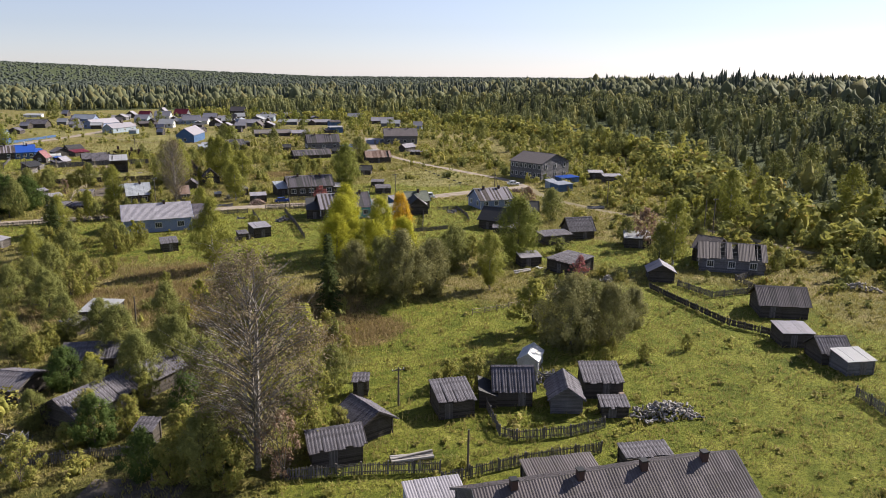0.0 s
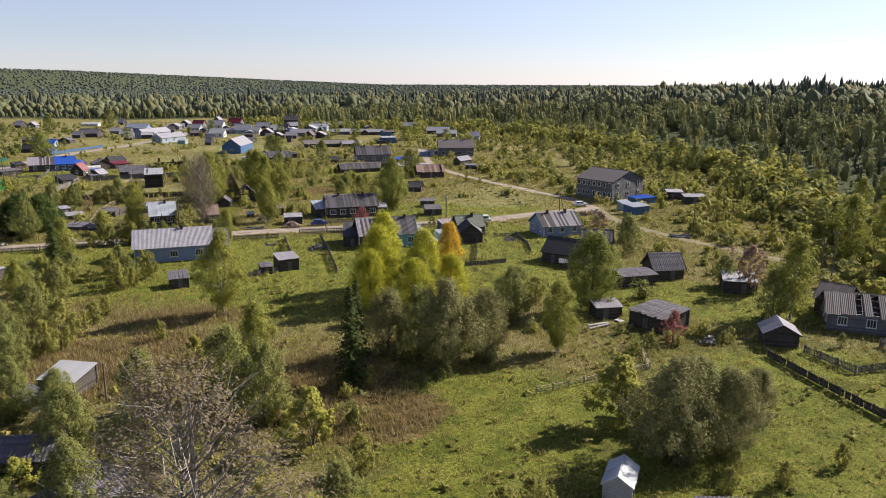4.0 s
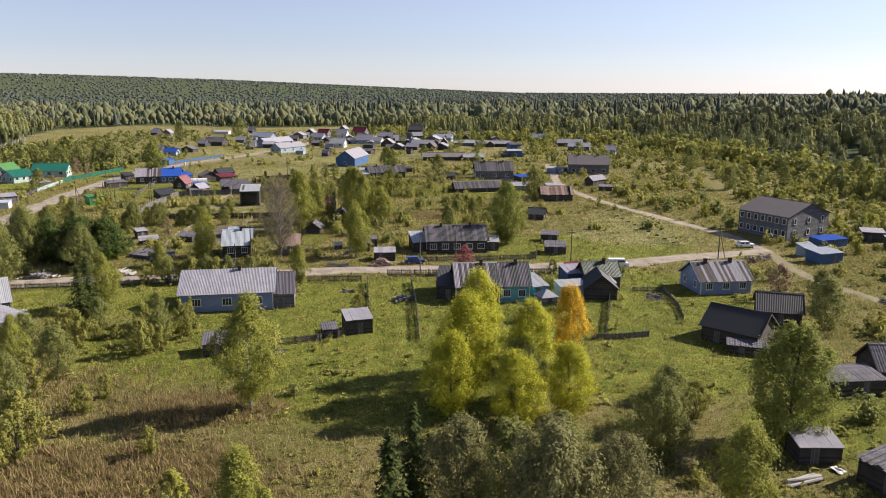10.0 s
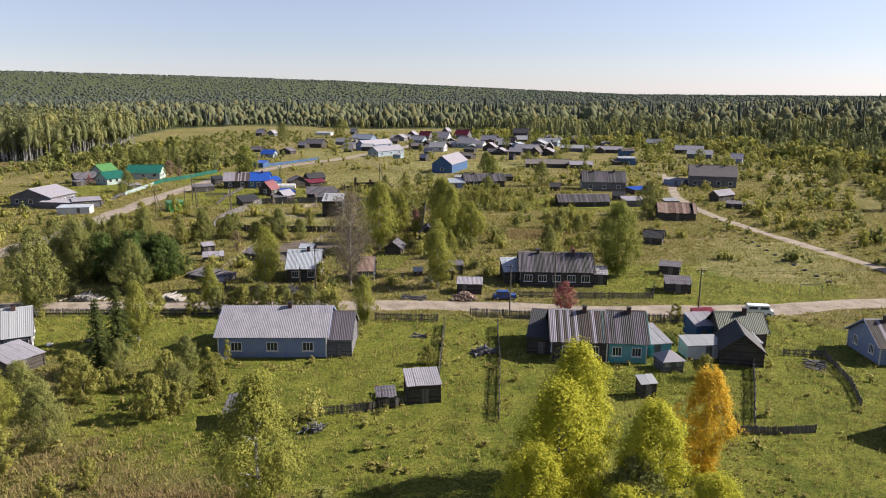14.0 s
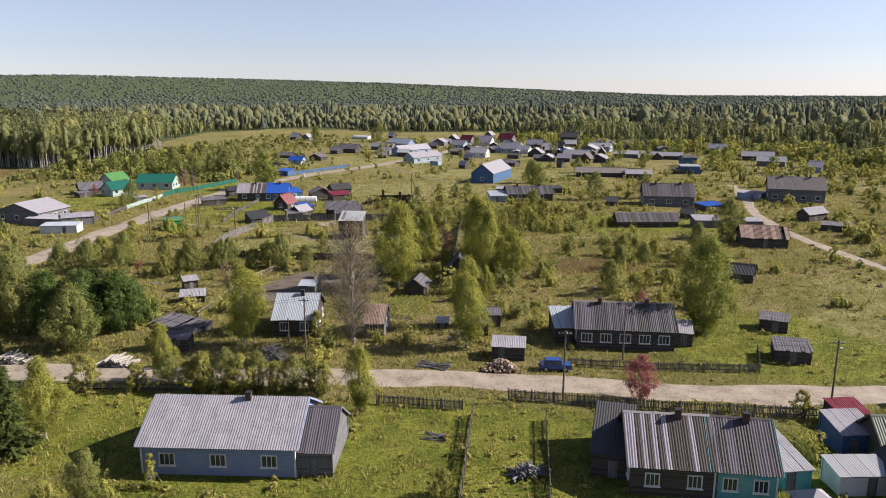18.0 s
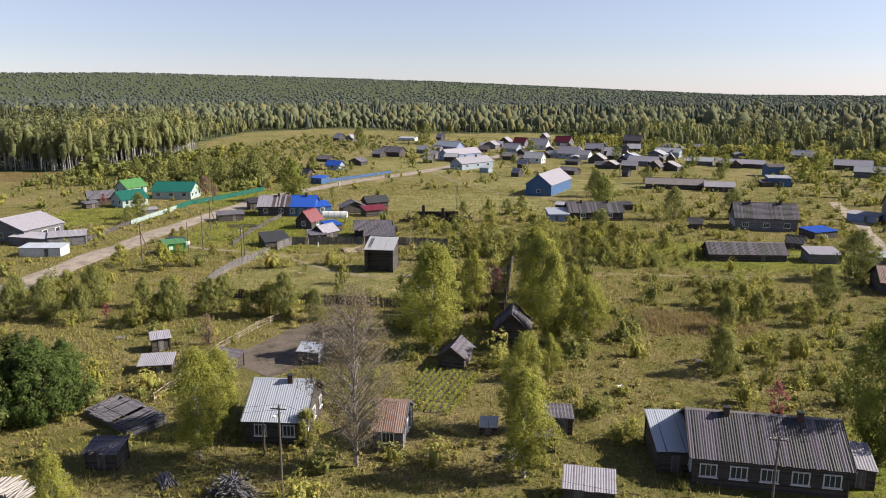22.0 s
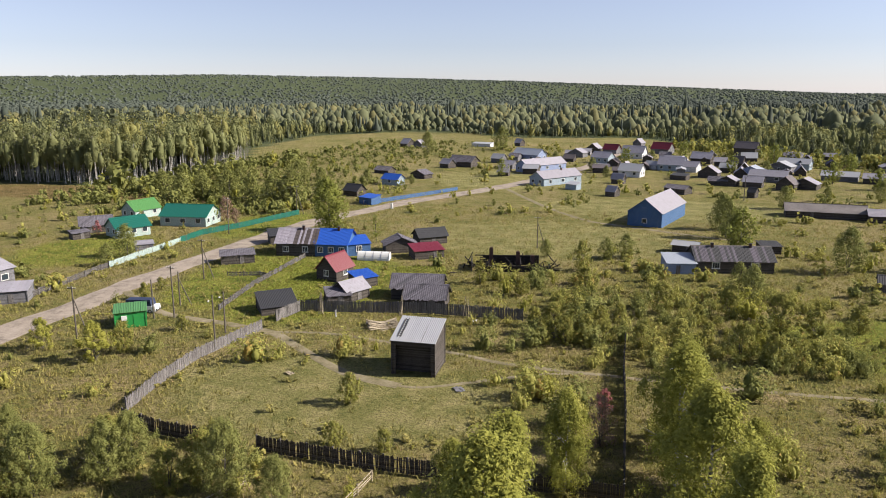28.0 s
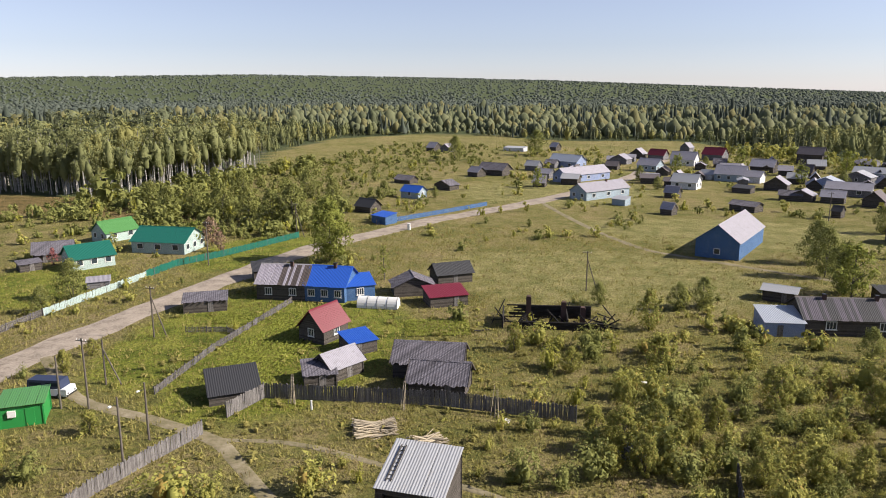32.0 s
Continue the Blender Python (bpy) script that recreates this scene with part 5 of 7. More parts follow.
house("house", "grey house with slate roof", 59.49, 523.17, -20.0, 13.87, 6.80, 2.60, 4.60, GREY_WOOD, SLATE, far=True, win=2)
house("house", "grey house with white roof", 145.55, 571.33, -24.0, 8.77, 5.95, 2.60, 5.00, GREY_WOOD, TIN, far=True)
house("house", "grey house in the village", 150.34, 566.52, -17.0, 7.20, 5.95, 2.40, 4.80, GREY_WOOD, SLATE, far=True)
house("house", "dark barn with grey roof", 153.95, 520.66, -18.0, 15.47, 6.80, 2.40, 4.60, DARK_WOOD, SLATE, far=True)
house("house", "grey house with pale roof", 151.33, 491.37, -22.0, 12.76, 6.80, 2.60, 4.60, GREY_WOOD, TIN, far=True)
house("house", "small blue-grey house in the village", 162.11, 464.94, -24.0, 5.37, 5.95, 2.60, 5.00, BLUEGREY_PAINT, SLATE, far=True)

house("hut", "small grey privy with a pale tin lid", 46.8, 167.9, 10, 1.7, 1.6, 1.9, 2.2, DARK_WOOD, TIN, mono=True)
house("hut", "dark plank privy behind the firewood", 21.2, 222.4, 4, 1.9, 1.8, 1.9, 2.2, DARK_WOOD, PLANK_ROOF, mono=True)
house("hut", "low dark woodshed by the street logs", -21.0, 211.8, 8, 3.0, 2.4, 1.9, 2.2, DARK_WOOD, PLANK_ROOF, mono=True)

# ---- trees and bushes ----
for x_, y_, h_ in ((-19.6, 197.0, 3.6), (-16.0, 198.0, 4.6), (-12.4, 198.9, 4.2), (-8.8, 198.6, 5.2), (-5.0, 198.9, 4.8), (-0.6, 199.2, 4.4), (3.4, 198.4, 4.0), (-20.6, 204.6, 2.2)):
    plant("willow" if h_ > 4.3 else "shrub", x_, y_, h_)
for x_, y_, h_ in ((-47, 512, 8), (-31, 566, 7), (2, 571, 9), (30, 611, 9), (14, 598, 6), (48, 551, 8), (62, 548, 6), (82, 520, 9), (94, 505, 8), (-12, 547, 6), (72, 598, 10), (97, 560, 9), (118, 545, 10),
                   (54, 450, 7), (118, 470, 9), (132, 500, 9), (140, 455, 8), (86, 470, 7), (-4, 520, 5), (70, 470, 5)):
    plant("round2" if h_ > 7.5 else "willow", x_, y_, h_)
for x_, y_, h_ in ((49.7, 276.6, 5.2), (52.5, 277.5, 4.6), (51.0, 252.5, 3.6), (54.5, 254.5, 3.2), (46.5, 279.0, 4.0), (60.5, 270.0, 4.4)):
    plant("shrub", x_, y_, h_)
plant("bare", 6.2, 63.8, 21.3)
plant("birch", 11.5, 109.0, 10.7)
plant("willow", 1.5, 62.5, 7.2)
plant("willow", -4.2, 84.9, 7.6)
plant("willow", -6.7, 96.7, 7.6)
plant("willow", -8.9, 83.5, 5.4)
plant("willow", 0.2, 90.2, 7.4)
plant("shrub", 11.2, 65.3, 6.0)
plant("willow", 16.8, 78.7, 5.6)
plant("shrub", 0.1, 69.5, 4.8)
plant("shrub", -5.2, 75.2, 4.4)
plant("shrub", -13.9, 68.3, 5.0)
plant("shrub", -1.6, 63.7, 4.5)
plant("shrub", 3.1, 60.9, 5.5)
plant("willow", -17.5, 119.7, 7.1)
plant("birch", -24.3, 154.3, 7.7)
plant("shrub", -13.6, 130.8, 6.8)
plant("shrub", 9.8, 79.7, 6.9)
plant("willowg", 49.6, 79.9, 10.3)
plant("willowg", 55.8, 79.9, 8.9)
plant("willowg", 62.9, 84.6, 6.1)
plant("yellowbush", 48.6, 88.6, 7.6)
plant("shrub", 56.5, 73.1, 2.6)
plant("shrub", 30.2, 75.6, 3.0)
plant("shrub", 33.2, 77.0, 2.6)
plant("shrub", 28.0, 73.8, 2.6)
plant("shrub", 51.0, 73.8, 2.4)
plant("shrub", 53.5, 76.0, 2.8)
plant("shrub", 32.4, 72.8, 4.3)
plant("shrub", 64.3, 74.4, 2.4)
plant("shrub", 43.8, 46.5, 1.7)
plant("willow", 41.6, 43.6, 3.8)
plant("willowg", 34.8, 108.3, 11.7)
plant("willowg", 40.6, 109.9, 9.5)
plant("willow", 53.7, 130.1, 6.8)
plant("birch", 51.3, 109.8, 10.0)
plant("round", 64.4, 125.2, 12.7)
plant("willowg", 56.9, 87.1, 7.1)
plant("yellowbush", 49.3, 88.8, 6.0)
plant("birch", 7.8, 139.5, 13.6)
plant("willow", 8.2, 103.3, 9.8)
plant("willow", 11.9, 99.4, 9.4)
plant("shrub", -15.2, 127.7, 5.0)
plant("willow", -19.7, 142.3, 6.6)
plant("spruced", -22.0, 171.3, 10.6)
plant("shrub", -0.8, 129.7, 3.0)
plant("redb", 68.3, 108.4, 4.7)
plant("round", 54.8, 226.4, 14.5)
plant("brownb", 93.4, 175.9, 6.2)
plant("willow", 97.1, 169.7, 6.6)
plant("willow", 94.3, 131.5, 5.6)
plant("brown2", 101.7, 139.3, 5.0)
plant("willow", 88.9, 113.0, 7.8)
plant("shrub", 132.8, 185.2, 5.5)
plant("shrub", 57.6, 132.1, 4.3)
plant("spruce", 24.9, 116.0, 11.1)
plant("willowg", 29.0, 115.4, 9.0)
plant("shrub", -9.9, 159.1, 5.2)
plant("shrub", -19.9, 162.8, 5.6)
plant("spruced", -24.1, 180.7, 9.8)
plant("shrub", -19.2, 145.9, 5.6)
plant("shrub", -9.8, 144.6, 3.0)
plant("yellowbush", 4.2, 118.8, 4.0)
plant("willow", 91.0, 159.1, 8.0)
plant("birch", 19.5, 216.3, 10.8)
plant("birch", 8.9, 193.6, 7.8)
plant("birch", -17.7, 200.1, 7.6)
plant("birch", -13.4, 220.5, 9.3)
plant("spruced", -52.3, 224.9, 7.2)
plant("spruced", -40.5, 215.7, 7.9)
plant("spruced", -36.8, 220.3, 7.6)
plant("spruced", -46.5, 220.2, 7.6)
plant("willow", -47.3, 199.8, 13.6)
plant("shrub", -11.9, 168.1, 4.7)
plant("shrub", -18.5, 166.1, 3.1)
plant("shrub", -22.9, 166.1, 5.2)
plant("yellowb", -6.7, 168.2, 5.1)
plant("shrub", -11.0, 140.5, 3.5)
plant("willow", 56.6, 136.9, 4.5)
plant("birch", -12.4, 214.1, 11.6)
plant("shrub", -11.3, 197.6, 5.1)
plant("shrub", -6.8, 197.9, 4.7)
plant("shrub", -2.4, 198.3, 3.9)
plant("birch", -22.8, 184.1, 8.9)
plant("shrub", -25.8, 196.3, 4.7)
plant("redbush", 41.1, 200.0, 5.6)
plant("birch", 4.3, 256.9, 12.6)
plant("birch", 7.8, 268.1, 10.3)
plant("birch", 21.1, 253.4, 13.9)
plant("birch", 25.7, 253.8, 10.5)
plant("bare", 3.2, 215.4, 18.6)
plant("willow", 78.6, 301.7, 9.7)
plant("willow", 70.0, 370.8, 9.0)
plant("willow", 32.8, 409.4, 9.3)
plant("willow", 47.7, 266.0, 5.0)
plant("willow", 53.5, 272.2, 4.5)
plant("shrub", -5.2, 166.3, 5.0)
plant("yellowb", -6.9, 175.8, 3.4)
plant("shrub", -8.7, 167.0, 2.3)
plant("yellowb", 0.5, 166.8, 2.8)
plant("shrub", -15.4, 166.4, 2.3)
plant("shrub", 19.9, 176.8, 2.8)
plant("shrub", 55.5, 173.3, 3.4)
plant("shrub", 58.5, 197.7, 3.0)
plant("redbush2", 47.0, 235.0, 4.0)
plant("birch", 4.7, 247.7, 15.6)
plant("birch", 19.2, 261.1, 14.8)
plant("birch", 18.8, 226.2, 10.9)
plant("birch", 21.2, 240.7, 6.2)
plant("spruced", -38.7, 222.1, 8.8)
plant("shrub", 56.1, 275.7, 4.5)
plant("shrub", 48.1, 244.4, 4.1)
plant("willow", 43.2, 246.5, 6.3)
plant("shrub", -3.0, 218.9, 4.0)
plant("willow", 66.4, 280.5, 7.3)
plant("willow", 53.0, 366.2, 9.3)
plant("willow", 32.5, 397.3, 9.9)
plant("shrub", 21.5, 222.7, 3.4)
plant("shrub", -28.2, 267.9, 2.9)
plant("redb", -49.4, 253.9, 2.6)
plant("brown2", -27.7, 245.4, 4.7)
plant("shrub", -42.6, 251.4, 4.3)
plant("shrub", -61.5, 261.4, 5.7)
plant("shrub", -60.9, 255.7, 5.4)
plant("shrub", -60.3, 268.1, 5.0)
plant("shrub", -38.1, 266.0, 2.9)
plant("shrub", -40.8, 254.3, 4.4)
plant("birch", 18.6, 279.9, 12.1)
plant("birch", 24.2, 272.7, 7.5)
plant("birch", -1.5, 263.6, 6.5)
plant("shrub", -18.8, 281.6, 3.9)
plant("shrub", -24.8, 261.0, 5.7)
plant("shrub", -37.3, 263.1, 4.6)
plant("shrub", -16.3, 271.4, 2.8)
plant("shrub", -10.8, 271.7, 2.5)
plant("shrub", -40.9, 257.5, 4.6)
plant("brown2", 10.2, 278.8, 5.6)
plant("willow", 33.5, 385.1, 9.9)
plant("shrub", 16.7, 328.2, 5.3)
plant("shrub", 27.3, 329.5, 4.3)
plant("shrub", 33.9, 322.6, 6.2)
plant("shrub", 38.3, 321.1, 4.8)
plant("shrub", 45.4, 325.8, 4.4)
plant("shrub", 3.2, 308.9, 4.3)
plant("shrub", 0.1, 308.0, 3.0)
plant("shrub", 1.4, 353.9, 6.5)
plant("round", -66.8, 381.1, 13.9)
plant("young", -49.4, 369.8, 6.8)
plant("shrub", -72.1, 318.6, 2.5)
plant("shrub", 0.6, 322.7, 3.5)
plant("round2", 34.2, 381.6, 10.1)
plant("willow", 5.6, 365.6, 4.9)
plant("willow", 9.6, 368.6, 5.4)
plant("willow", -7.4, 364.9, 4.0)
plant("shrub", 3.5, 336.1, 5.4)
plant("shrub", -16.3, 338.7, 4.2)
plant("shrub", -7.4, 332.7, 3.5)
plant("shrub", 0.8, 312.9, 5.0)
plant("shrub", 4.0, 316.5, 4.5)
plant("shrub", 7.4, 318.9, 3.3)
plant("shrub", 10.3, 321.3, 3.3)
plant("shrub", -2.4, 315.8, 3.3)
plant("shrub", 5.8, 310.9, 4.2)
plant("shrub", 8.9, 310.8, 3.5)
plant("shrub", 13.9, 310.3, 3.5)
plant("shrub", 18.9, 311.9, 4.0)
plant("shrub", 23.1, 314.3, 3.5)
plant("shrub", 22.3, 323.7, 3.2)
plant("willow", 30.7, 349.0, 4.8)
plant("willow", -97.1, 340.4, 7.3)
plant("willow", -95.4, 332.1, 4.9)
plant("redb", -121.5, 359.7, 3.7)
plant("shrub", -54.1, 299.2, 2.6)
plant("shrub", -70.9, 312.4, 3.1)
plant("round2", -103.3, 383.2, 6.8)
plant("brownb", -95.0, 381.5, 4.7)
plant("brownb", -101.0, 386.5, 7.0)
plant("willow", -134.5, 413.5, 9.8)
plant("willow", -130.5, 419.7, 10.0)
plant("willow", -119.6, 418.0, 10.6)
plant("willow", -110.0, 416.2, 10.4)
plant("willow", -101.6, 414.2, 10.1)
plant("willow", -153.3, 429.1, 8.9)
plant("willow", -95.7, 416.0, 11.7)
plant("willow", -118.1, 465.3, 9.8)
plant("willow", -109.6, 467.8, 6.9)
plant("willow", -139.9, 458.8, 9.8)
plant("willow", -92.7, 472.8, 5.9)
plant("willow", -75.9, 477.8, 3.9)
plant("willow", -74.5, 650.8, 14.2)
plant("willow", -109.0, 606.4, 13.1)
plant("willow", 38.6, 136.8, 8.3)
plant("willow", 39.1, 120.6, 6.7)
plant("willow", 32.8, 113.0, 9.8)
plant("willow", -24.8, 158.9, 6.4)
plant("willow", -19.1, 170.6, 5.1)
plant("willow", -11.1, 172.5, 5.2)
plant("willow", -17.3, 126.5, 4.9)
plant("willow", -16.2, 259.0, 5.2)
plant("birch", 12.2, 259.7, 5.0)
plant("willow", -35.2, 209.4, 9.7)
plant("willow", -49.0, 216.7, 12.2)
plant("willow", -52.2, 251.9, 6.0)
plant("willow", -64.0, 250.9, 6.0)
plant("willow", -70.2, 245.4, 7.0)
plant("willow", -52.6, 216.4, 8.5)
plant("willow", -68.4, 257.8, 5.2)
plant("willow", -58.8, 252.2, 7.0)
plant("willow", -55.4, 259.9, 7.3)
plant("willow", -47.3, 261.2, 5.2)
plant("birch", 91.6, 112.1, 13.4)
plant("birch", 129.6, 138.8, 14.0)
plant("birch", 144.5, 145.0, 11.1)
plant("birch", 165.0, 170.9, 12.0)
plant("willow", 192.1, 172.9, 14.4)
plant("willow", 192.0, 185.6, 11.3)
plant("birch", 157.6, 128.8, 15.4)
plant("birch", 151.3, 117.4, 11.8)
plant("willow", 130.8, 113.0, 6.2)
plant("willow", 107.7, 101.8, 4.4)
plant("willow", 198.1, 230.3, 10.0)
plant("willow", 188.9, 274.8, 11.2)
plant("willow", 210.4, 321.5, 10.0)
plant("willow", 192.6, 251.6, 10.5)
plant("brown2", 145.5, 133.1, 5.7)
plant("brownb", 95.1, 125.9, 8.6)
plant("willow", 127.3, 99.1, 6.8)
plant("willow", 89.7, 100.2, 2.1)
plant("birch", 194.7, 292.6, 10.1)
plant("willow", 175.6, 328.0, 6.8)
plant("willow", 179.7, 318.5, 7.7)
plant("willow", 166.7, 371.5, 10.3)
plant("willow", 154.8, 313.2, 8.5)
plant("willow", 195.0, 278.5, 9.6)
plant("willow", 194.2, 308.2, 8.5)
plant("willow", -9.6, 106.5, 5.8)
plant("willow", -0.8, 105.6, 7.5)
plant("willow", 3.1, 82.2, 6.9)
plant("willow", 4.9, 68.9, 6.7)
plant("shrub", -9.1, 77.9, 4.4)
plant("shrub", -3.6, 81.5, 4.0)
plant("shrub", 4.4, 92.5, 4.6)
plant("shrub", -10.8, 73.6, 3.0)
plant("shrub", -17.2, 100.6, 3.8)
plant("shrub", -21.4, 110.8, 4.1)
plant("shrub", -15.7, 104.2, 4.0)
plant("willow", -24.0, 128.1, 6.5)
plant("willow", -18.2, 152.1, 6.7)
plant("willow", -8.6, 163.4, 5.0)
plant("shrub", 14.0, 74.9, 5.4)
plant("shrub", 14.6, 66.5, 3.7)
plant("willow", 49.6, 123.0, 8.7)
plant("willow", 56.1, 84.5, 7.6)
plant("willow", -14.0, 108.1, 6.6)
plant("willow", -19.9, 104.7, 4.7)
plant("brown2", 8.1, 61.2, 6.7)
plant("yellowbush", -9.8, 90.7, 3.8)
plant("willow", -21.6, 133.7, 6.3)
plant("shrub", 20.1, 86.7, 3.9)
plant("yellowbush", 16.1, 92.4, 6.4)
plant("birch", 17.6, 272.8, 13.9)
plant("willow", -21.7, 259.8, 7.5)
plant("willow", -38.6, 255.1, 7.2)
plant("willow", -34.2, 259.4, 6.1)
plant("willow", -33.3, 261.8, 5.9)
plant("shrub", -27.3, 259.3, 4.5)
plant("redb", 10.0, 285.6, 3.4)
plant("brownb", 1.2, 276.0, 2.6)
plant("yellowbush", -57.6, 285.0, 5.6)
plant("yellowbush", -68.2, 286.7, 4.6)
plant("shrub", -56.2, 288.8, 4.6)
plant("shrub", 26.9, 308.4, 5.6)
plant("shrub", 31.0, 307.4, 4.7)
plant("shrub", 29.7, 313.8, 5.0)
plant("willow", 31.6, 337.4, 7.0)
plant("darkbush", -38.2, 216.3, 9.9)
plant("darkbush", -33.9, 218.6, 9.3)
plant("darkbush", -32.8, 221.5, 7.4)
plant("darkbush", -44.7, 217.8, 9.4)
plant("darkbush", -36.2, 211.9, 6.4)
plant("darkbush", -40.0, 231.1, 5.2)
plant("darkbush", -8.3, 73.8, 5.5)
plant("darkbush", -3.7, 65.5, 5.1)
plant("darkbush", -12.6, 89.6, 5.3)
plant("darkbush", 0.4, 78.5, 4.6)
plant("willow", -14.5, 80.0, 4.4)
plant("willow", -1.0, 94.5, 6.1)
plant("shrub", 1.8, 199.4, 3.7)
plant("yellowbush", -13.4, 197.9, 3.7)
plant("shrub", -7.8, 160.7, 3.7)
plant("spruce", 22.6, 107.0, 13.0)
plant("aspen", 35.3, 148.0, 13.6)
plant("aspen", 33.0, 141.0, 12.6)
plant("aspen", 40.1, 138.5, 12.2)
plant("aspen", 30.5, 135.0, 9.8)
plant("aspen", 36.6, 130.5, 9.2)
plant("gold", 47.6, 148.4, 11.2)
plant("aspen", 43.4, 133.5, 8.8)

# ---- woods, scrub and grass ----
def edge_distance(px, py):
    best = np.full(len(px), 1e9)
    for i in range(len(CLEARING)):
        (x1, y1), (x2, y2) = CLEARING[i], CLEARING[(i + 1) % len(CLEARING)]
        dx, dy = x2 - x1, y2 - y1
        t = np.clip(((px - x1) * dx + (py - y1) * dy) / (dx * dx + dy * dy), 0, 1)
        best = np.minimum(best, np.hypot(px - x1 - t * dx, py - y1 - t * dy))
    return best


def in_view(px, py, spread=0):
    """A wide fan over the land ahead of the flight."""
    return (py > -0.9 * px - 250 - spread) & (py > 0.62 * px - 60 - spread) & (py > -0.75 * px + 130 - spread - 260)


CROWN = {"leafy": (0.05, 0.40, 0.24, 0.62), "pole": (0.42, 0.68, 0.16, 0.6), "spruce": (0.02, 0.10, 0.17, 0.95), "bush": (-0.02, 0.40, 0.36, 0.45)}


def crown_lobe(kind, rings, segs, rng, high=1.0):
    """A lumpy closed crown, up to the height given: corners and faces."""
    lo, mid, spread, point = CROWN[kind]
    prof = oval(lo - 0.05, mid, point)
    knots = rng.random((9, 2))
    v, f = [], []
    for i in range(rings):
        t = lo + (1 - lo) * (i + 0.35) / rings
        for j in range(segs):
            w = 2 * math.pi * (j + 0.5 * (i % 2) + rng.normal(0, 0.10)) / segs
            dw = np.abs((w - knots[:, 0] * 2 * np.pi + np.pi) % (2 * np.pi) - np.pi)
            bulge = np.exp(-dw ** 2 / 0.5 - (t - knots[:, 1]) ** 2 / 0.02).max()
            r = spread * prof(t) * (0.62 + 0.55 * bulge + rng.normal(0, 0.10))
            if kind == "spruce":
                r *= 1.18 if i % 2 == 0 else 0.72
            v.append((r * math.cos(w), r * math.sin(w), max(0.0, (t + rng.normal(0, 0.35 / rings * 0.4)) * high)))
    v.append((rng.normal(0, 0.01), rng.normal(0, 0.01), high))
    top = len(v) - 1
    for j in range(segs):
        n = (j + 1) % segs
        for i in range(rings - 1):
            a, b = i * segs, (i + 1) * segs
            k = j if i % 2 == 0 else n
            f.append((a + j, a + n, b + k))
            f.append((a + n, b + n, b + j) if i % 2 == 0 else (a + j, b + n, b + j))
        f.append((top - segs + j, top - segs + n, top))
    return np.array(v), np.array(f)


def crown_form(kind, rings, segs, bits, rng, size=0.03):
    """A tree or bush one metre high: one to four lumpy lobes, with leaf sprays standing out of them."""
    vs, fs, k = [], [], 0
    lobes = 4 if kind == "bush" and bits > 100 else 2 if kind == "bush" and bits else 1
    for i in range(lobes):
        v, f = crown_lobe(kind, rings, segs, rng, 1.0 if i == 0 else rng.uniform(0.55, 0.9))
        if lobes > 1:
            w, d = 2 * math.pi * (i + rng.random() * 0.6) / lobes, rng.uniform(0.10, 0.26)
            v = v * np.array([0.72, 0.72, 1.0]) + np.array([d * math.cos(w), d * math.sin(w), 0])
        vs.append(v)
        fs.append(f + k)
        k += len(v)
    v, f = np.concatenate(vs), np.concatenate(fs)
    if bits:
        a, b, c = v[f[:, 0]], v[f[:, 1]], v[f[:, 2]]
        nr = np.cross(b - a, c - a)
        area = np.linalg.norm(nr, axis=1) + 1e-9
        nr /= area[:, None]
        clumps = max(8, bits // 11)
        pick = rng.choice(len(f), clumps, p=area / area.sum())
        q = rng.dirichlet((1, 1, 1), clumps)
        centre = (a[pick] * q[:, :1] + b[pick] * q[:, 1:2] + c[pick] * q[:, 2:]) * np.array([0.90, 0.90, 0.97])
        wide_ = CROWN[kind][2] * rng.uniform(0.22, 0.42, clumps)
        own = rng.integers(0, clumps, bits)
        d = rng.normal(size=(bits, 3))
        d /= np.linalg.norm(d, axis=1, keepdims=True) + 1e-9
        side = np.sum(d * nr[pick][own], axis=1)
        d = np.where((side < -0.3)[:, None], -d, d)
        p = centre[own] + d * (wide_[own] * rng.uniform(0.6, 1.15, bits))[:, None] * np.array([1, 1, 1.25])
        p[:, 2] = np.maximum(p[:, 2], 0.015)
        n = d * 0.8 + nr[pick][own] * 0.5 + rng.normal(size=(bits, 3)) * 0.30 + np.array([0, 0, 0.15])
        n /= np.linalg.norm(n, axis=1, keepdims=True) + 1e-9
        u = np.cross(n, np.cross(rng.normal(size=(bits, 3)) * 0.7 + np.array([0, 0, 1.0]), n))
        u /= np.linalg.norm(u, axis=1, keepdims=True) + 1e-9
        w = np.cross(n, u)
        z = size * rng.uniform(0.6, 1.35, bits)[:, None]
        tri = np.stack([p - u * z, p + u * z * 0.6 - w * z * 0.55, p + u * z * 0.6 + w * z * 0.55], 1).reshape(-1, 3)
        v = v * (np.array([0.45, 0.45, 0.62]) if kind == "bush" else np.array([0.62, 0.62, 0.84]))
        f = np.concatenate([f, len(v) + np.arange(bits * 3).reshape(-1, 3)])
        v = np.concatenate([v, tri])
    return v, f


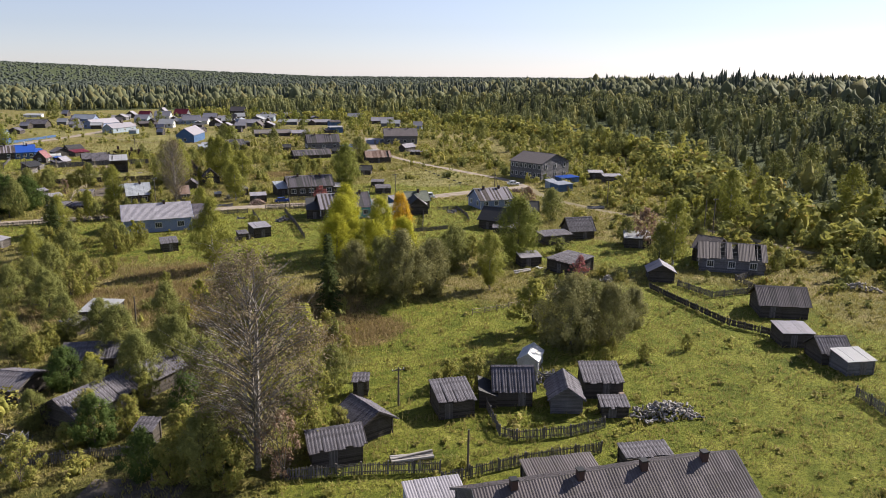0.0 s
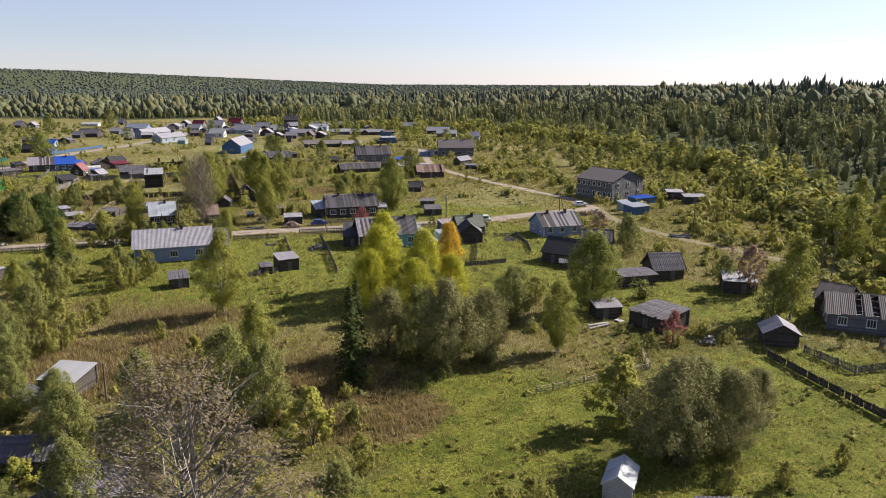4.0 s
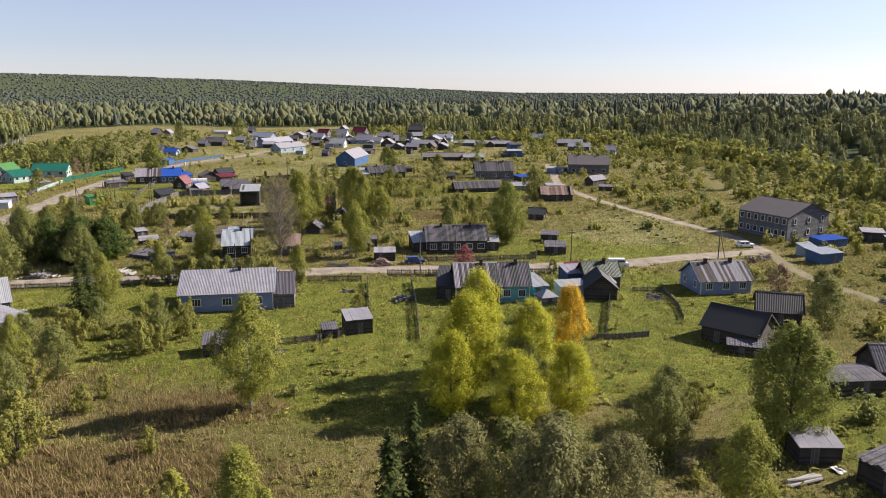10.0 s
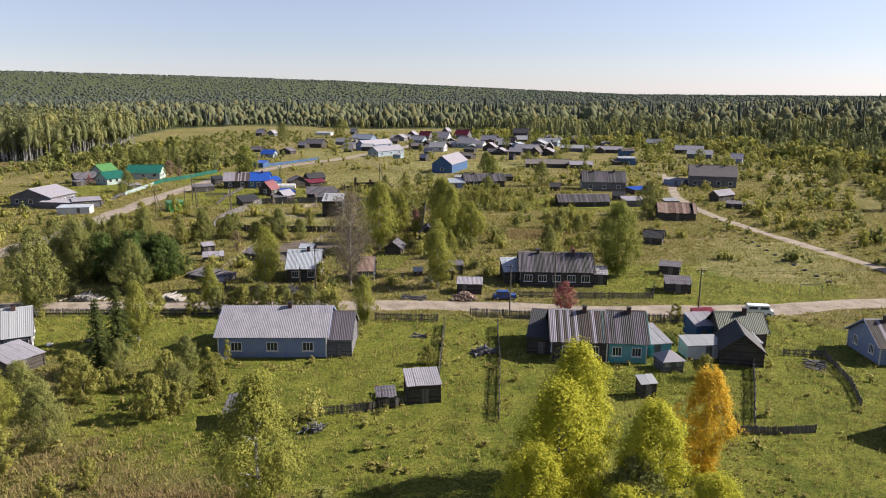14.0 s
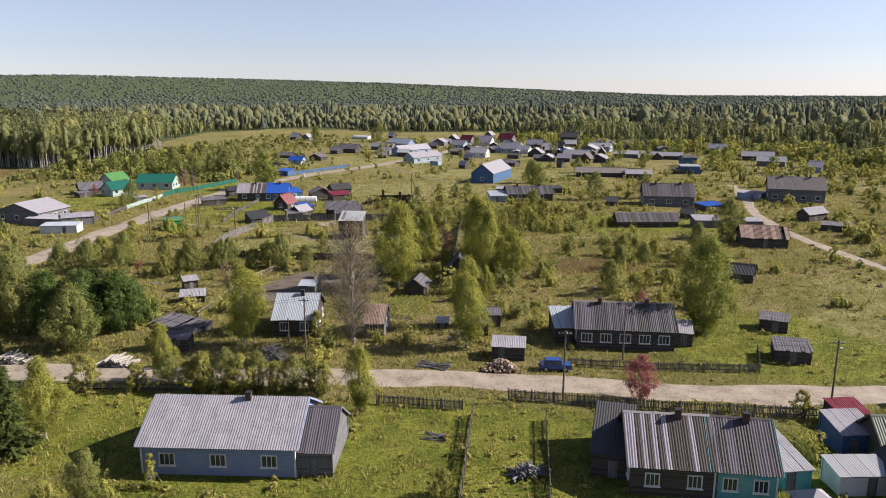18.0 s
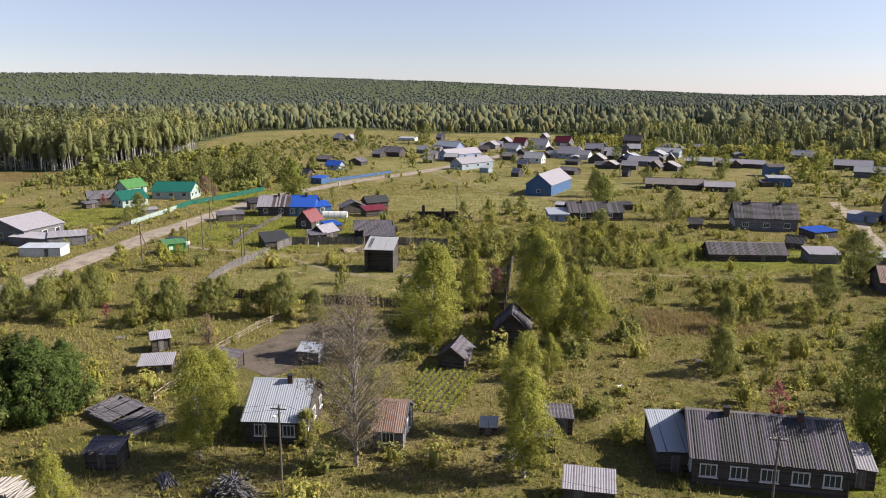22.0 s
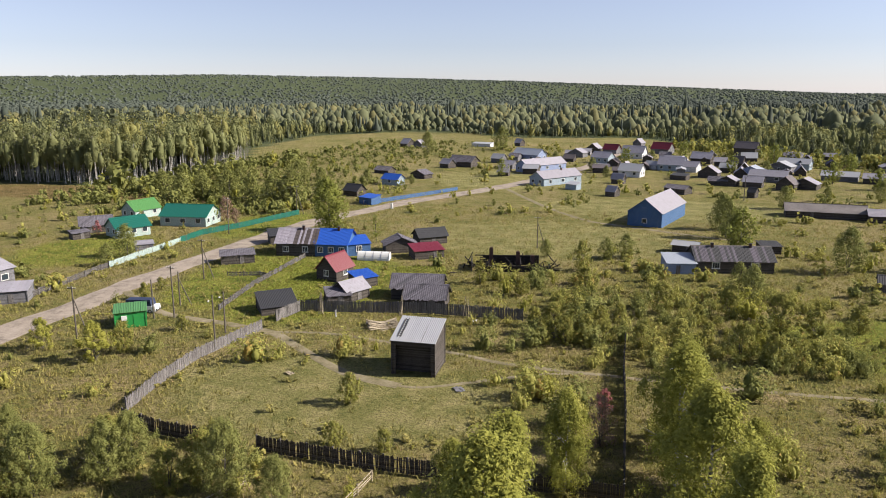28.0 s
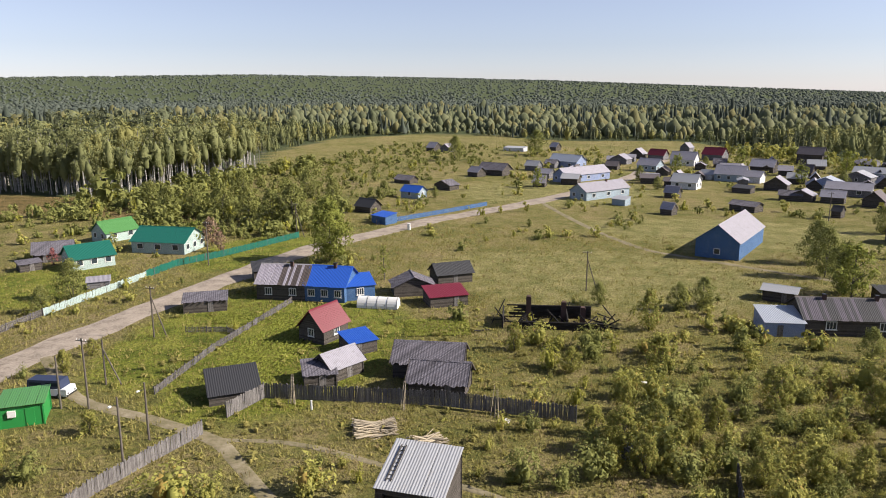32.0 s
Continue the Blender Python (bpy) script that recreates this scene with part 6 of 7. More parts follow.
def mass(name, label, category, mat, x, y, h, kind, detail, seed, wide=1.0):
    """One object of many trees or bushes, no two alike in turn, breadth and height. detail: rings, segments, sprays and their size."""
    rng = np.random.default_rng(seed)
    forms = [crown_form(kind, *detail[:3], rng, detail[3]) for _ in range(9)]
    pick = rng.integers(0, 9, len(x))
    turn = rng.random(len(x)) * 2 * np.pi
    b = h * wide * rng.uniform(0.8, 1.25, len(x))
    z = ground_z(x, y)
    verts, faces, base = [], [], 0
    for k in range(9):
        q = np.where(pick == k)[0]
        v, f = forms[k]
        c, s = np.cos(turn[q])[:, None], np.sin(turn[q])[:, None]
        vx = (v[None, :, 0] * c - v[None, :, 1] * s) * b[q][:, None] + x[q][:, None]
        vy = (v[None, :, 0] * s + v[None, :, 1] * c) * b[q][:, None] + y[q][:, None]
        vz = v[None, :, 2] * h[q][:, None] + z[q][:, None]
        verts.append(np.stack([vx, vy, vz], -1).reshape(-1, 3))
        faces.append((f[None] + base + (np.arange(len(q)) * len(v))[:, None, None]).reshape(-1, 3))
        base += len(q) * len(v)
    verts, faces = np.concatenate(verts).astype(np.float32), np.concatenate(faces).astype(np.int32)
    me = bpy.data.meshes.new(name)
    me.vertices.add(len(verts))
    me.vertices.foreach_set("co", verts.ravel())
    me.loops.add(faces.size)
    me.loops.foreach_set("vertex_index", faces.ravel())
    me.polygons.add(len(faces))
    me.polygons.foreach_set("loop_start", np.arange(0, faces.size, 3, dtype=np.int32))
    me.polygons.foreach_set("use_smooth", np.ones(len(faces), bool))
    me.materials.append(mat)
    me.update()
    return tagged(new(name, me), label, category, "", "stuff")


def trunks(name, label, mat, x, y, h, r, seed):
    """One object of many bare tapering stems."""
    rng = np.random.default_rng(seed)
    n = len(x)
    z = ground_z(x, y)
    w = np.arange(5) * 2 * np.pi / 5
    lean = rng.normal(0, 0.03, (n, 2)) * h[:, None]
    low = np.stack([x[:, None] + r[:, None] * np.cos(w), y[:, None] + r[:, None] * np.sin(w), np.repeat(z[:, None] - 0.2, 5, 1)], -1)
    top = np.stack([(x + lean[:, 0])[:, None] + 0.3 * r[:, None] * np.cos(w), (y + lean[:, 1])[:, None] + 0.3 * r[:, None] * np.sin(w), np.repeat((z + h)[:, None], 5, 1)], -1)
    nxt = np.roll(np.arange(5), -1)
    p = np.stack([low, low[:, nxt], top[:, nxt], top], 2)
    return tagged(new(name, flat_mesh(name, mat, p.reshape(-1, 3), 4)), label, "tree trunks", "", "stuff")


LEAF.update(leaf_set(
    ("wood_birch", ((0.086, 0.112, 0.034), (0.250, 0.262, 0.078), None, 0.14, 1.4, 0.08)),
    ("wood_yellow", ((0.115, 0.130, 0.034), (0.30, 0.292, 0.072), None, 0.14, 1.4, 0.08)),
    ("wood_spruce", ((0.038, 0.052, 0.024), (0.125, 0.140, 0.052), None, 0.14, 1.4, 0.08)),
    # the far tones are bluer: haze of distance put into the leaf colour
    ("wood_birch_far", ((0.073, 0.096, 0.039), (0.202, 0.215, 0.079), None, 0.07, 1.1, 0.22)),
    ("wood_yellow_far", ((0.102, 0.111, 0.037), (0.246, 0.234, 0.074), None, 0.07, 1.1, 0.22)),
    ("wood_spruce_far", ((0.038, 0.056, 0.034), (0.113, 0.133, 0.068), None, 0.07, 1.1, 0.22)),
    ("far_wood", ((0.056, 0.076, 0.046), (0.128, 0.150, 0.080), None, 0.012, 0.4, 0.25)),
    ("scrub", ((0.160, 0.185, 0.032), (0.42, 0.405, 0.080), (0.40, 0.30, 0.09), 0.05)),
    ("weeds", ((0.130, 0.140, 0.028), (0.385, 0.345, 0.085), None, 0.10)),
    ("dry_weeds", ((0.155, 0.130, 0.045), (0.34, 0.27, 0.095), None, 0.10)),
    ("crops", ((0.13, 0.18, 0.022), (0.34, 0.36, 0.055), None, 0.3))))

rng = np.random.default_rng(42)
wx, wy = rng.uniform(-620, 900, 60000), rng.uniform(0, 1250, 60000)
ok = ~inside(wx, wy, CLEARING) & in_view(wx, wy)
wx, wy = wx[ok], wy[ok]
wd = edge_distance(wx, wy)
patch = np.array([noise.noise((a * 0.011, b * 0.011, 3.0)) for a, b in zip(wx, wy)])
keep = rng.random(len(wx)) < np.where(wd < 60, 0.62, np.where(wd < 130, 0.52, 0.70)) * np.where(wy > 850, 0.8, 1.0)
wx, wy, wd, patch = wx[keep], wy[keep], wd[keep], patch[keep]
tall = blob(wx, wy, -290, 520, 130, 100, 0.3)
wh = (5.5 + 8.0 * smooth_step(0, 70, wd) + 9.5 * tall + rng.normal(0, 2.7, len(wx)) + 5 * patch) * np.where((wx > 130) & (wd < 40), 0.85, 1.0)
wh = np.clip(wh, 3.5, 27)
pick = rng.random(len(wx))
edge_stand = (tall > 0.25) & (wd < 26)
conif = ~edge_stand & (pick < 0.22 + 1.1 * patch + 0.25 * tall * (wd > 14) + 0.06 * (wx > 180))
yell = (~conif) & (pick > np.where(edge_stand, 0.45, 0.84))
near = (wd < 34) & (wy < 700)
belt = ~near & (wd < 130) & (wy < 800)
for sel, mat, kind, nm, lab in ((conif, "wood_spruce", "spruce", "spruce_wood", "dark spruces of the surrounding forest"), (yell, "wood_yellow", "leafy", "yellow_wood", "yellowing birches and aspens of the forest"),
                                (~conif & ~yell, "wood_birch", "leafy", "birch_wood", "green birches of the surrounding forest")):
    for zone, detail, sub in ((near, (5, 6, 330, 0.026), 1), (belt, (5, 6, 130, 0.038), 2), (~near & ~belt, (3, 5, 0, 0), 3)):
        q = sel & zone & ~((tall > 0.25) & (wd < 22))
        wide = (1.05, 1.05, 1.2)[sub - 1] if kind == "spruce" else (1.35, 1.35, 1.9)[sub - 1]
        # the outermost zone takes the tones with haze mixed into the colour
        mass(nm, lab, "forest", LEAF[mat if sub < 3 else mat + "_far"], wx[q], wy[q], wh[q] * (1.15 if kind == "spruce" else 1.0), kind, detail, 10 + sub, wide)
q = near & (rng.random(len(wx)) < np.where(tall > 0.3, 1.0, 0.35))
trunks("birch_trunks", "pale bare stems along the forest edge", PALE_BARK, wx[q & ~conif], wy[q & ~conif], wh[q & ~conif] * 0.8, 0.006 * wh[q & ~conif], 5)
trunks("spruce_trunks", "grey-brown stems along the forest edge", GREY_BARK, wx[q & conif], wy[q & conif], wh[q & conif] * 0.8, 0.009 * wh[q & conif], 6)
# the tall stand by the cleared strip shows its stems: its leaves sit high
sx_, sy_ = rng.uniform(-330, -182, 1500), rng.uniform(436, 545, 1500)
ok = ~inside(sx_, sy_, CLEARING)
sx_, sy_ = sx_[ok], sy_[ok]
ok = edge_distance(sx_, sy_) < 26
sx_, sy_ = sx_[ok][:430], sy_[ok][:430]
sh_ = np.clip(rng.normal(20, 4.0, len(sx_)), 9, 27)
turning = (sx_ > -205) & (rng.random(len(sx_)) < 0.28)
for sel, mat, lab in ((turning, "wood_yellow", "tall thin yellowing birches with leaves high up"), (~turning, "wood_birch", "tall thin birches with leaves high up")):
    mass("tall_wood", lab, "forest", LEAF[mat], sx_[sel], sy_[sel], sh_[sel], "pole", (4, 5, 230, 0.020), 77, 1.1)
trunks("tall_trunks", "tall pale stems along the cleared strip", BIRCH_BARK, sx_, sy_, sh_ * 0.85, 0.0105 * sh_, 78)
# far woods to the hills
ang = np.radians(rng.uniform(-62, 62, 32000))
rad = 1050 + 3700 * rng.random(32000) ** 1.5
fx, fy = -rad * np.sin(ang) + 10, rad * np.cos(ang)
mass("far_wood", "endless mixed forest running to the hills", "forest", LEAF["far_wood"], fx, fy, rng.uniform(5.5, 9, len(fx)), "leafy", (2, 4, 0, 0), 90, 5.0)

# scrub
FOOT = np.array(FOOTPRINTS)
TRACK = np.array(TRACKS)


def free_of(px, py, gap=1.0, road=3.0):
    ok = np.ones(len(px), bool)
    for fx0, fy0, fr in FOOT:
        ok &= np.hypot(px - fx0, py - fy0) > fr + gap
    for tx, ty, tw in TRACK[::2]:
        ok &= np.hypot(px - tx, py - ty) > tw + road
    return ok


bx, by = rng.uniform(-180, 225, 24000), rng.uniform(20, 700, 24000)
den = np.array([noise.noise((a * 0.06, b * 0.06, 8.0)) for a, b in zip(bx, by)])
lush, low = lushness(bx, by), mown(bx, by)
core = blob(bx, by, 15, 288, 70, 62, 0.35)
want = 0.12 - 0.30 * ((by > 480) & (np.abs(bx - 20) < 130)) + 0.12 * core + 0.5 * blob(bx, by, 28, 322, 46, 26, 0.3) + 0.9 * ((bx < -88) & (by > 395) & (by < 440)) + 0.3 * ((bx < -88) & (by > 440)) + 2.4 * np.clip(den - 0.06, 0, 1) + 0.14 * (bx > 95) + 0.12 * ((by > 213) & (by < 345)) + 0.25 * ((by < 110) & (bx < 22)) - 0.9 * lush - 0.9 * low * (by < 470) + 0.9 * (edge_distance(bx, by) < 30) + 0.4 * (edge_distance(bx, by) < 60)
ok = (rng.random(len(bx)) < want) & inside(bx, by, CLEARING) & in_view(bx, by)
bx, by = bx[ok], by[ok]
ok = free_of(bx, by, 1.6, 1.2) & (np.hypot(bx + 64, by - 298) > 8) & ~((np.abs(bx + 42) < 5) & (by > 274) & (by < 304)) & ~((bx > -56) & (bx < -14) & (by > 302) & (by < 345)) & ~((np.abs(by - 268) < 3) & (bx > -36) & (bx < 14)) & ~((np.abs(bx - 7.4) < 6) & (np.abs(by - 235) < 9)) & ~((np.abs(bx - 12) < 3) & (by > 266) & (by < 312))
bx, by = bx[ok][:6200], by[ok][:6200]
bh = np.clip(rng.lognormal(0.52, 0.50, len(bx)), 0.5, 3.8) * np.where(bx > 110, 1.5, 1.0) * (1 + 0.35 * blob(bx, by, 15, 288, 70, 62, 0.35)) * (1 + 0.9 * (edge_distance(bx, by) < 26)) * np.where((bx < -88) & (by > 395) & (by < 440), 1.8, 1.0)
close_by = (np.abs(bx - 3) < 78) & (by < 345)
sort = rng.random(len(bx))
sort = np.where((bx < -88) & (by > 380), 0.70 + 0.3 * sort, sort)
for zone, detail in ((close_by, (3, 5, 460, 0.040)), (~close_by & (by < 420), (3, 5, 150, 0.085)), (~close_by & (by >= 420), (3, 5, 70, 0.12))):
    for lo_, hi_, mat, lab, high, wide in ((0.0, 0.62, "scrub", "countless willow and birch scrub bushes", 1.0, 1.3), (0.62, 0.74, "yellowbush", "yellow-green saplings among the grass", 1.1, 0.9),
                                           (0.74, 1.0, "willow", "dull green bushes in the rough", 1.05, 1.3)):
        q = zone & (sort >= lo_) & (sort < hi_)
        mass("scrub", lab, "scrub", LEAF[mat], bx[q], by[q], bh[q] * high, "bush", detail, 21 + int(lo_ * 10), wide)


# the thicket behind the boundary fence
thick = np.random.default_rng(77)
wx, wy = thick.uniform(0, 52, 420), thick.uniform(303, 350, 420)
ok = (thick.random(420) < 0.95 * blob(wx, wy, 24, 314, 25, 11, 0.4) + 0.35 * blob(wx, wy, 14, 331, 14, 8, 0.5) + 0.25 * blob(wx, wy, 36, 340, 14, 10, 0.5)) & free_of(wx, wy, 1.2, 1.5)
wx, wy = wx[ok], wy[ok]
wh = np.clip(thick.lognormal(0.72, 0.35, len(wx)), 1.0, 3.8)
half = len(wx) * 3 // 5
mass("scrub", "dense green willow thicket behind a fence", "scrub", LEAF["willow"], wx[:half], wy[:half], wh[:half], "bush", (3, 5, 460, 0.040), 78, 1.2)
mass("scrub", "young birch and alder scrub behind a fence", "scrub", LEAF["scrub"], wx[half:], wy[half:], wh[half:], "bush", (3, 5, 460, 0.040), 79, 1.1)


def tussocks(name, label, mat, count, seed, chance, low_h, high_h, blades, slim, road=0.2):
    """One object of upright blades in tufts."""
    r = np.random.default_rng(seed)
    px, py = r.uniform(-130, 150, count), 30 + 400 * r.random(count) ** 1.15
    ok = (r.random(count) < chance(px, py)) & in_view(px, py)
    px, py = px[ok], py[ok]
    ok = free_of(px, py, 0.0, road)
    px, py = px[ok], py[ok]
    n = len(px)
    verts = []
    for k in range(blades):
        w = r.random(n) * 2 * np.pi
        hh = r.uniform(low_h, high_h, n)
        ww = slim * r.uniform(0.6, 1.3, n)
        ox, oy = px + r.normal(0, 0.28, n), py + r.normal(0, 0.28, n)
        z = ground_z(ox, oy) - 0.03
        lx, ly = r.normal(0, 0.35, n) * hh, r.normal(0, 0.35, n) * hh
        c, s = np.cos(w) * ww, np.sin(w) * ww
        verts.append(np.stack([np.stack([ox - c, oy - s, z], -1), np.stack([ox + c, oy + s, z], -1), np.stack([ox + lx, oy + ly, z + hh], -1)], 1).reshape(-1, 3))
    return tagged(new(name, flat_mesh(name, mat, np.concatenate(verts), 3)), label, "grass", "", "stuff")


tussocks("tall_grass", "rank green and straw-coloured grass tufts", LEAF["weeds"], 170000, 31,
         lambda a, b: np.clip(0.70 - 0.30 * lushness(a, b) - 0.45 * mown(a, b), 0.10, 1) * (1 - 0.6 * smooth_step(300, 420, b)), 0.22, 0.65, 5, 0.085)
tussocks("dry_weeds", "tall dead weeds gone reddish brown", LEAF["dry_weeds"], 420000, 32,
         lambda a, b: np.clip(0.01 + 0.95 * rankness(a, b) - 0.3 * lushness(a, b), 0, 1), 0.4, 1.0, 6, 0.06)

mx, my = rng.uniform(-105, 135, 26000), 35 + 330 * rng.random(26000)
clot = np.array([noise.noise((a * 0.09, b * 0.09, 4.0)) for a, b in zip(mx, my)])
ok = (rng.random(len(mx)) < 0.42 + 0.9 * clot - 0.12 * lushness(mx, my) - 0.35 * mown(mx, my) - 0.4 * rankness(mx, my)) & in_view(mx, my)
mx, my = mx[ok], my[ok]
ok = free_of(mx, my, 0.3, 0.6)
mx, my = mx[ok][:9000], my[ok][:9000]
mh = np.clip(rng.lognormal(-0.75, 0.45, len(mx)), 0.2, 1.1)
for lo_, hi_, mat in ((0, 0.7, "weeds"), (0.7, 1.0, "scrub")):
    q = slice(int(lo_ * len(mx)), int(hi_ * len(mx)))
    mass("weed_mounds", "low leafy mounds of nettles and weeds", "weeds", LEAF[mat], mx[q], my[q], mh[q], "bush", (2, 5, 22, 0.16), 61 + int(lo_ * 10), 2.1)

# ---- fences ----
def fence(label, h, style, *pts):
    """A fence along a line: posts and rails are parts of their own, the many thin pales are joined."""
    rng = random.Random(int(pts[0][0] * 37 + pts[0][1]))
    e = new("fence")
    e.location = (*pts[0], float(ground_z(*pts[0])))
    tagged(e, label, "fence", "", "")
    o = Vector(e.location)
    post = Shape().box(0, 0, -0.1, 0.13, 0.13, h + 0.22).mesh("post", FENCE_WOOD if style != "pole" else PALE_WOOD)
    paling = Shape()
    mat = {"board": FENCE_WOOD, "dark": DARK_WOOD, "pole": PALE_WOOD, "picket": FENCE_WOOD, "mint": MINT_PAINT, "green": TEAL_TIN, "blue": BLUE_PAINT}[style]
    rail = DARK_WOOD if style in ("dark", "board", "picket") else PALE_WOOD if style == "pole" else mat
    for (x1, y1), (x2, y2) in zip(pts, pts[1:]):
        d = Vector((x2 - x1, y2 - y1, 0))
        n = max(1, round(d.length / 2.6))
        for i in range(n + 1):
            p = Vector((x1, y1, 0)) + d * i / n - Vector((o.x, o.y, 0))
            q = part("post", post, e)
            q.location = (p.x, p.y, 0)
            q.rotation_euler = (rng.gauss(0, 0.03), rng.gauss(0, 0.03), math.atan2(d.y, d.x))
            if i == n:
                break
            b = p + d / n
            levels = (0.3, 0.6, 0.92) if style == "pole" else (0.25, 0.8)
            for k, f in enumerate(levels):
                s = Shape()
                if style == "pole":
                    s.tube((p.x, p.y, h * f + rng.gauss(0, 0.06)), (b.x, b.y, h * f + rng.gauss(0, 0.06)), 0.055, 0.04, 5)
                else:
                    s.beam((p.x, p.y, h * f), (b.x, b.y, h * f), 0.05, 0.09)
                s.obj("rail", rail, e)
            if style != "pole":
                w = 0.15 if style in ("board", "dark") else 0.30 if style in ("mint", "green", "blue") else 0.085
                step = w * (1.03 if style != "picket" else 1.7)
                m = max(1, int(d.length / n / step))
                u = d.normalized()
                side = Vector((-u.y, u.x, 0)) * -0.05
                for j in range(m):
                    if style in ("picket", "dark") and rng.random() < 0.06:
                        continue
                    c = p + (b - p) * (j + 0.5) / m + side
                    M = Matrix.Translation((c.x, c.y, 0)) @ Matrix.Rotation(math.atan2(d.y, d.x), 4, "Z") @ Matrix.Rotation(rng.gauss(0, 0.025), 4, "Y")
                    paling.box(0, 0, 0.03, w, 0.025, h * rng.uniform(0.92, 1.05), M)
    if paling.v:
        tagged(paling.obj("paling", mat, e), "", "", "", "stuff")
    return e


fence("tall grey board fence round the yard", 1.9, "board", (-42.3, 307.2), (-41.2, 313.2), (-30, 315.6), (-20.1, 317.6), (-4.6, 318.1))
fence("leaning grey board fence beside the path", 1.7, "board", (-42.6, 272.5), (-44.0, 279.7), (-44.6, 289.1), (-43.6, 296), (-42.4, 302.8))
fence("dark old board fence among bushes", 1.7, "dark", (-41, 270), (-35.2, 268.7), (-28.5, 268.2))
fence("dark old board fence in the shade", 1.7, "dark", (-23.5, 268.4), (-12, 268), (2.7, 268.3), (13, 268.6))
fence("dark board fence across the field", 1.9, "dark", (13, 269), (12.6, 284), (11.8, 300), (11.6, 310))
fence("mint and white painted garden fence", 1.3, "mint", (-94, 331), (-94.8, 348.2), (-95.2, 357))
fence("green metal garden fence", 1.5, "green", (-95.2, 357), (-95.7, 367), (-91.7, 378), (-86.2, 402))
fence("bright blue metal roadside fence", 1.4, "blue", (-74.5, 424), (-68, 436), (-61.5, 449), (-54, 465))
fence("pale peeled pole fence", 1.1, "pole", (-24.5, 226), (-25.1, 243.5), (-23.7, 253.4), (-21, 262))
fence("pale peeled pole fence", 1.0, "pole", (-12, 250), (-11, 258), (-10, 266))
fence("grey picket fence by the street", 1.2, "picket", (10.3, 196.0), (20.4, 195.4))
fence("grey picket fence by the street", 1.3, "picket", (25.6, 199.0), (33.6, 198.2), (45, 197.2), (61.4, 197))
fence("old picket fence between gardens", 1.2, "picket", (21.6, 194), (21.6, 184), (21.6, 172.5))
fence("old dark fence between gardens", 1.2, "picket", (29.8, 193.5), (29.6, 177.7), (28.8, 160))
fence("grey picket fence in front of the house", 1.1, "picket", (33.5, 210.5), (45, 210), (58, 210.5), (60, 218))
fence("old picket fence round the yard", 1.2, "picket", (31.7, 68), (30.3, 61.6), (31.5, 60.1), (37.1, 59.0), (41.4, 59.3))
fence("long grey picket fence behind the house", 1.2, "picket", (8.3, 60.9), (15.1, 59.4), (22, 57.2))
fence("long grey picket fence behind the house", 1.2, "picket", (21.4, 55.2), (30.2, 55.7), (38.1, 55.0))
fence("grey picket fence of a garden plot", 1.2, "picket", (-16.3, 72.3), (-3.3, 70.1), (-3.0, 64))
fence("grey fence round a mown garden lot", 1.1, "picket", (83.2, 100.0), (84.0, 92.2), (93.7, 91.8), (97, 86))
fence("grey garden fence by the ruined house", 1.1, "picket", (93.7, 91.8), (95.2, 99.0), (105, 102))
fence("weathered grey board fence on grass", 0.9, "board", (54.1, 158.4), (58.4, 158.2), (62.9, 158.8))
fence("old dark fence between gardens", 1.2, "picket", (65.0, 182.5), (61.0, 171.0), (56.9, 160))
fence("low grey rail fence beside the barns", 0.9, "picket", (69.5, 183.0), (74.9, 182.5), (73.6, 172.6), (71.5, 166))
fence("low dark fence along the pasture", 1.0, "dark", (77.5, 100.2), (77.0, 90), (76.8, 80.2), (79.8, 74))
fence("grey picket fence by the huts", 1.3, "picket", (73.4, 55.8), (72.1, 51), (69, 44))
fence("rail fence by the willows", 0.9, "pole", (43, 98), (52, 99.5), (60, 101), (62, 106))
fence("long garden fence of thin rails", 1.0, "picket", (-54.5, 310), (-57, 325), (-58.5, 350))
fence("low fence of thin rails", 0.9, "picket", (-66, 331), (-60, 333), (-57.5, 332))
fence("old fence beside the street house", 1.1, "picket", (8, 160.5), (14, 162), (19, 164.5))
fence("grey roadside plank fence", 1.2, "picket", (-94.2, 331), (-92.6, 318), (-91.2, 305))
fence("grey fence behind the street", 1.1, "picket", (-13, 197.3), (-30, 196.2), (-46, 195.6))

# ---- poles and wires ----
def pole(x, y, h, brace=False, arm=True, lamp=False):
    e = new("utility_pole")
    e.location = (x, y, float(ground_z(x, y)))
    tagged(e, "weathered wooden utility pole in the grass", "utility pole", "utility poles")
    Shape().tube((0, 0, -0.2), (0.05, 0, h), 0.13, 0.09, 8).obj("pole", POLE_WOOD, e)
    if arm:
        a = Shape().beam((-0.75, 0, h - 0.35), (0.75, 0, h - 0.35), 0.09).obj("crossarm", POLE_WOOD, e)
        for k in (-0.65, -0.25, 0.25, 0.65):
            Shape().tube((k, 0, h - 0.32), (k, 0, h - 0.15), 0.035, 0.045, 6).obj("insulator", CHALK, a)
    if brace:
        Shape().tube((1.9, 0.6, -0.1), (0.05, 0, h * 0.8), 0.10, 0.08, 7).obj("brace", POLE_WOOD, e)
    if lamp:
        Shape().beam((0, 0, h - 0.8), (0, -0.9, h - 0.6), 0.04).obj("lamp_arm", IRON, e)
        Shape().box(0, -0.95, h - 0.68, 0.2, 0.34, 0.12).obj("lamp", CHALK, e, "pale street lamp head")
    return Vector((x, y, h - 0.15))


